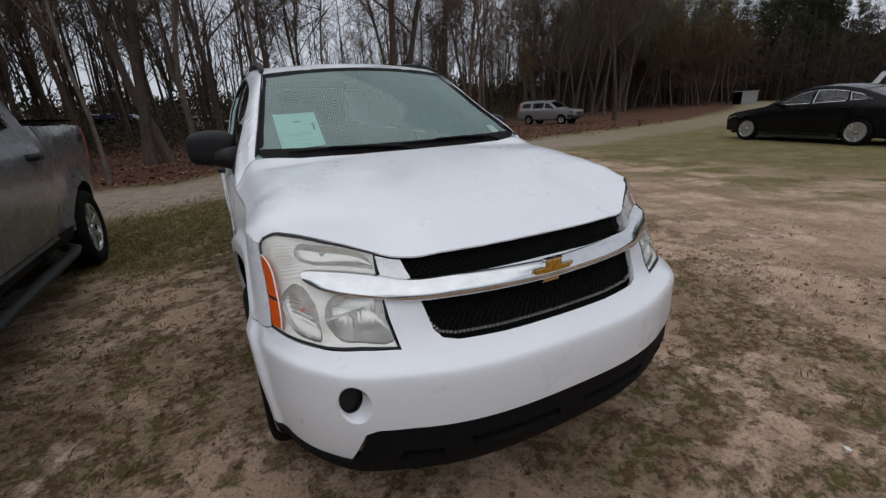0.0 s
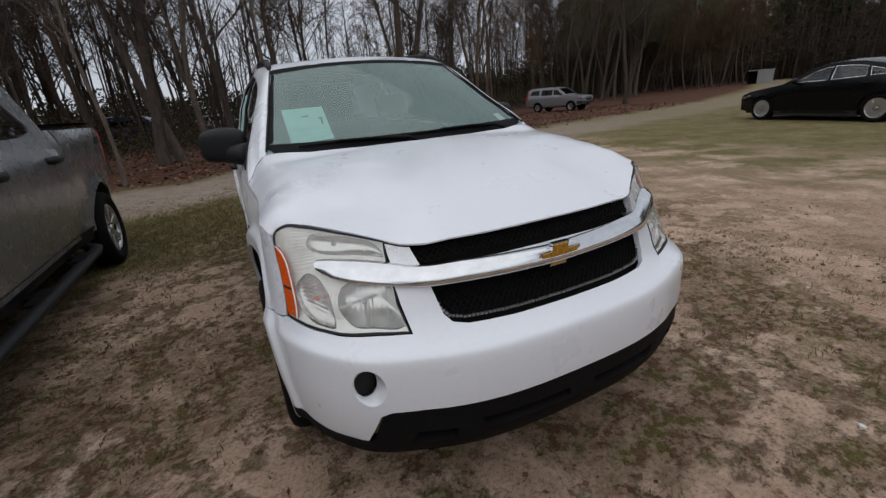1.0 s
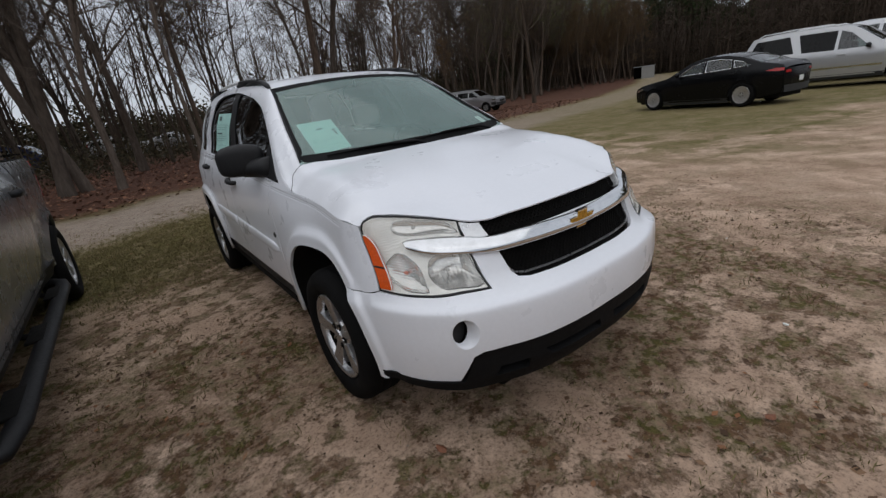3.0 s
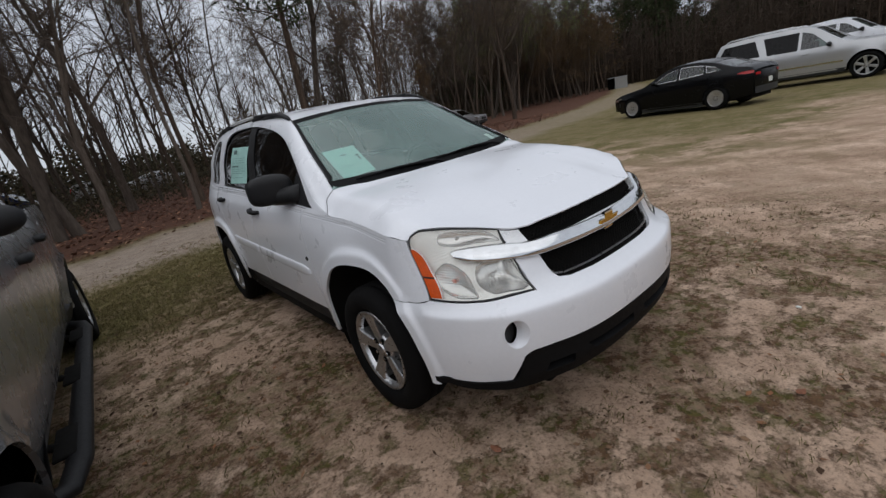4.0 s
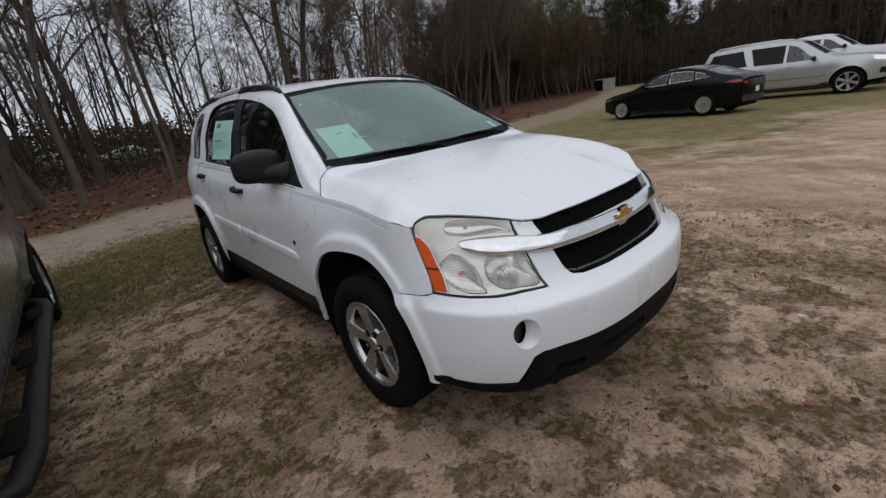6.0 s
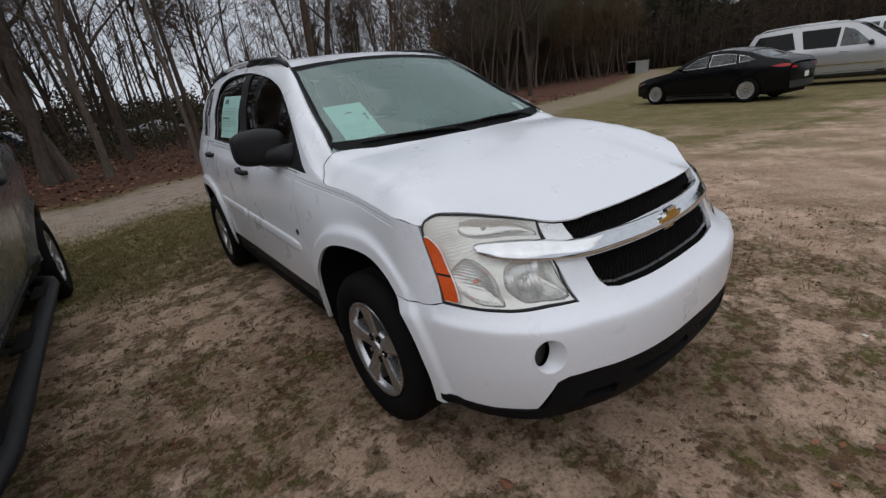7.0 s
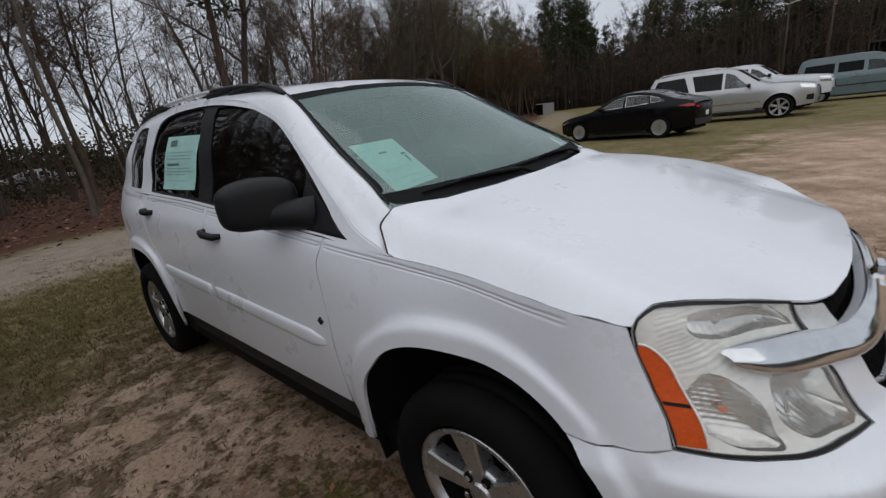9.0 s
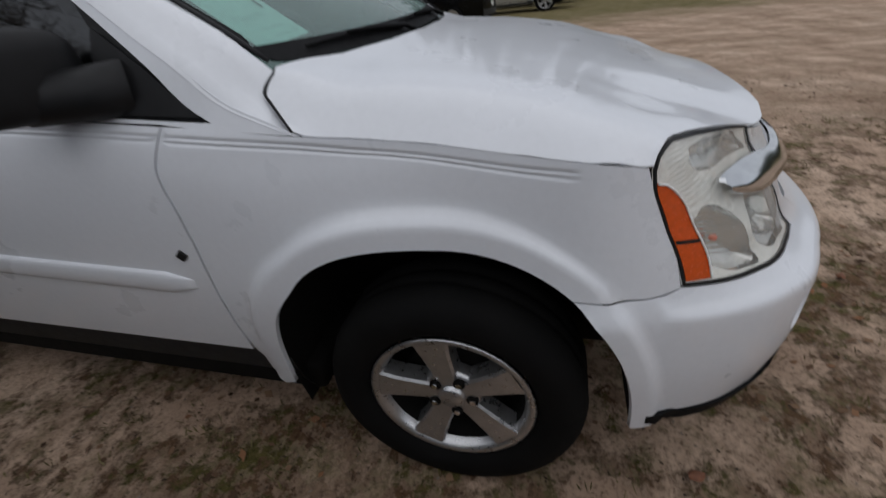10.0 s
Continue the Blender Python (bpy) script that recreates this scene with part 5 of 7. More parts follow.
for s in (1, -1):
    # inner cover of the front pillar
    bm = grid(lambda a, b: screen_f(s * (1.0 - 0.17 * a), 0.04 + 0.93 * b) + Vector((0, 0.03 + 0.035 * a, -0.016 - 0.02 * a)), 4, 10, flip=s > 0)
    part("pillar_cover", bm, GREY_TRIM, suv, "dark inner cover of the front pillar")
bm = grid(lambda a, b: (-0.73 + 1.46 * a, 0.17 + 0.2 * b, 1.10 + 0.03 * b), 10, 2)
part("cowl", bm, BLACK_PLASTIC, suv, "black plastic cowl")

# warp the body to the camera's view: fuller nose, longer cabin, lower skirt
def eased(pairs):
    f, g = pchip(pairs), np.linspace(pairs[0][0], pairs[-1][0], 900)
    v = np.array([f(q) for q in g])
    return lambda q: np.interp(q, g, v)


def ramp(q):
    q = np.clip(q, 0.0, 1.0)
    return q * q * (3 - 2 * q)


nose_wide = eased([(0, 0), (0.45, 0.018), (0.7, 0.028), (0.78, 0.040), (0.83, 0.035), (0.875, 0.017), (0.92, 0.012)])
nose_full = eased([(0, 0), (0.5, 0.0), (0.58, 0.4), (0.68, 1.0), (0.74, 0.7), (0.80, 0.1), (0.86, 0), (1.1, 0)])
lamp_back = eased([(0, 0), (0.40, 0.004), (0.45, 0.013), (0.507, 0.036), (0.6, 0.064), (0.65, 0.068), (0.69, 0.062), (0.726, 0.030), (0.76, 0.0), (0.92, 0.0)])
lamp_low = eased([(0, 0.004), (0.3, 0.006), (0.42, 0.018), (0.47, 0.019), (0.507, 0.013), (0.6, 0.008), (0.726, 0.009), (0.77, 0.010), (0.92, 0.010)])
long_low = eased([(-1.1, 0), (0.36, 0.0), (0.42, 0.03), (0.5, 0.056), (0.6, 0.067), (1.4, 0.11), (2.0, 0.11), (2.36, 0.03), (2.45, 0), (4, 0)])
long_side = eased([(-1.1, 0), (-0.3, 0), (0.0, 0.05), (0.19, 0.088), (0.352, 0.122), (0.468, 0.122), (1.0, 0.105), (1.5, 0.093), (2.3, 0.11), (2.475, 0.062), (2.7, 0.015), (3.1, 0.012), (4, 0)])
long_mid = eased([(-1.1, 0), (0.0, 0.0), (0.25, 0.02), (0.315, 0.032), (0.6, 0.06), (0.985, 0.087), (1.4, 0.10), (2.3, 0.11), (2.6, 0.05), (3.1, 0.012), (4, 0)])
high = eased([(0.0, -0.02), (0.2, -0.02), (0.385, -0.025), (0.6, -0.017), (0.75, -0.013), (0.86, -0.010), (0.905, 0.003), (0.95, -0.001), (1.02, -0.003), (1.2, 0.003), (1.35, 0.008), (1.6, 0.016), (1.9, 0.02)])


def view_fitted(p):
    """Points of the body (n x 3) moved to fit the camera's view."""
    x, y, z = np.abs(p[:, 0]), p[:, 1], p[:, 2]
    up = ramp((z - 0.82) / 0.22)
    flank = ramp((x - (0.75 - 0.40 * np.maximum(z - 1.17, 0))) / 0.05)
    dx = nose_wide(x) * ramp((0.05 - y) / 0.4) + 0.03 * ramp((z - 1.22) / 0.2) * ramp((x - 0.575) / 0.05) * ramp((y - 0.9) / 0.5)
    dy = up * (flank * long_side(y) + (1 - flank) * long_mid(y)) + (1 - up) * long_low(y) - 0.028 * nose_full(x) * ramp((-0.45 - y) / 0.12)
    lamp_edge = ramp((x - 0.70) / 0.06) * (1 - ramp((y + 0.36) / 0.22)) * ramp((y + 0.62) / 0.12)
    dy += 0.028 * ramp((z - 0.76) / 0.17) * lamp_edge
    brow = ramp((z - 0.80) / 0.14) * (1 - ramp((y + 0.52) / 0.32))
    dy += lamp_back(x) * brow
    dz = high(z) - lamp_low(x) * brow + 0.011 * ramp((z - 0.94) / 0.05) * lamp_edge - 0.022 * ramp((x - 0.79) / 0.04) * ramp((z - 0.95) / 0.1) * (1 - ramp((z - 1.12) / 0.1)) * ramp((y + 0.2) / 0.4) * (1 - ramp(y - 1.0))
    dz += 0.018 * (1 - flank) * ramp((z - 1.1) / 0.05) * (1 - ramp((z - 1.2) / 0.15)) * ramp((y - 0.2) / 0.1)
    return np.stack([p[:, 0] + np.sign(p[:, 0]) * dx, y + dy, z + dz], 1)


def fit_to_view(ob):
    n = len(ob.data.vertices)
    co = np.empty(n * 3, np.float32)
    ob.data.vertices.foreach_get("co", co)
    ob.data.vertices.foreach_set("co", view_fitted(co.reshape(n, 3).astype(float)).astype(np.float32).ravel())
    ob.data.update()


for ob in suv.children_recursive:
    if ob.type == "MESH" and not ob.parent.name.startswith(("wheel", "rim", "front_seat")) and ob.name.split(".")[0] not in ("tyre", "rim"):
        fit_to_view(ob)

# price sheet behind the windscreen and the sheet in the rear side window
wl_, wr_, bl_, br_ = Vector((-0.600, 0.693, 1.363)), Vector((-0.385, 0.679, 1.367)), Vector((-0.606, 0.459, 1.192)), Vector((-0.392, 0.446, 1.206))
sheet = lambda a, b: (bl_.lerp(br_, a)).lerp(wl_.lerp(wr_, a), b) + Vector((0, 0.004, -0.006)) * math.sin(math.pi * a) * math.sin(math.pi * b)  # noqa: E731
price_sheet = link_mesh("price_sheet", grid(sheet, 8, 10), PAPER)
tagged(price_sheet, "mint green printed price sheet behind the windscreen", "paper sheet")
bars = bmesh.new()
for a0, a1, b0, b1 in ((0.42, 0.60, 0.735, 0.765), (0.82, 0.92, 0.62, 0.66), (0.85, 0.89, 0.46, 0.60), (0.15, 0.8, 0.40, 0.404), (0.15, 0.75, 0.36, 0.364), (0.3, 0.8, 0.20, 0.204), (0.4, 0.9, 0.08, 0.084)):
    grid(lambda a, b: Vector(sheet(a, b)) + Vector((0, -0.002, 0.0028)), 3, 1, a0, a1, b0, b1, bm=bars)
part("print", bars, INK, price_sheet, "dark print")


def side_sheet(a, b):
    x, y, z = wrap(U(2.225 - 0.025 * b - 0.49 * a), 1.216 + 0.284 * b - 0.018 * a * b)
    return tuple(view_fitted(np.array([(x + 0.008, y, z)]))[0])


# lies outside the glass, its colour darkened as if behind the tint
window_sheet = link_mesh("window_sheet", grid(side_sheet, 6, 6), DIMMED_PAPER)
tagged(window_sheet, "mint green printed sheet on the rear side window, darkened as if behind tint", "paper sheet")
bars = bmesh.new()
for a0, a1, b0, b1 in ((0.15, 0.36, 0.82, 0.93), (0.1, 0.9, 0.70, 0.706), (0.1, 0.8, 0.64, 0.646), (0.1, 0.85, 0.58, 0.586), (0.12, 0.5, 0.46, 0.50), (0.1, 0.8, 0.4, 0.406), (0.1, 0.9, 0.34, 0.346), (0.1, 0.7, 0.28, 0.286), (0.1, 0.8, 0.16, 0.166)):
    grid(lambda a, b: Vector(side_sheet(a, b)) + Vector((-0.003, 0, 0)), 2, 1, a0, a1, b0, b1, bm=bars)
part("print", bars, INK, window_sheet, "dark print")
bm = grid(lambda a, b: Vector(screen_f(0.84 + 0.07 * a, 0.10 + 0.09 * b)) + Vector((0, 0.008, -0.010)), 2, 2)
inspection = link_mesh("windscreen_sticker", bm, PALE_PAPER)
fit_to_view(inspection)
tagged(inspection, "small pale sticker inside the windscreen corner", "sticker")
# ---- the other vehicles ----
def vehicle(name, m, sp, mat, label, category="car", group="", glass=None, step=0.13):
    """A parked vehicle; its nose points along local -y, its front axle lies at y = 0."""
    glass = glass or CAR_GLASS
    v = thing(name, m, label, category, group)
    L0, L1, w, sill = sp["y0"], sp["y1"], sp["w"], sp["sill"]
    ty, tz = [p[0] for p in sp["top"]], [p[1] for p in sp["top"]]
    by, bz = [p[0] for p in sp["belt"]], [p[1] for p in sp["belt"]]
    top = lambda y: float(np.interp(y, ty, tz))  # noqa: E731
    belt = lambda y: float(np.interp(y, by, bz))  # noqa: E731
    k = sp.get("tumble", 0.42)
    R, wb, aw = sp["R"], sp["wb"], sp["arch"]

    def sx(y, z):
        q = 2 * (y - L0) / (L1 - L0) - 1
        x = w * (1 - sp.get("taper", 0.10) * abs(q) ** sp.get("round", 7))
        lo = min(max((0.82 * belt(y) - z) / 0.6, 0), 1)
        x -= 0.075 * lo ** 1.6
        b = belt(y)
        x -= 0.25 * max(0.0, z - (b - 0.14)) ** 2 / 0.14 * (1 if z < b else 0)
        if z > b:
            x -= 0.035 + k * (z - b)
        for c in (0.0, wb):
            e_ = math.hypot(y - c, z - R) - aw
            x += sp.get("flare", 0.015) * (1 - smooth01((e_ - 0.03) / 0.07)) if abs(y - c) < aw + 0.12 else 0
        return x

    def arc(c, n=14):
        a0 = math.asin(max(-1, min(1, (sill + 0.02 - R) / aw)))
        return [(c - aw * math.cos(a), R + aw * math.sin(a)) for a in np.linspace(a0, math.pi - a0, n)]

    top_line = [(y, z) for y, z in sp["top"] if L0 < y < L1]
    bottom = [(L0 + 0.02, sill + 0.08)] + arc(0.0) + arc(wb) + [(L1 - 0.02, sill + 0.12)]
    outline = bottom + [(L1, top(L1))] + top_line[::-1] + [(L0, top(L0))]
    body = None
    for s in (1, -1):
        f = lambda y, z, s=s: (-s * sx(y, z), y, z)  # noqa: E731
        pieces = sp.get("cuts")
        sides = []
        if pieces:
            edges = [L0 - 1] + pieces + [L1 + 1]
            for a, b in zip(edges[:-1], edges[1:]):
                sides.append(clip_y(outline, a + 0.004, b - 0.004))
        else:
            sides = [outline]
        for n_, o in enumerate(sides):
            lo, hi = min(p[0] for p in o), max(p[0] for p in o)
            holes = [h for h in sp["windows"] if lo <= min(q[0] for q in h) and max(q[0] for q in h) <= hi]
            nm = "body_side" if not pieces else sp["cut_names"][n_]
            ob = part(nm, panel(f, o, holes, step, 0.02, flip=s > 0), mat, v)
            body = body or ob
        for i, h in enumerate(sp["windows"]):
            clear = i == 0 and sp.get("clear_front")
            part("window", panel(f, h, (), step, 0, flip=s > 0, lift=-0.012), CAR_GLASS if clear else glass, v, "clear front side window" if clear else "dark glass pane")
            if sp.get("trim"):
                bm = bmesh.new()
                tube(bm, [f(y, z) for y, z in h + [h[0]]], 0.012, 4, cap=False)
                part("window_trim", bm, CHROME, v, "chrome window trim")
        # mirror, handles, lower cladding
        my, mz = sp["mirror"]
        bm = bmesh.new()
        bmesh.ops.create_uvsphere(bm, u_segments=14, v_segments=10, radius=1, matrix=Matrix.Translation((-s * (sx(my, mz) + 0.12), my, mz + 0.06)) @ Matrix.Diagonal((0.115, 0.07, 0.075, 1)))
        tube(bm, [(-s * (sx(my, mz) - 0.02), my - 0.02, mz), (-s * (sx(my, mz) + 0.08), my, mz + 0.02)], 0.028, 6)
        part("door_mirror", bm, sp.get("mirror_mat", mat), v)
        for hy, hz in sp["handles"]:
            bm = bmesh.new()
            x = sx(hy, hz)
            tube(bm, [(-s * (x - 0.01), hy - 0.1, hz), (-s * (x + 0.03), hy - 0.07, hz), (-s * (x + 0.035), hy + 0.06, hz), (-s * (x - 0.01), hy + 0.1, hz)], [sp.get("handle_r", 0.018) * q for q in (0.8, 1, 1, 0.8)], 6)
            part("door_handle", bm, sp.get("handle_mat", mat), v)
        bm = grid(lambda a, b: (lambda y: (-s * (sx(y, sill + 0.06) + 0.004 - 0.05 * (1 - b)), y, sill - 0.06 + 0.13 * b))(aw + (wb - 2 * aw) * a), 8, 2, flip=s > 0)
        part("sill", bm, GREY_PLASTIC if not sp.get("sill_mat") else sp["sill_mat"], v)
        for nm, poly, mt in sp["lamps"]:
            part(nm, panel(f, poly, (), step * 0.5, 0.006, flip=s > 0, lift=0.006), mt, v)
    # top sheet: bonnet, windscreen, roof, rear screen
    ys = sorted(set([y for y in ty if L0 <= y <= L1] + list(np.arange(L0, L1, 0.3))))
    right = [(sx(y, top(y)) - 0.001, y) for y in ys]
    sheet_o = [(x, y) for x, y in right] + [(-x, y) for x, y in right[::-1]]

    def tf(x, y):
        xe = max(0.2, sx(y, top(y)))
        return (x, y, top(y) + sp.get("crown", 0.045) * (1 - min(1, abs(x / xe)) ** 2.5))

    holes = []
    for a, b in sp["screens"]:
        holes.append([(sx(a, top(a)) - 0.07, a), (sx(b, top(b)) - 0.05, b), (-sx(b, top(b)) + 0.05, b), (-sx(a, top(a)) + 0.07, a)])
    part("roof", panel(tf, sheet_o, holes, step, 0.01), mat, v)
    for h in holes:
        part("screen", panel(tf, h, (), step * 1.5, 0, lift=-0.01), glass, v, "glass screen")
    for z0, z1, ye, sg in ((sill + 0.08, top(L0), L0, -1), (sill + 0.12, top(L1), L1, 1)):
        bm = grid(lambda a, b: (lambda q, z: (q * sx(ye, z), ye + sg * 0.09 * (1 - q * q) * (0.6 + 0.4 * math.sin(math.pi * b)), z))(2 * a - 1, z0 + (z1 - z0) * b), 12, 8, flip=sg > 0)
        end = part("nose" if sg < 0 else "tail", bm, mat, v)
        for nm, a0, a1, b0, b1, mt in sp["front" if sg < 0 else "back"]:
            bm = grid(lambda a, b: (lambda q, z: (q * sx(ye, z), ye + sg * (0.012 + 0.09 * (1 - q * q) * (0.6 + 0.4 * math.sin(math.pi * (z - z0) / (z1 - z0)))), z))(2 * a - 1, z0 + (z1 - z0) * b), 10, 4, a0, a1, b0, b1, flip=sg > 0)
            part(nm, bm, mt, end)
    if sp.get("bed"):
        a, b = sp["bed"]
        bm = grid(lambda p, q: (lambda y: ((2 * p - 1) * (sx(y, top(y)) - 0.02), y, top(y) + 0.055))(a + (b - a) * q), 6, 6)
        bmesh.ops.solidify(bm, geom=bm.faces[:], thickness=0.03)
        part("bed_cover", bm, BLACK_PLASTIC, v, "black bed cover")
    if sp.get("step_bar"):
        a, b = sp["step_bar"]
        for s in (1, -1):
            bm = bmesh.new()
            x = -s * (w - 0.03)
            z = sill - 0.11
            tube(bm, [(x + s * 0.2, a, z + 0.05), (x, a + 0.1, z), (x - s * 0.03, a + 0.3, z), (x - s * 0.03, b - 0.3, z), (x, b - 0.1, z), (x + s * 0.2, b, z + 0.05)], 0.055, 10, squash=0.6)
            sb = part("step_bar", bm, BLACK_PLASTIC, v, "black tubular step bar")
            for y in (a + 0.5, (a + b) / 2, b - 0.5):
                bm = bmesh.new()
                box(bm, (x - 0.06, y - 0.16, z + 0.018), (x + 0.03, y + 0.16, z + 0.036), 0.006)
                part("tread_pad", bm, DARK, sb)
                bm = bmesh.new()
                tube(bm, [(x, y, z), (x + s * 0.25, y, z + 0.1)], 0.02, 6)
                part("bracket", bm, DARK, sb)
    if sp.get("roof_bars"):
        a, b = sp["roof_bars"]
        for s in (1, -1):
            bm = bmesh.new()
            tube(bm, [(-s * (sx(y, top(y)) - 0.06), y, top(y) + (0.02 if y in (a, b) else 0.075)) for y in (a, a + 0.15, (a + b) / 2, b - 0.15, b)], 0.02, 6)
            part("roof_rail", bm, sp.get("rail_mat", BLACK_PLASTIC), v)
    bm = bmesh.new()
    box(bm, (-w + 0.12, aw, sill - 0.05), (w - 0.12, wb - aw, sill + 0.1), 0.02)
    box(bm, (-w + 0.35, L0 + 0.12, sill - 0.02), (w - 0.35, L1 - 0.12, sill + 0.15), 0.02)
    for c in (0.0, wb):
        box(bm, (-w + 0.3, c - aw - 0.05, sill), (w - 0.3, c + aw + 0.05, R + aw + 0.03), 0.02)
    part("underbody", bm, DARK, v, "dark underside")
    ca, cb = sp["cabin"]
    zc = belt((ca + cb) / 2)
    bm = bmesh.new()
    box(bm, (-w + 0.14, ca, sill + 0.12), (w - 0.14, cb, zc - 0.12), 0.03)
    part("cabin_trim", bm, GREY_TRIM, v, "dark cabin trim")
    for y in sp["seats"]:
        for x in (-0.38, 0.38):
            bm = bmesh.new()
            box(bm, (x - 0.23, y, zc - 0.2), (x + 0.23, y + 0.14, zc + 0.22), 0.05)
            box(bm, (x - 0.12, y + 0.03, zc + 0.25), (x + 0.12, y + 0.12, zc + 0.4), 0.04)
            part("seat", bm, GREY_TRIM, v, "dark seat")
    for c in (0.0, wb):
        for s in (1, -1):
            wheel = new("wheel")
            wheel.parent = v
            wheel.matrix_basis = Matrix.Translation((-s * (sx(c, R + aw + 0.02) - 0.035), c, R))
            wheel_mesh(wheel, s, R, sp["rim"], spokes=sp["spokes"])
    return v


def clip_y(poly, a, b):
    """The piece of a (y, z) outline between two upright cuts."""
    for lim, keep in ((a, lambda y: y >= a), (b, lambda y: y <= b)):
        out = []
        for p, q in zip(poly, poly[1:] + poly[:1]):
            if keep(p[0]):
                out.append(p)
            if keep(p[0]) != keep(q[0]):
                t = (lim - p[0]) / (q[0] - p[0])
                out.append((lim, p[1] + (q[1] - p[1]) * t))
        poly = out
    return poly


SEDAN = dict(taper=0.27, round=3.6, y0=-0.84, y1=3.80, w=0.925, sill=0.2, wb=2.85, R=0.335, rim=0.235, spokes=13, arch=0.375, belt=[(-0.9, 0.80), (0.6, 0.93), (3.2, 1.02), (3.80, 1.0)],
             top=[(-0.84, 0.62), (-0.78, 0.72), (-0.5, 0.82), (0.35, 0.95), (0.52, 0.99), (1.2, 1.35), (1.5, 1.43), (1.9, 1.46), (2.3, 1.44), (2.7, 1.36), (3.25, 1.15), (3.6, 1.08), (3.74, 1.03), (3.80, 0.94)],
             windows=[[(0.86, 1.01), (1.32, 1.28), (1.66, 1.355), (1.66, 1.035)], [(1.74, 1.04), (1.74, 1.36), (2.1, 1.355), (2.44, 1.31), (2.5, 1.08)], [(2.57, 1.09), (2.52, 1.29), (2.75, 1.23), (3.0, 1.12)]],
             trim=True, mirror=(0.92, 1.0), handles=[(1.55, 0.9), (2.55, 0.93)], screens=[(0.58, 1.2), (2.75, 3.24)], cabin=(0.5, 3.0), seats=(1.45, 2.4),
             lamps=[("headlamp", [(-0.78, 0.60), (-0.42, 0.70), (-0.52, 0.74), (-0.77, 0.67)], REFLECTOR), ("tail_lamp", [(3.38, 0.925), (3.60, 0.885), (3.785, 0.885), (3.785, 0.95), (3.62, 0.965)], TAIL_RED)],
             front=[("grille", 0.28, 0.72, 0.25, 0.75, BLACK_PLASTIC)], back=[("number_plate", 0.42, 0.58, 0.4, 0.62, PALE_PAPER), ("tail_lamp", 0.02, 0.16, 0.82, 0.92, TAIL_RED), ("tail_lamp", 0.84, 0.98, 0.82, 0.92, TAIL_RED), ("bumper", 0.0, 1.0, 0.0, 0.3, GREY_PLASTIC)])
BIG_SUV = dict(clear_front=True, y0=-0.95, y1=4.40, w=1.0, sill=0.36, wb=3.11, R=0.4, rim=0.285, spokes=6, arch=0.47, tumble=0.3, flare=0.03, belt=[(-0.9, 1.05), (0.4, 1.14), (4.4, 1.20)],
               top=[(-0.95, 0.96), (-0.88, 1.06), (-0.4, 1.14), (0.4, 1.21), (0.6, 1.27), (1.3, 1.78), (1.6, 1.88), (2.2, 1.92), (3.5, 1.92), (4.15, 1.86), (4.33, 1.5), (4.40, 1.1)],
               windows=[[(0.90, 1.19), (1.40, 1.65), (1.68, 1.76), (1.68, 1.19)], [(1.76, 1.19), (1.76, 1.77), (2.78, 1.79), (2.62, 1.21)], [(2.84, 1.23), (3.04, 1.79), (4.02, 1.76), (4.25, 1.26)]],
               mirror=(0.92, 1.17), mirror_mat=BLACK_PLASTIC, handles=[(1.55, 1.04), (2.55, 1.06)], screens=[(0.66, 1.35), (4.2, 4.32)], cabin=(0.6, 4.0), seats=(1.5, 2.5, 3.4), roof_bars=(1.8, 4.0), rail_mat=SILVER_TRIM,
               lamps=[("headlamp", [(-0.92, 0.92), (-0.55, 0.98), (-0.50, 1.10), (-0.88, 1.04)], REFLECTOR), ("fog_lamp", [(-0.90, 0.55), (-0.7, 0.56), (-0.72, 0.72), (-0.9, 0.74)], BLACK_PLASTIC), ("side_strip", [(0.55, 0.62), (2.6, 0.63), (2.6, 0.68), (0.55, 0.67)], CHROME), ("tail_lamp", [(4.22, 1.0), (4.38, 1.0), (4.34, 1.45), (4.24, 1.45)], TAIL_RED)],
               front=[("grille", 0.2, 0.8, 0.45, 0.92, BLACK_PLASTIC), ("grille_bar", 0.2, 0.8, 0.88, 0.92, CHROME), ("grille_bar", 0.22, 0.78, 0.72, 0.77, CHROME), ("grille_bar", 0.24, 0.76, 0.57, 0.62, CHROME), ("lower_intake", 0.15, 0.85, 0.05, 0.3, BLACK_PLASTIC)], back=[("number_plate", 0.42, 0.58, 0.35, 0.5, PALE_PAPER)])
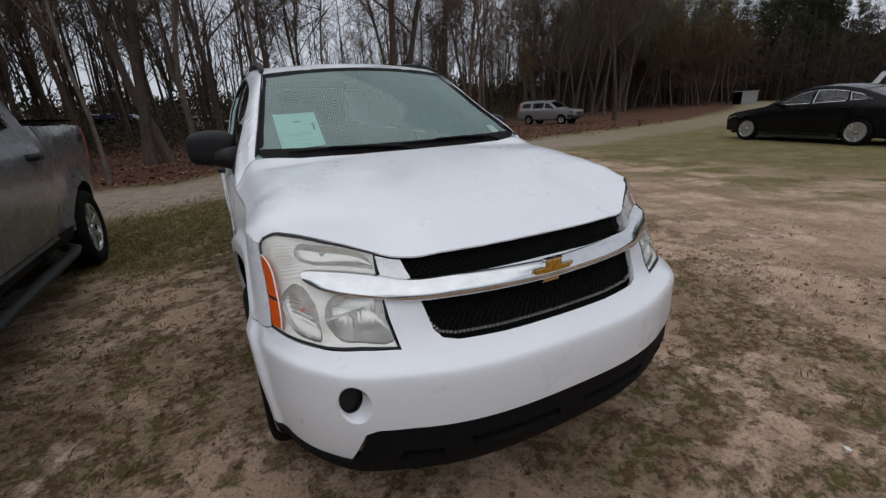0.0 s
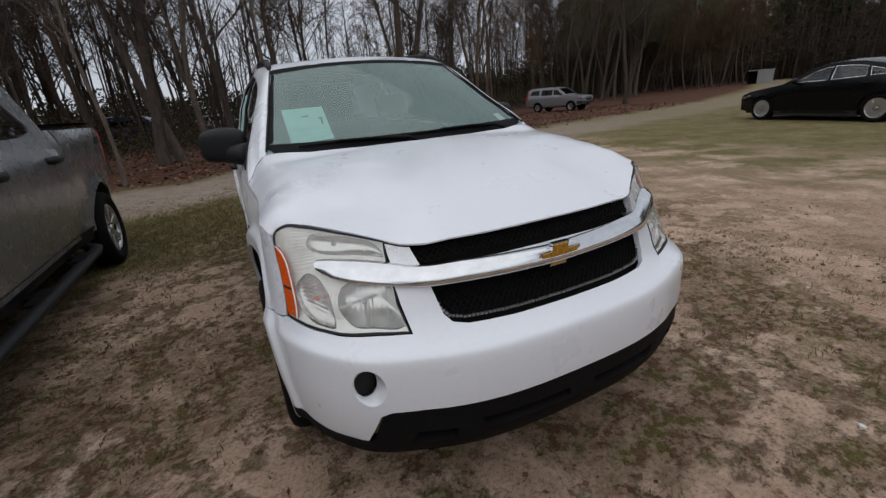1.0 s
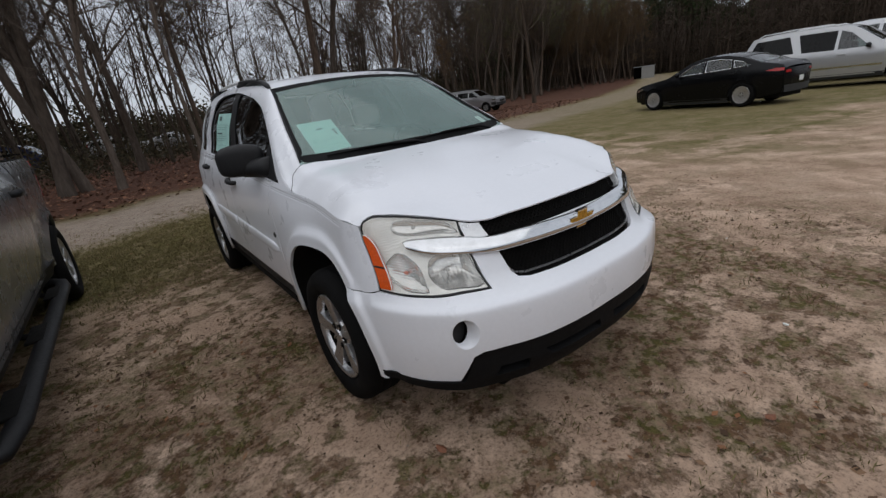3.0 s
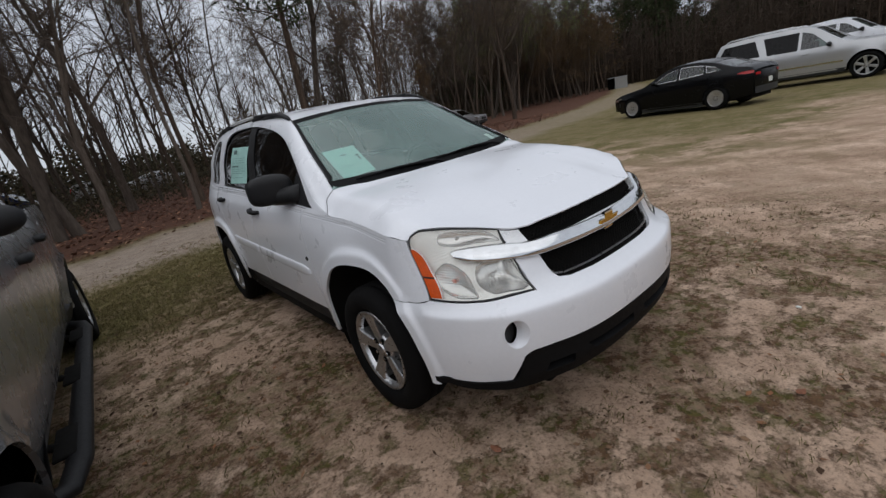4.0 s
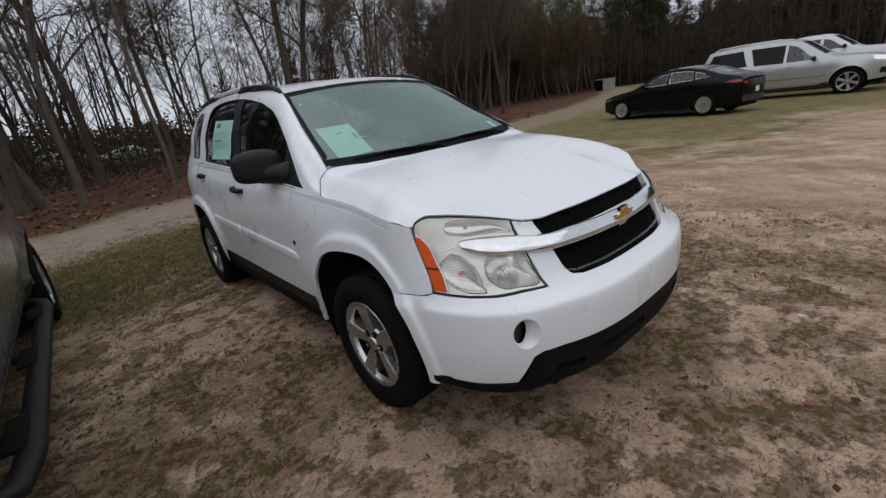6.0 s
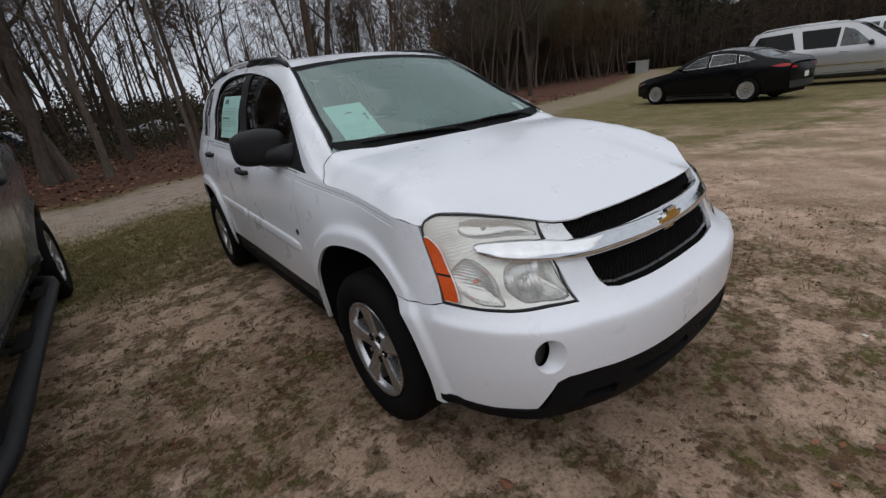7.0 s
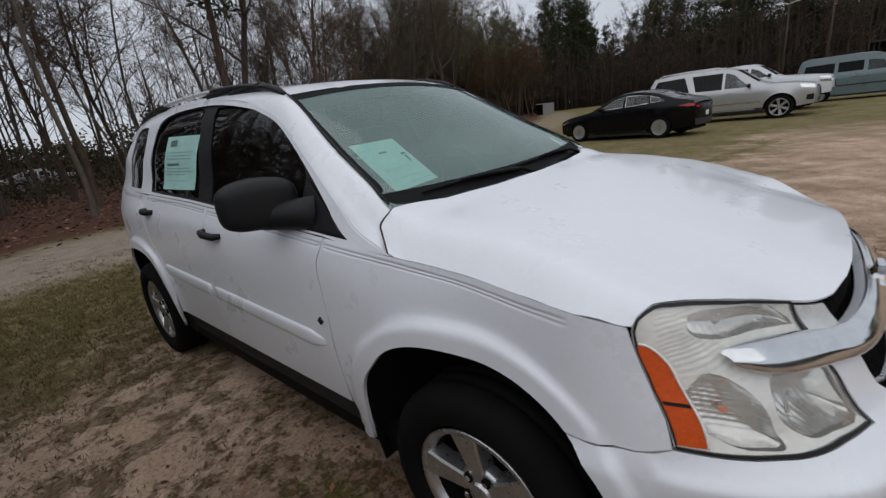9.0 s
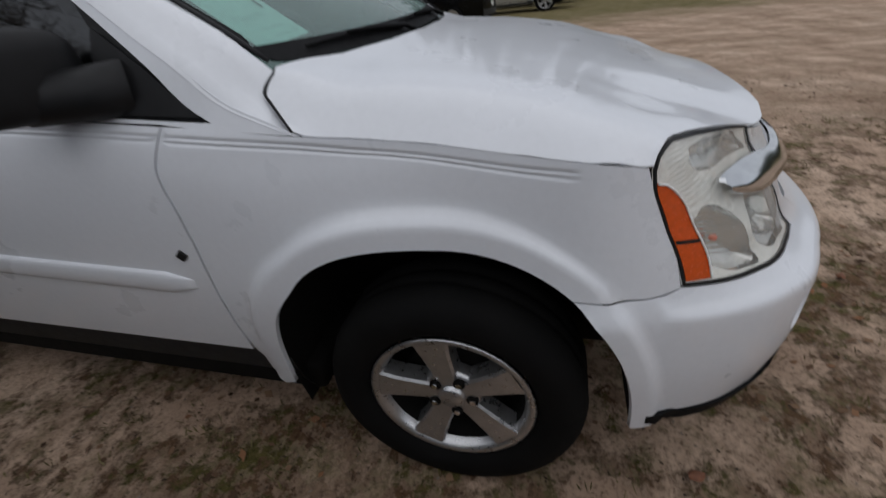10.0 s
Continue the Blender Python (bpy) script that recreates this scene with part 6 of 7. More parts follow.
PICKUP = dict(y0=-0.95, y1=4.72, w=1.0, sill=0.46, wb=3.68, R=0.39, rim=0.25, spokes=6, arch=0.49, tumble=0.34, flare=0.03, belt=[(-0.9, 1.16), (0.6, 1.27), (2.9, 1.30), (2.95, 1.45), (4.72, 1.45)],
              top=[(-0.95, 1.02), (-0.88, 1.14), (-0.3, 1.22), (0.6, 1.30), (0.75, 1.35), (1.35, 1.80), (1.6, 1.90), (2.1, 1.93), (2.6, 1.91), (2.82, 1.84), (2.90, 1.42), (2.99, 1.415), (4.2, 1.415), (4.68, 1.40), (4.72, 1.2)],
              windows=[[(1.02, 1.36), (1.46, 1.70), (1.68, 1.77), (1.68, 1.37)], [(1.78, 1.37), (1.78, 1.78), (2.45, 1.78), (2.68, 1.42), (2.4, 1.38)]],
              cuts=[0.72, 1.73, 2.93], cut_names=["front_fender", "front_door", "rear_door", "bed_side"], trim=False, mirror=(1.02, 1.36), mirror_mat=BLACK_PLASTIC, handles=[(1.58, 1.17), (2.62, 1.19)], handle_mat=BLACK_PLASTIC,
              screens=[(0.80, 1.40), (2.83, 2.89)], cabin=(0.7, 2.8), seats=(1.5, 2.4), bed=(2.99, 4.66), step_bar=(0.22, 3.1), sill_mat=BLACK_PLASTIC,
              lamps=[("headlamp", [(-0.92, 0.92), (-0.58, 0.96), (-0.56, 1.15), (-0.86, 1.12)], REFLECTOR), ("tail_lamp", [(4.50, 1.0), (4.70, 0.98), (4.68, 1.38), (4.56, 1.38)], TAIL_RED), ("fuel_door", [(3.12, 1.12), (3.30, 1.12), (3.30, 1.29), (3.12, 1.29)], SILVER)],
              front=[("grille", 0.18, 0.82, 0.4, 0.92, BLACK_PLASTIC), ("grille_bar", 0.18, 0.82, 0.87, 0.92, CHROME), ("grille_bar", 0.2, 0.8, 0.62, 0.70, CHROME), ("bumper", 0.02, 0.98, 0.0, 0.3, CHROME)], back=[("rear_bumper", 0.02, 0.98, 0.0, 0.2, CHROME), ("number_plate", 0.42, 0.58, 0.05, 0.18, PALE_PAPER)])
VAN = dict(y0=-0.9, y1=3.82, w=0.95, sill=0.32, wb=2.90, R=0.34, rim=0.21, spokes=8, arch=0.40, tumble=0.16, clear_front=True, belt=[(-0.9, 1.03), (0.3, 1.22), (3.82, 1.25)],
           top=[(-0.9, 0.85), (-0.82, 1.02), (-0.3, 1.16), (0.12, 1.27), (0.75, 1.80), (1.1, 1.95), (1.6, 2.0), (3.4, 2.0), (3.68, 1.94), (3.79, 1.55), (3.82, 1.1)],
           windows=[[(0.52, 1.27), (0.95, 1.64), (1.38, 1.71), (1.38, 1.27)], [(1.52, 1.30), (1.52, 1.72), (2.36, 1.72), (2.36, 1.30)], [(2.48, 1.30), (2.48, 1.72), (3.50, 1.71), (3.58, 1.32)]],
           mirror=(0.55, 1.25), mirror_mat=BLACK_PLASTIC, handles=[(1.35, 1.08), (1.72, 1.08)], screens=[(0.2, 0.85)], cabin=(0.4, 3.5), seats=(1.2, 2.1, 2.9),
           lamps=[("headlamp", [(-0.88, 0.85), (-0.5, 0.92), (-0.45, 1.08), (-0.80, 1.0)], REFLECTOR), ("side_strip", [(0.5, 0.70), (2.4, 0.70), (2.4, 0.76), (0.5, 0.76)], GREY_PLASTIC), ("tail_lamp", [(3.66, 1.0), (3.80, 1.0), (3.77, 1.48), (3.69, 1.48)], TAIL_RED)],
           front=[("grille", 0.25, 0.75, 0.45, 0.9, BLACK_PLASTIC)], back=[])
SMALL_SUV = dict(y0=-0.85, y1=3.66, w=0.875, sill=0.36, wb=2.62, R=0.34, rim=0.2, spokes=5, arch=0.39, tumble=0.3, flare=0.02, belt=[(-0.85, 0.98), (0.3, 1.06), (3.66, 1.10)],
                 top=[(-0.85, 0.84), (-0.78, 0.95), (0.15, 1.05), (0.35, 1.10), (0.95, 1.52), (1.2, 1.61), (1.8, 1.65), (3.2, 1.63), (3.45, 1.55), (3.60, 1.15), (3.66, 0.9)],
                 windows=[[(0.68, 1.14), (1.05, 1.45), (1.36, 1.50), (1.36, 1.14)], [(1.44, 1.14), (1.44, 1.51), (2.3, 1.51), (2.35, 1.15)], [(2.50, 1.16), (2.50, 1.51), (3.15, 1.49), (3.3, 1.2)]],
                 mirror=(0.7, 1.12), mirror_mat=BLACK_PLASTIC, handles=[(1.28, 1.0), (2.2, 1.0)], screens=[(0.4, 1.0), (3.46, 3.58)], cabin=(0.4, 3.3), seats=(1.2, 2.2), roof_bars=(1.3, 3.1),
                 lamps=[("headlamp", [(-0.83, 0.78), (-0.55, 0.80), (-0.55, 0.93), (-0.78, 0.92)], REFLECTOR), ("cladding", [(-0.82, 0.46), (-0.45, 0.46), (-0.45, 0.66), (-0.82, 0.66)], GREY_PLASTIC), ("tail_lamp", [(3.45, 0.9), (3.64, 0.9), (3.50, 1.4), (3.40, 1.4)], TAIL_RED)],
                 front=[("grille", 0.25, 0.75, 0.55, 0.9, BLACK_PLASTIC), ("bumper", 0.0, 1.0, 0.0, 0.45, GREY_PLASTIC)], back=[])

LONG = 0.37
LONG_PICKUP = dict(PICKUP, wb=PICKUP["wb"] + LONG, y1=PICKUP["y1"] + LONG)
for key in ("belt", "top"):
    LONG_PICKUP[key] = [(y + (LONG if y > 0 else 0), z) for y, z in PICKUP[key]]
LONG_PICKUP["windows"] = [[(y + LONG, z) for y, z in h] for h in PICKUP["windows"]]
LONG_PICKUP["handle_r"], LONG_PICKUP["flare"] = 0.032, 0.045
LONG_PICKUP["handles"] = [(y + LONG, z) for y, z in PICKUP["handles"]]
LONG_PICKUP["lamps"] = [(n, [(y + (LONG if y > 0 else 0), z) for y, z in h], mt) for n, h, mt in PICKUP["lamps"] + [("decal", [(4.10, 1.25), (4.40, 1.25), (4.40, 1.32), (4.10, 1.32)], BLACK_PLASTIC)]]
for key in ("cuts", "screens", "cabin", "seats", "bed", "step_bar", "mirror"):
    LONG_PICKUP[key] = [(tuple(v + LONG for v in q) if isinstance(q, tuple) else q + LONG) for q in PICKUP[key]] if key != "mirror" else (PICKUP[key][0] + LONG, PICKUP[key][1])

# silver pickup beside the SUV
vehicle("pickup_truck", pose(-3.18, -0.37, -0.05), LONG_PICKUP, SILVER, "silver crew cab pickup truck with black step bars", "truck", step=0.07)
# the far row: black sedan with its tail to the open lot, then trucks and a van
vehicle("sedan", pose(14.56, 5.78, ground_z(14.5, 4.5), 0, 0, 170), SEDAN, BLACK_PAINT, "black four-door sedan with chrome window trim on grass", "car")
vehicle("large_suv", pose(18.85, 0.42, ground_z(18.8, 1.5) - 0.02, 0, 0, -1.5), BIG_SUV, BRIGHT_SILVER, "silver full-size SUV with dark rear windows on grass", "car", glass=PRIVACY)
vehicle("white_pickup", pose(22.3, 0.0, ground_z(22.3, 0) + 0.06, 0, 0, -2), PICKUP, WHITE, "white crew cab pickup truck parked behind the silver SUV", "truck")
vehicle("van", pose(26.6, -3.5, ground_z(26.6, -2) - 0.08, 0, 0, -3), VAN, TEAL_PAINT, "grey-green passenger van with dark windows", "van", glass=PRIVACY)
vehicle("small_suv", pose(21.5, 22.1, ground_z(21.2, 22.8), 0, 0, 20), SMALL_SUV, MID_SILVER, "small silver SUV with grey bumpers beside the wood", "car", glass=PRIVACY)
# cars before the long building and others at the far end of the lot
for nm, spec, x, y, turn, mt, lab in (("parked_car", SEDAN, 55.5, -5.6, 95, GREY_PAINT, "dark grey sedan before the beige building"), ("parked_suv", SMALL_SUV, 55, -9.2, 80, WHITE, "white SUV before the beige building"), ("parked_car", SEDAN, 54.5, -12.2, 82, WHITE, "white sedan before the beige building"), ("parked_car", SEDAN, 54.5, -15.0, 86, WHITE, "white sedan before the beige building"),
                                     ("parked_suv", SMALL_SUV, 54.9, -10.7, 84, WHITE, "white SUV before the beige building"), ("parked_car", SEDAN, 54.7, -17.2, 84, GREY_PAINT, "dark grey sedan before the beige building"), ("parked_van", VAN, 53, -19.5, 40, WHITE, "white van before the beige building"), ("parked_suv", BIG_SUV, 51, -26, 30, WHITE, "white large SUV before the beige building"), ("blue_pickup", PICKUP, 20.9, -12.1, 4, BLUE_PAINT, "dark blue pickup truck on the open lot"), ("red_suv", BIG_SUV, 27.0, -11.5, 180, RED_PAINT, "red SUV on the open lot"),
                                     ("far_car", SEDAN, 4.6, 41.5, 70, MID_SILVER, "grey sedan parked beyond the trees"), ("far_suv", SMALL_SUV, 0.5, 42.5, 75, BRIGHT_SILVER, "pale SUV parked beyond the trees"), ("far_van", VAN, -5.0, 36.5, 80, BLUE_PAINT, "dark blue van parked beyond the trees")):
    vehicle(nm, pose(x, y, ground_z(x, y), 0, 0, turn), spec, mt, lab, "car", step=0.2)
# ---- trees ----
def bark(name, a, b):
    m, t, p = nodes_of(name)
    co = coords(t)
    mp = t.nodes.new("ShaderNodeMapping")
    mp.inputs["Scale"].default_value = (1.0, 1.0, 0.22)
    t.links.new(co, mp.inputs["Vector"])
    c, n = noise_ramp(t, 14.0, [(0.3, a), (0.7, b)], 8, 0.7, vec=mp.outputs["Vector"])
    ri = t.nodes.new("ShaderNodeObjectInfo")
    vary = t.nodes.new("ShaderNodeMapRange")
    vary.inputs["To Min"].default_value, vary.inputs["To Max"].default_value = 0.65, 1.2
    t.links.new(ri.outputs["Random"], vary.inputs["Value"])
    t.links.new(mix_rgb(t, 1.0, c, vary.outputs["Result"], "MULTIPLY"), p.inputs["Base Color"])
    p.inputs["Roughness"].default_value, p.inputs["Specular IOR Level"].default_value = 0.9, 0.2
    bumped(t, p, n.outputs["Fac"], 0.6, 0.03)
    return m


def leafy(name, stops):
    """Leaves whose colour differs from leaf to leaf."""
    m, t, p = nodes_of(name)
    g = t.nodes.new("ShaderNodeNewGeometry")
    r = t.nodes.new("ShaderNodeValToRGB")
    while len(r.color_ramp.elements) < len(stops):
        r.color_ramp.elements.new(0.5)
    for e, (q, c) in zip(r.color_ramp.elements, stops):
        e.position, e.color = q, (*c, 1)
    t.links.new(g.outputs["Random Per Island"], r.inputs["Fac"])
    t.links.new(r.outputs["Color"], p.inputs["Base Color"])
    p.inputs["Roughness"].default_value, p.inputs["Specular IOR Level"].default_value = 0.8, 0.2
    return m


BARK_GREY = bark("grey_bark", (0.058, 0.045, 0.036), (0.150, 0.120, 0.098))
BARK_BROWN = bark("brown_bark", (0.05, 0.036, 0.027), (0.135, 0.097, 0.072))
BUDS = leafy("spring_buds", [(0.0, (0.18, 0.115, 0.065)), (0.4, (0.24, 0.17, 0.09)), (0.75, (0.22, 0.19, 0.08)), (1.0, (0.30, 0.17, 0.105))])
FRESH = leafy("fresh_leaves", [(0.0, (0.12, 0.16, 0.03)), (1.0, (0.22, 0.27, 0.06))])
NEEDLES = leafy("pine_needles", [(0.0, (0.018, 0.028, 0.012)), (0.6, (0.035, 0.05, 0.018)), (1.0, (0.06, 0.065, 0.025))])
RUST = leafy("rusty_leaves", [(0.0, (0.09, 0.055, 0.028)), (0.6, (0.15, 0.09, 0.045)), (1.0, (0.17, 0.12, 0.055))])
BRUSHWOOD = leafy("brown_brushwood", [(0.0, (0.020, 0.015, 0.010)), (0.6, (0.036, 0.026, 0.017)), (1.0, (0.06, 0.042, 0.027))])
SCRUB = leafy("scrub_leaves", [(0.0, (0.026, 0.024, 0.014)), (0.6, (0.055, 0.048, 0.026)), (1.0, (0.10, 0.072, 0.042))])


class Shape:
    """Gathers tubes and leaf cards quickly."""

    def __init__(self):
        self.v, self.f = [], []

    def tube(self, pts, radii, sides):
        n0 = len(self.v)
        for i, p in enumerate(pts):
            d = (pts[min(i + 1, len(pts) - 1)] - pts[max(i - 1, 0)]).normalized()
            a = d.cross(Vector((0, 0, 1)) if abs(d.z) < 0.9 else Vector((1, 0, 0))).normalized()
            b = a.cross(d)
            for k in range(sides):
                c, s = math.cos(2 * math.pi * k / sides) * radii[i], math.sin(2 * math.pi * k / sides) * radii[i]
                self.v.append(p + a * c + b * s)
        for i in range(len(pts) - 1):
            for k in range(sides):
                self.f.append((n0 + i * sides + k, n0 + (i + 1) * sides + k, n0 + (i + 1) * sides + (k + 1) % sides, n0 + i * sides + (k + 1) % sides))

    def leaf(self, p, d, n, length, width):
        n0, s = len(self.v), d.cross(n).normalized() * width
        self.v += [p, p + d * length * 0.5 + s, p + d * length, p + d * length * 0.5 - s]
        self.f.append((n0, n0 + 1, n0 + 2, n0 + 3))

    def mesh(self, name, mat):
        me = bpy.data.meshes.new(name)
        me.from_pydata([tuple(v) for v in self.v], [], self.f)
        me.materials.append(mat)
        me.polygons.foreach_set("use_smooth", [True] * len(me.polygons))
        return me


def rand_dir(rng):
    while True:
        v = Vector((rng.uniform(-1, 1), rng.uniform(-1, 1), rng.uniform(-1, 1)))
        if 0.1 < v.length < 1:
            return v.normalized()


def stem(rng, p, d, length, n, wander, lift=0.0):
    pts = [p.copy()]
    for i in range(n):
        d = (d + rand_dir(rng) * wander + Vector((0, 0, lift))).normalized()
        p = p + d * length / n
        pts.append(p.copy())
    return pts


def bare_tree(seed, h, r, bark_mat, leaf_mat, leaves, forks=1, limbs=17):
    """A leafless tree: crooked trunk, forks and limbs in one mesh, buds or young leaves as the crown."""
    rng = random.Random(seed)
    wood, crown = Shape(), Shape()
    lean = Vector((rng.uniform(-0.13, 0.13), rng.uniform(-0.13, 0.13), 1))
    tr = stem(rng, Vector((0, 0, -0.1)), lean, h, 14, 0.11, 0.05)
    rad = [r * (1.35 if i == 0 else 1) * (1 - 0.88 * (i / 14) ** 0.9) for i in range(15)]
    wood.tube(tr, rad, 7)
    leaders = [(tr, rad, 0.24)]
    for _ in range(forks):
        i = rng.randrange(3, 8)
        az = rng.uniform(0, 2 * math.pi)
        d = ((tr[i + 1] - tr[i]).normalized() + Vector((math.cos(az), math.sin(az), 0)) * rng.uniform(0.25, 0.5)).normalized()
        fk = stem(rng, tr[i], d, h * (1 - i / 14) * rng.uniform(0.75, 0.98), 14, 0.12, 0.07)
        fr = [rad[i] * 0.72 * (1 - 0.88 * (k / 14) ** 0.9) for k in range(15)]
        wood.tube(fk, fr, 6)
        leaders.append((fk, fr, 0.12))
    for line, rr, low_ in leaders:
        whole = sum((b - a).length for a, b in zip(line[:-1], line[1:]))
        for _ in range(limbs if line is tr else int(limbs * 0.75)):
            t = rng.uniform(low_, 0.97) * 14
            i = int(t)
            p = line[i].lerp(line[min(i + 1, 14)], t - i)
            az, up = rng.uniform(0, 2 * math.pi), rng.uniform(0.25, 1.3)
            d = Vector((math.cos(az), math.sin(az), up)).normalized()
            ln = (0.11 + 0.26 * (1 - t / 14)) * whole * rng.uniform(0.55, 1.15)
            rl = max(0.018, rr[i] * rng.uniform(0.28, 0.5))
            lp = stem(rng, p, d, ln, 6, 0.26, 0.08)
            wood.tube(lp, [rl * (1 - 0.8 * k / 6) for k in range(7)], 5)
            for _ in range(10):
                q = rng.uniform(0.15, 1.0) * 6
                j = min(int(q), 5)
                tp = lp[j].lerp(lp[j + 1], q - j)
                d2 = ((lp[j + 1] - lp[j]).normalized() + rand_dir(rng) * 0.95 + Vector((0, 0, 0.15))).normalized()
                l2 = ln * rng.uniform(0.2, 0.5)
                sp_ = stem(rng, tp, d2, l2, 3, 0.3, 0.06)
                wood.tube(sp_, [0.014, 0.011, 0.008, 0.005], 3)
                for _ in range(7):
                    k = rng.randrange(1, 4)
                    d3 = (d2 + rand_dir(rng) * 1.0).normalized()
                    e = sp_[k] + d3 * l2 * rng.uniform(0.25, 0.8)
                    wood.tube([sp_[k], e], [0.0075, 0.003], 3)
                    for _ in range(leaves):
                        c = sp_[k].lerp(e, rng.random()) + rand_dir(rng) * 0.06
                        crown.leaf(c, rand_dir(rng), rand_dir(rng), rng.uniform(0.03, 0.07), rng.uniform(0.010, 0.022))
    return wood.mesh("trunk", bark_mat), crown.mesh("crown", leaf_mat) if leaves else None


def pine_tree(seed, h, r, start=0.3, wide=0.2, clumps=90):
    rng = random.Random(seed)
    wood, crown = Shape(), Shape()
    tr = stem(rng, Vector((0, 0, -0.1)), Vector((0, 0, 1)), h, 10, 0.03, 0.1)
    wood.tube(tr, [r * (1 - 0.8 * i / 10) for i in range(11)], 8)
    for _ in range(clumps):
        t = rng.uniform(start, 1.0)
        i = min(int(t * 10), 9)
        p = tr[i].lerp(tr[i + 1], t * 10 - i)
        az = rng.uniform(0, 2 * math.pi)
        ln = h * wide * (1.12 - t) * rng.uniform(0.5, 1.2) + 0.5
        d = Vector((math.cos(az), math.sin(az), rng.uniform(-0.1, 0.55))).normalized()
        lp = stem(rng, p, d, ln, 3, 0.15, 0.05)
        wood.tube(lp, [0.035, 0.028, 0.018, 0.008], 4)
        for _ in range(34):
            k = rng.uniform(0.35, 1.0) * 3
            j = min(int(k), 2)
            c = lp[j].lerp(lp[j + 1], k - j) + rand_dir(rng) * rng.uniform(0.05, 0.45)
            crown.leaf(c, (rand_dir(rng) + Vector((0, 0, 0.4))).normalized(), rand_dir(rng), rng.uniform(0.22, 0.45), rng.uniform(0.025, 0.06))
    return wood.mesh("trunk", BARK_BROWN), crown.mesh("crown", NEEDLES)


def tree_kind(name, meshes, label, group):
    ob = thing(name, Matrix(), label, "tree", group)
    tr = new("trunk", meshes[0])
    tr.parent = ob
    if meshes[1]:
        cr = new("crown", meshes[1])
        cr.parent = ob
    return ob


rng = random.Random(7)
kinds = [tree_kind("bare_tree", bare_tree(10 + k, rng.uniform(13, 18), (0.10, 0.17, 0.08, 0.12, 0.15, 0.09, 0.11)[k], BARK_GREY if k % 3 else BARK_BROWN, BUDS, (1, 0, 1, 2, 0, 1, 1)[k], (1, 2, 0, 1, 2, 0, 1)[k]), "tall slender leafless tree with first brown buds", "trees of the wood") for k in range(7)]
green_kind = tree_kind("young_leaf_tree", bare_tree(31, 15, 0.13, BARK_GREY, FRESH, 5), "slender tree with fresh yellow-green leaves", "trees of the wood")
rust_kind = tree_kind("rusty_leaf_tree", bare_tree(35, 9, 0.10, BARK_BROWN, RUST, 8), "small tree with rusty brown leaves", "trees of the wood")
pine_kinds = [tree_kind("pine_tree", pine_tree(50 + k, rng.uniform(13, 17), 0.19, (0.3, 0.2, 0.4)[k], (0.2, 0.24, 0.18)[k]), "dark green pine tree with a brown trunk", "trees of the wood") for k in range(3)]
used = set()


def plant(kind, x, y, size=1.0, turn=None):
    m = Matrix.Translation((x, y, ground_z(x, y))) @ Matrix.Rotation(rng.uniform(0, 6.28) if turn is None else turn, 4, "Z") @ Matrix.Diagonal((size, size, size, 1))
    if kind not in used:
        used.add(kind)
        kind.matrix_basis = m
        return kind
    ob = copy_thing(kind, m)
    ob.scale = (size, size, size)
    return ob


# trees that stand out: the twin trunks by the road, the big pine, the leaning ones
plant(kinds[1], -3.0, 15.2, 1.1)
plant(kinds[4], -2.5, 15.9, 1.05)
plant(kinds[2], 0.7, 14.0, 0.95)
plant(kinds[0], -4.4, 14.4, 1.0)
plant(kinds[3], 1.3, 16.6, 0.9)
plant(pine_kinds[2], 7.2, 18.5, 1.05)
plant(kinds[4], 7.6, 19.4, 1.25)
for n in range(8):
    plant(kinds[n % 7], -16 + 1.2 * n + rng.uniform(-0.5, 0.5), 19 + 13 * rng.random(), rng.uniform(0.8, 1.05))
plant(green_kind, 38.0, 32.2, 1.2)
plant(green_kind, 33.0, 30.5, 1.0)
plant(rust_kind, 42.0, 28.5, 1.0)
for n in range(230):
    # rows of the wood, thicker towards the far end
    d = 12.4 + 24 * rng.random() ** 1.4
    x = rng.uniform(-26, 62)
    y = d + ROAD_K * x + rng.uniform(-0.4, 0.4)
    if abs(x - 21.2) < 3.2 and abs(y - 22.8) < 3.4 or abs(x - 55) < 5 and y < 36:
        continue
    if x > 28 and d < 14.5 or -1.5 < x < 6.5 and 39 < y < 45 or x < -1 and 34 < y < 40:
        continue
    if 6 <= x < 32 and rng.random() < 0.42:
        continue
    if -3.5 < x < 10 and rng.random() < (0.6 if d < 17 and x < 4 else 0.38) or 0.98 < (y + 1.7) / (x + 0.84) < 1.32 and x < 23:
        continue
    q = rng.random()
    if q < 0.84 or x < 15:
        plant(kinds[rng.randrange(7)], x, y, rng.uniform(0.75, 1.15) + (0.2 if x > 25 else 0) if x > 4 or d > 20 else rng.uniform(0.5, 0.75))
    elif q < 0.92:
        plant(pine_kinds[rng.randrange(3)], x, y + 6, rng.uniform(0.6, 1.0))
    else:
        plant(rust_kind, x, y, rng.uniform(0.6, 1.1))
for n in range(150):
    # the dark pines beyond the lot
    a = rng.random()
    x, y = 66 + 8 * math.sin(a * 3) + rng.uniform(0, 14), 78 - 102 * a + rng.uniform(-3, 3)
    plant(pine_kinds[rng.randrange(3)] if rng.random() < 0.6 else kinds[rng.randrange(7)], x, y, rng.uniform(0.8, 0.95) if abs(y + 1 - 0.36 * x) < 5 else rng.uniform(1.05, 1.4))
for n in range(44):
    plant(rust_kind if n % 4 else green_kind, 42 + rng.uniform(0, 22), 30 + rng.uniform(0, 14), rng.uniform(0.7, 1.25))
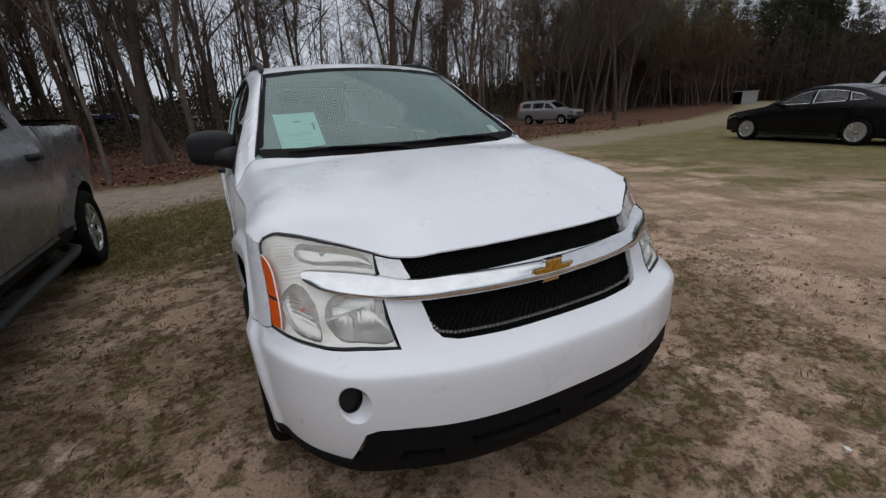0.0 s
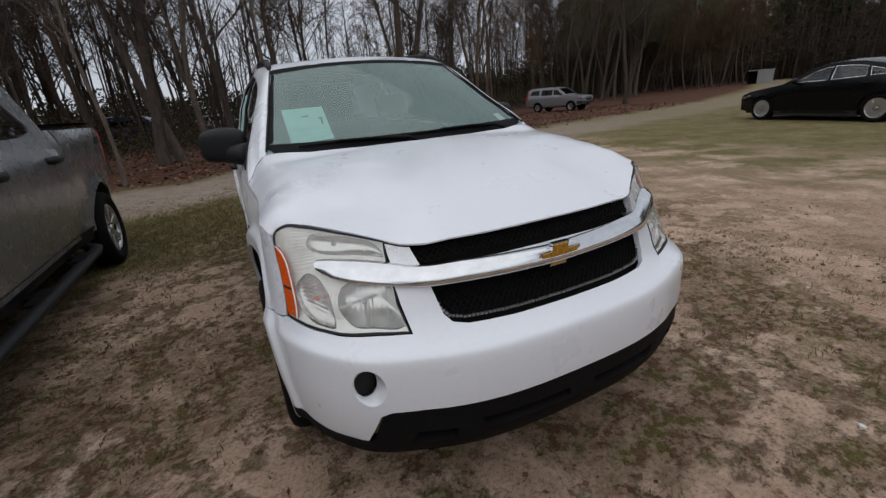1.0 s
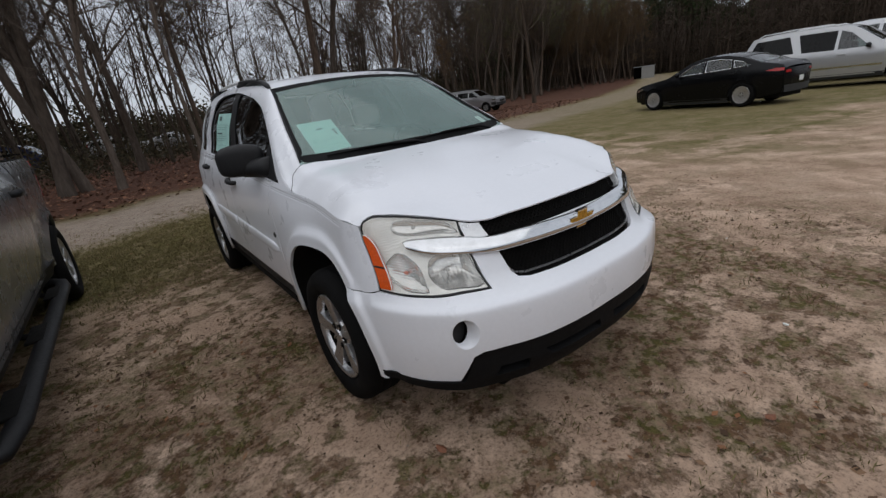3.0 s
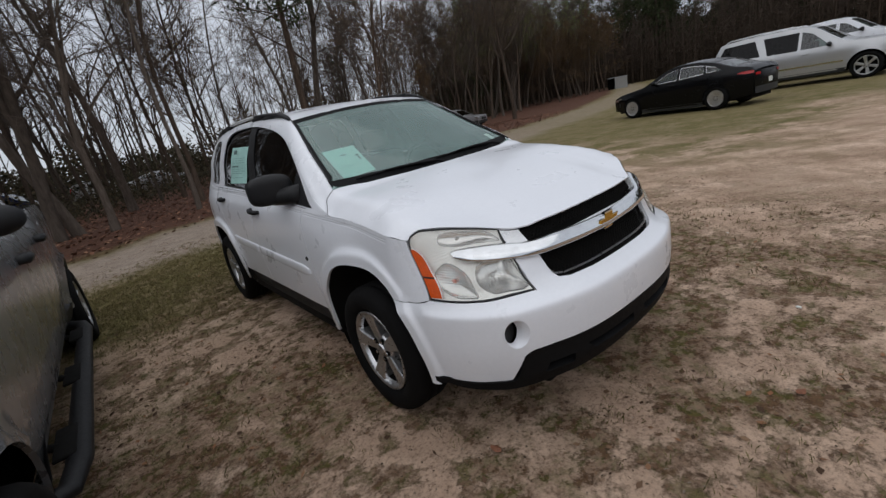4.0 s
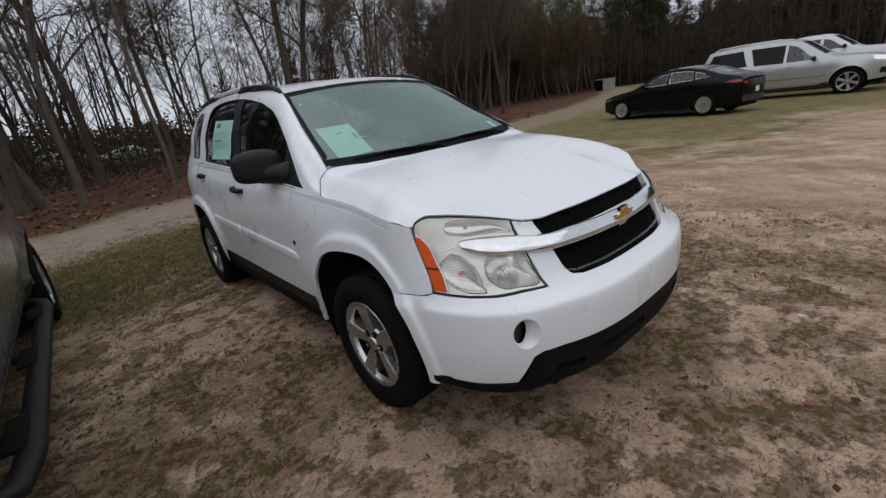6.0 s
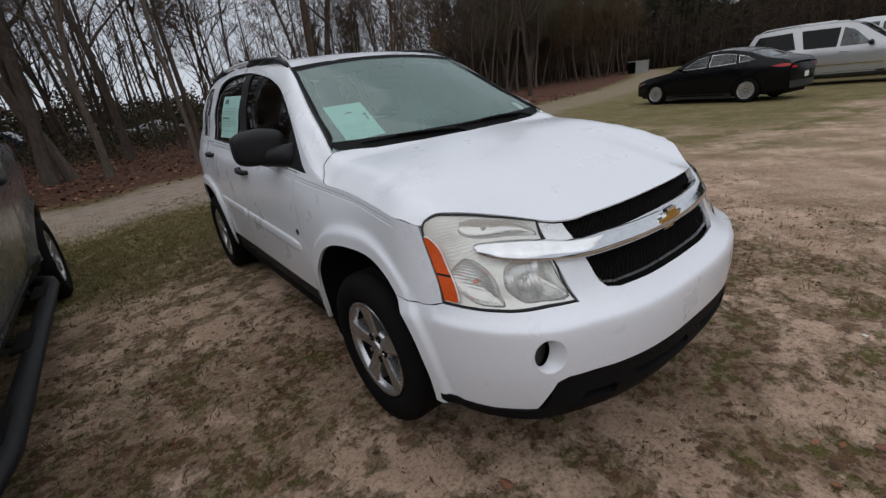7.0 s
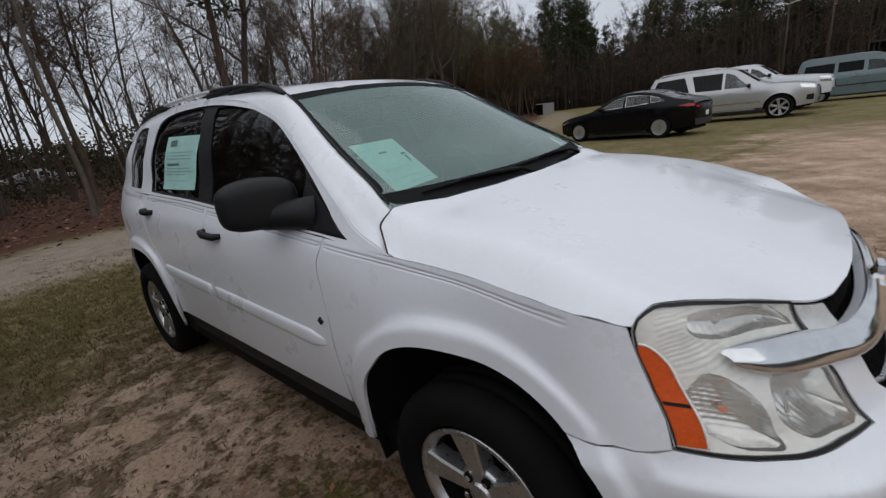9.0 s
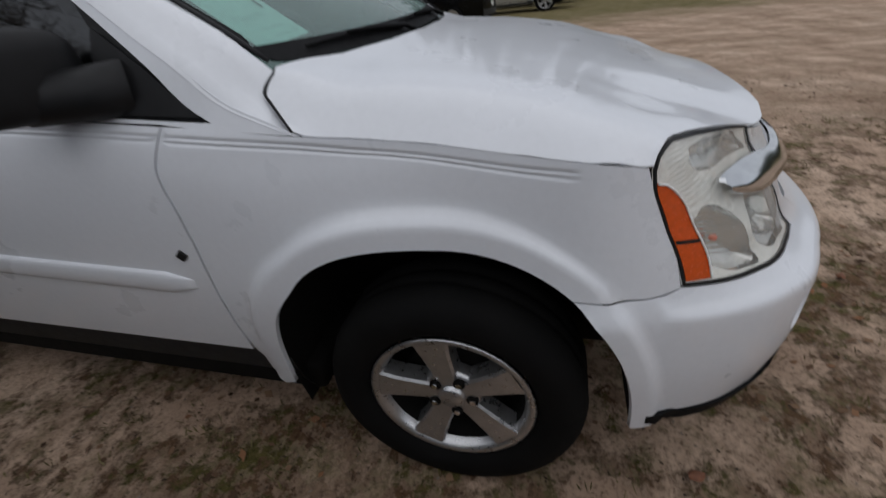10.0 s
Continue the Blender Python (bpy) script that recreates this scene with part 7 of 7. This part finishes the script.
for k in kinds + pine_kinds + [green_kind, rust_kind]:
    if k not in used:
        plant(k, -30, 40)

# undergrowth and the deep wood behind
def thicket(name, count, place, mat, size, label):
    sh = Shape()
    r2 = random.Random(len(name) * 7)
    for _ in range(count):
        sh.leaf(place(r2), (rand_dir(r2) + Vector((0, 0, 0.3))).normalized(), rand_dir(r2), r2.uniform(*size), r2.uniform(*size) * 0.35)
    return tagged(new(name, sh.mesh(name, mat)), label, "undergrowth", kind="stuff")


def deep(r2):
    x = r2.uniform(-60, 84)
    d = 34 + 16 * r2.random() + (9 if x < 9 else 0)
    h = (4.2 + 1.2 * smooth01((x - 2) / 24)) * (0.75 + 0.8 * noise.noise((x * 0.25, d * 0.2, 2)))
    return Vector((x, d + ROAD_K * x, abs(h) * r2.random() ** 0.85))


def low(r2):
    x = r2.uniform(-45, 62)
    d = 21 + 14 * r2.random()
    c = noise.noise((x * 0.3, d * 0.35, 5))
    return Vector((x, d + ROAD_K * x, max(0.25, 1.3 + 1.8 * c) * r2.random()))


def pine_wall(r2):
    a = r2.random()
    return Vector((80 + 8 * math.sin(a * 3) + r2.uniform(0, 8), 92 - 128 * a, (10 + 3 * noise.noise((a * 20, 1, 1))) * r2.random() ** 0.9))


def brush(r2):
    a = r2.random() * 0.87
    h = max(1.2, 4.5 + 5.5 * noise.noise((a * 42, 2, 7)) + 2.5 * noise.noise((a * 130, 5, 1)))
    return Vector((58 + 9 * math.sin(a * 3) + r2.uniform(0, 9), 74 - 92 * a, h * r2.random() ** 1.5))


thicket("edge_brush", 130000, brush, BRUSHWOOD, (0.07, 0.24), "tangled brown brush at the foot of the pines")
thicket("deep_wood", 190000, deep, SCRUB, (0.14, 0.4), "dim brown undergrowth deep in the wood")
thicket("scrub", 120000, low, SCRUB, (0.05, 0.17), "low dark scrub under the trees")
thicket("pine_thicket", 190000, pine_wall, NEEDLES, (0.3, 0.7), "dark pine foliage beyond the lot")
# unseen wood added behind the camera, so paint and glass reflect dark
def round_wood(r2):
    a = r2.random()
    x, y = (-48 - 8 * r2.random(), 34 - 150 * a) if r2.random() < 0.55 else (-50 + 130 * a, -56 - 8 * r2.random())
    return Vector((x, y, (9 + 3 * noise.noise((x * 0.1, y * 0.1, 3))) * r2.random()))


thicket("lot_edge_wood", 60000, round_wood, NEEDLES, (0.5, 1.3), "unseen dark wood added to darken reflections")
poles = Shape()
r3 = random.Random(99)
for _ in range(1150):
    x = r3.uniform(-55, 70)
    d = 26 + 26 * r3.random()
    if -6 < x < 34 and r3.random() < 0.66:
        continue
    p = Vector((x, d + ROAD_K * x, -0.1))
    hgt = r3.uniform(6, 14)
    lean = Vector((r3.uniform(-0.07, 0.07), r3.uniform(-0.07, 0.07), 1))
    rad = r3.uniform(0.04, 0.10)
    poles.tube([p, p + lean * hgt * 0.5, p + lean * hgt + Vector((r3.uniform(-0.4, 0.4), 0, 0))], [rad, rad * 0.75, rad * 0.2], 4)
    for _ in range(11):
        q = p + lean * hgt * r3.uniform(0.35, 0.95)
        e = Vector((r3.uniform(-1, 1), r3.uniform(-1, 1), r3.uniform(0.5, 1.4))).normalized() * r3.uniform(1.0, 3.0)
        poles.tube([q, q + e * 0.5 + rand_dir(r3) * 0.15, q + e], [0.03, 0.02, 0.006], 3)
for _ in range(650):
    a = r3.random() * 0.86
    p = Vector((56 + 9 * math.sin(a * 3) + r3.uniform(0, 12), 74 - 92 * a, -0.1))
    hgt, rad = r3.uniform(5, 11), r3.uniform(0.05, 0.12)
    lean = Vector((r3.uniform(-0.06, 0.06), r3.uniform(-0.06, 0.06), 1))
    poles.tube([p, p + lean * hgt * 0.5, p + lean * hgt], [rad, rad * 0.7, rad * 0.2], 3)
    for _ in range(16):
        q = p + lean * hgt * r3.uniform(0.25, 0.95)
        e = (rand_dir(r3) + Vector((0, 0, 0.6))).normalized() * r3.uniform(0.6, 2.2)
        poles.tube([q, q + e * 0.5 + rand_dir(r3) * 0.2, q + e], [0.04, 0.03, 0.012], 3)
tagged(new("far_saplings", poles.mesh("far_saplings", BARK_BROWN)), "crowded thin trunks deep in the wood", "trees", kind="stuff")
# ---- buildings and poles at the far end ----
def siding(name, colour):
    m, t, p = nodes_of(name)
    w = t.nodes.new("ShaderNodeTexWave")
    w.inputs["Scale"].default_value = 1.6
    w.bands_direction = "Y"
    t.links.new(coords(t), w.inputs["Vector"])
    c, n = noise_ramp(t, 1.2, [(0.3, tuple(v * 0.85 for v in colour)), (0.7, colour)], vec=coords(t))
    t.links.new(c, p.inputs["Base Color"])
    bumped(t, p, w.outputs["Fac"], 0.4, 0.02)
    p.inputs["Roughness"].default_value = 0.6
    return m


BEIGE_WALL = siding("beige_metal_siding", (0.34, 0.29, 0.225))
GREY_ROOF = siding("grey_metal_roof", (0.30, 0.31, 0.32))
# white boards darkened: the shade on the shed is put into their colour
SHED_WHITE = siding("shade_toned_white_boards", (0.27, 0.265, 0.25))
bz0 = ground_z(62, -20)
hall = thing("long_building", pose(64, -10.5, bz0 - 0.05), "long beige metal building with grey roll doors", "building")
bm = bmesh.new()
box(bm, (0, -52, 0), (14, 0, 4.1), 0.02)
part("wall", bm, BEIGE_WALL, hall, "", smooth=False)
bm = bmesh.new()
for x0, x1, z0, z1 in ((-0.5, 7.2, 4.05, 5.2), (6.8, 14.5, 5.2, 4.05)):
    v = [bm.verts.new(p) for p in ((x0, -52.5, z0), (x1, -52.5, z1), (x1, 0.5, z1), (x0, 0.5, z0))]
    bm.faces.new(v)
bmesh.ops.solidify(bm, geom=bm.faces[:], thickness=0.15)
part("roof", bm, GREY_ROOF, hall, "", smooth=False)
for y in (-8, -17, -27, -38):
    bm = bmesh.new()
    box(bm, (-0.06, y - 2.0, 0.05), (0.02, y + 2.0, 3.4), 0.01)
    door = part("roll_door", bm, PALE_PAPER, hall, "pale roll door", smooth=False)
    bm = bmesh.new()
    for k in range(9):
        box(bm, (-0.075, y - 1.95, 0.3 + k * 0.36), (-0.055, y + 1.95, 0.32 + k * 0.36))
    part("door_ribs", bm, GREY_ROOF, door, "", smooth=False)
lean_to = thing("lean_to", pose(63, -10.4, bz0), "open lean-to with a dark flat roof beside the building", "shelter")
bm = bmesh.new()
box(bm, (-0.5, 0.1, 3.1), (9, 6.5, 3.25), 0.02)
part("roof", bm, GREY_PLASTIC, lean_to, "", smooth=False)
for x in (-0.2, 8.6):
    for y in (3.0, 6.2):
        bm = bmesh.new()
        tube(bm, [(x, y, -0.05), (x, y, 3.35)], 0.07, 8)
        part("post", bm, GREY_PLASTIC, lean_to)
bm = bmesh.new()
box(bm, (8.9, 0.1, 0), (9.0, 6.5, 3.3))
part("back_wall", bm, GREY_PLASTIC, lean_to, "dark back wall", smooth=False)
sx0, sy0 = 53.5, 27.2
shed = thing("shed", pose(sx0, sy0, ground_z(sx0, sy0) - 0.05, 0, 0, -60), "small white shed toned down as in shade, with an open dark side", "shed")
bm = bmesh.new()
box(bm, (-1.6, -0.06, 0), (1.6, 0.06, 2.3), 0.01)
box(bm, (1.54, 0.06, 0), (1.66, 2.6, 2.3), 0.01)
part("wall", bm, SHED_WHITE, shed, "", smooth=False)
bm = bmesh.new()
box(bm, (-3.6, -0.2, 2.3), (1.8, 2.8, 2.42), 0.01)
part("roof", bm, GREY_ROOF, shed, "", smooth=False)
# near-black walls paint in the shade inside the shed's opening
bm = bmesh.new()
box(bm, (-3.5, 2.5, 0), (1.5, 2.6, 2.3))
box(bm, (-3.5, 0.0, 0), (-3.4, 2.5, 2.3))
part("dark_side", bm, DARK, shed, "", smooth=False)
shed.scale = (0.45, 0.45, 0.62)
for n, (x, y, hgt, arms) in enumerate(((47, 2.1, 6.9, True), (56, -0.7, 9.0, False))):
    p = thing("light_pole" if arms else "utility_pole", pose(x, y, ground_z(x, y) - 0.05), "tall grey pole with two lamp heads" if arms else "tall bare wooden pole", "pole")
    bm = bmesh.new()
    tube(bm, [(0, 0, 0), (0, 0, hgt)], [0.08, 0.05], 8)
    part("mast", bm, BARK_BROWN, p)
    if arms:
        for s in (1, -1):
            bm = bmesh.new()
            tube(bm, [(0, 0, hgt - 0.15), (0, s * 0.55, hgt)], 0.03, 6)
            box(bm, (-0.13, s * 0.6 - 0.14, hgt - 0.05), (0.13, s * 0.6 + 0.14, hgt + 0.08), 0.03)
            part("lamp_head", bm, PALE_PAPER, p)

# ---- small things on the ground ----
DEAD_LEAF = leafy("dead_leaf", [(0.0, (0.05, 0.028, 0.016)), (0.5, (0.13, 0.075, 0.045)), (0.85, (0.20, 0.12, 0.07)), (1.0, (0.24, 0.11, 0.055))])
BLADE = leafy("grass_blade", [(0.0, (0.075, 0.062, 0.022)), (0.5, (0.15, 0.125, 0.045)), (0.8, (0.19, 0.16, 0.075)), (1.0, (0.24, 0.19, 0.11))])
DUST = leafy("wood_bits", [(0.0, (0.03, 0.02, 0.012)), (0.6, (0.10, 0.07, 0.045)), (1.0, (0.3, 0.25, 0.2))])


def scatter(name, count, seed, area, where, make, mat, label):
    sh, r2 = Shape(), random.Random(seed)
    done = tries = 0
    while done < count and tries < count * 12:
        tries += 1
        x, y = r2.uniform(area[0], area[1]), r2.uniform(area[2], area[3])
        if where(x, y, r2):
            make(sh, r2, Vector((x, y, ground_z(x, y))))
            done += 1
    return tagged(new(name, sh.mesh(name, mat)), label, "ground litter", kind="stuff")


def in_patch(x, y, r2):
    v = noise.fractal((x * 0.9, y * 0.9, 7.0), 0.7, 2.0, 5)
    return v > -0.02 + r2.uniform(-0.15, 0.15) - (0.25 if y > 3.5 and x < 1 else 0)


def leaf_bit(sh, r2, p):
    a = r2.uniform(0, 6.28)
    d = Vector((math.cos(a), math.sin(a), r2.uniform(-0.1, 0.35))).normalized()
    sh.leaf(p + Vector((0, 0, 0.006)), d, Vector((r2.uniform(-0.4, 0.4), r2.uniform(-0.4, 0.4), 1)), r2.uniform(0.018, 0.05), r2.uniform(0.006, 0.016))


def tuft(sh, r2, p):
    for _ in range(7):
        o = Vector((r2.gauss(0, 0.018), r2.gauss(0, 0.018), -0.004))
        d = Vector((r2.gauss(0, 0.5), r2.gauss(0, 0.5), 1)).normalized()
        sh.leaf(p + o, d, rand_dir(r2), r2.uniform(0.018, 0.05), r2.uniform(0.0015, 0.003))


scatter("dead_leaves", 6000, 3, (-5, 4.5, -3.5, 9), in_patch, leaf_bit, DEAD_LEAF, "scattered brown dead leaves and bits on the sand")
scatter("bark_crumbs", 9000, 4, (-4, 4, -3.2, 4), lambda x, y, r2: True, lambda sh, r2, p: sh.leaf(p + Vector((0, 0, 0.004)), Vector((r2.uniform(-1, 1), r2.uniform(-1, 1), 0.1)).normalized(), Vector((0, 0, 1)), r2.uniform(0.006, 0.02), r2.uniform(0.002, 0.005)), DUST, "small twigs and bark crumbs on the sand")
scatter("grass_tufts", 4000, 5, (-5, 3.2, -3.5, 8), in_patch, tuft, BLADE, "thin low grass tufts on the sand")
scatter("lawn_grass", 11000, 6, (-4.6, 1.0, 2.6, 7.2), lambda x, y, r2: y > 2.9 + 0.25 * abs(x + 1) + r2.gauss(0, 0.5) and y < 6.6 + 0.17 * x + r2.gauss(0, 0.3), tuft, BLADE, "thin olive lawn between the car and the dirt road")


def big_leaf(sh, r2, p):
    a = r2.uniform(0, 6.28)
    d = Vector((math.cos(a), math.sin(a), r2.uniform(-0.1, 0.5))).normalized()
    sh.leaf(p + Vector((0, 0, 0.012)), d, Vector((r2.uniform(-0.5, 0.5), r2.uniform(-0.5, 0.5), 1)), r2.uniform(0.07, 0.16), r2.uniform(0.025, 0.055))


WOOD_LEAF = leafy("wood_floor_leaf", [(0.0, (0.045, 0.02, 0.013)), (0.5, (0.12, 0.05, 0.03)), (0.85, (0.20, 0.10, 0.06)), (1.0, (0.28, 0.16, 0.10))])
scatter("wood_floor_leaves", 14000, 8, (-14, 26, 9, 24), lambda x, y, r2: y - 0.17 * x - 0.0045 * max(0, x - 10) ** 2 > 10.6 + r2.gauss(0, 0.5), big_leaf, WOOD_LEAF, "thick red-brown leaf litter under the trees")
for x, y, big, lab in ((1.105, -1.33, 0.014, "small white chip of litter on the sand"), (2.3, -0.6, 0.008, "small white chip of litter on the sand"), (1.9, 0.7, 0.008, "small white chip of litter on the sand")):
    bm = bmesh.new()
    bmesh.ops.create_icosphere(bm, subdivisions=1, radius=big, matrix=Matrix.Diagonal((1.2, 0.8, 0.5, 1)))
    ob = link_mesh("litter_chip", bm, PALE_PAPER, smooth=False)
    ob.matrix_basis = pose(x, y, ground_z(x, y) + big * 0.35, 0, 0, x * 70)
    tagged(ob, lab, "litter", "chips of litter")
RED_LEAF = plain("red_brown_leaf", (0.19, 0.07, 0.032), 0.7, vary=0.3, scale=60)
for x, y, a in ((-0.78, -0.67, 20), (-1.0, -0.95, 130), (0.3, -1.5, 60)):
    bm = grid(lambda u, v: ((u - 0.5) * 0.038 * math.sin(math.pi * (0.1 + 0.8 * v)), (v - 0.5) * 0.05, 0.010 + 0.012 * math.sin(math.pi * u) + 0.008 * v), 5, 5)
    ob = link_mesh("fallen_leaf", bm, RED_LEAF)
    ob.matrix_basis = pose(x, y, ground_z(x, y), 0, 0, a)
    tagged(ob, "curled red-brown fallen leaf on the sand", "leaf", "fallen leaves")
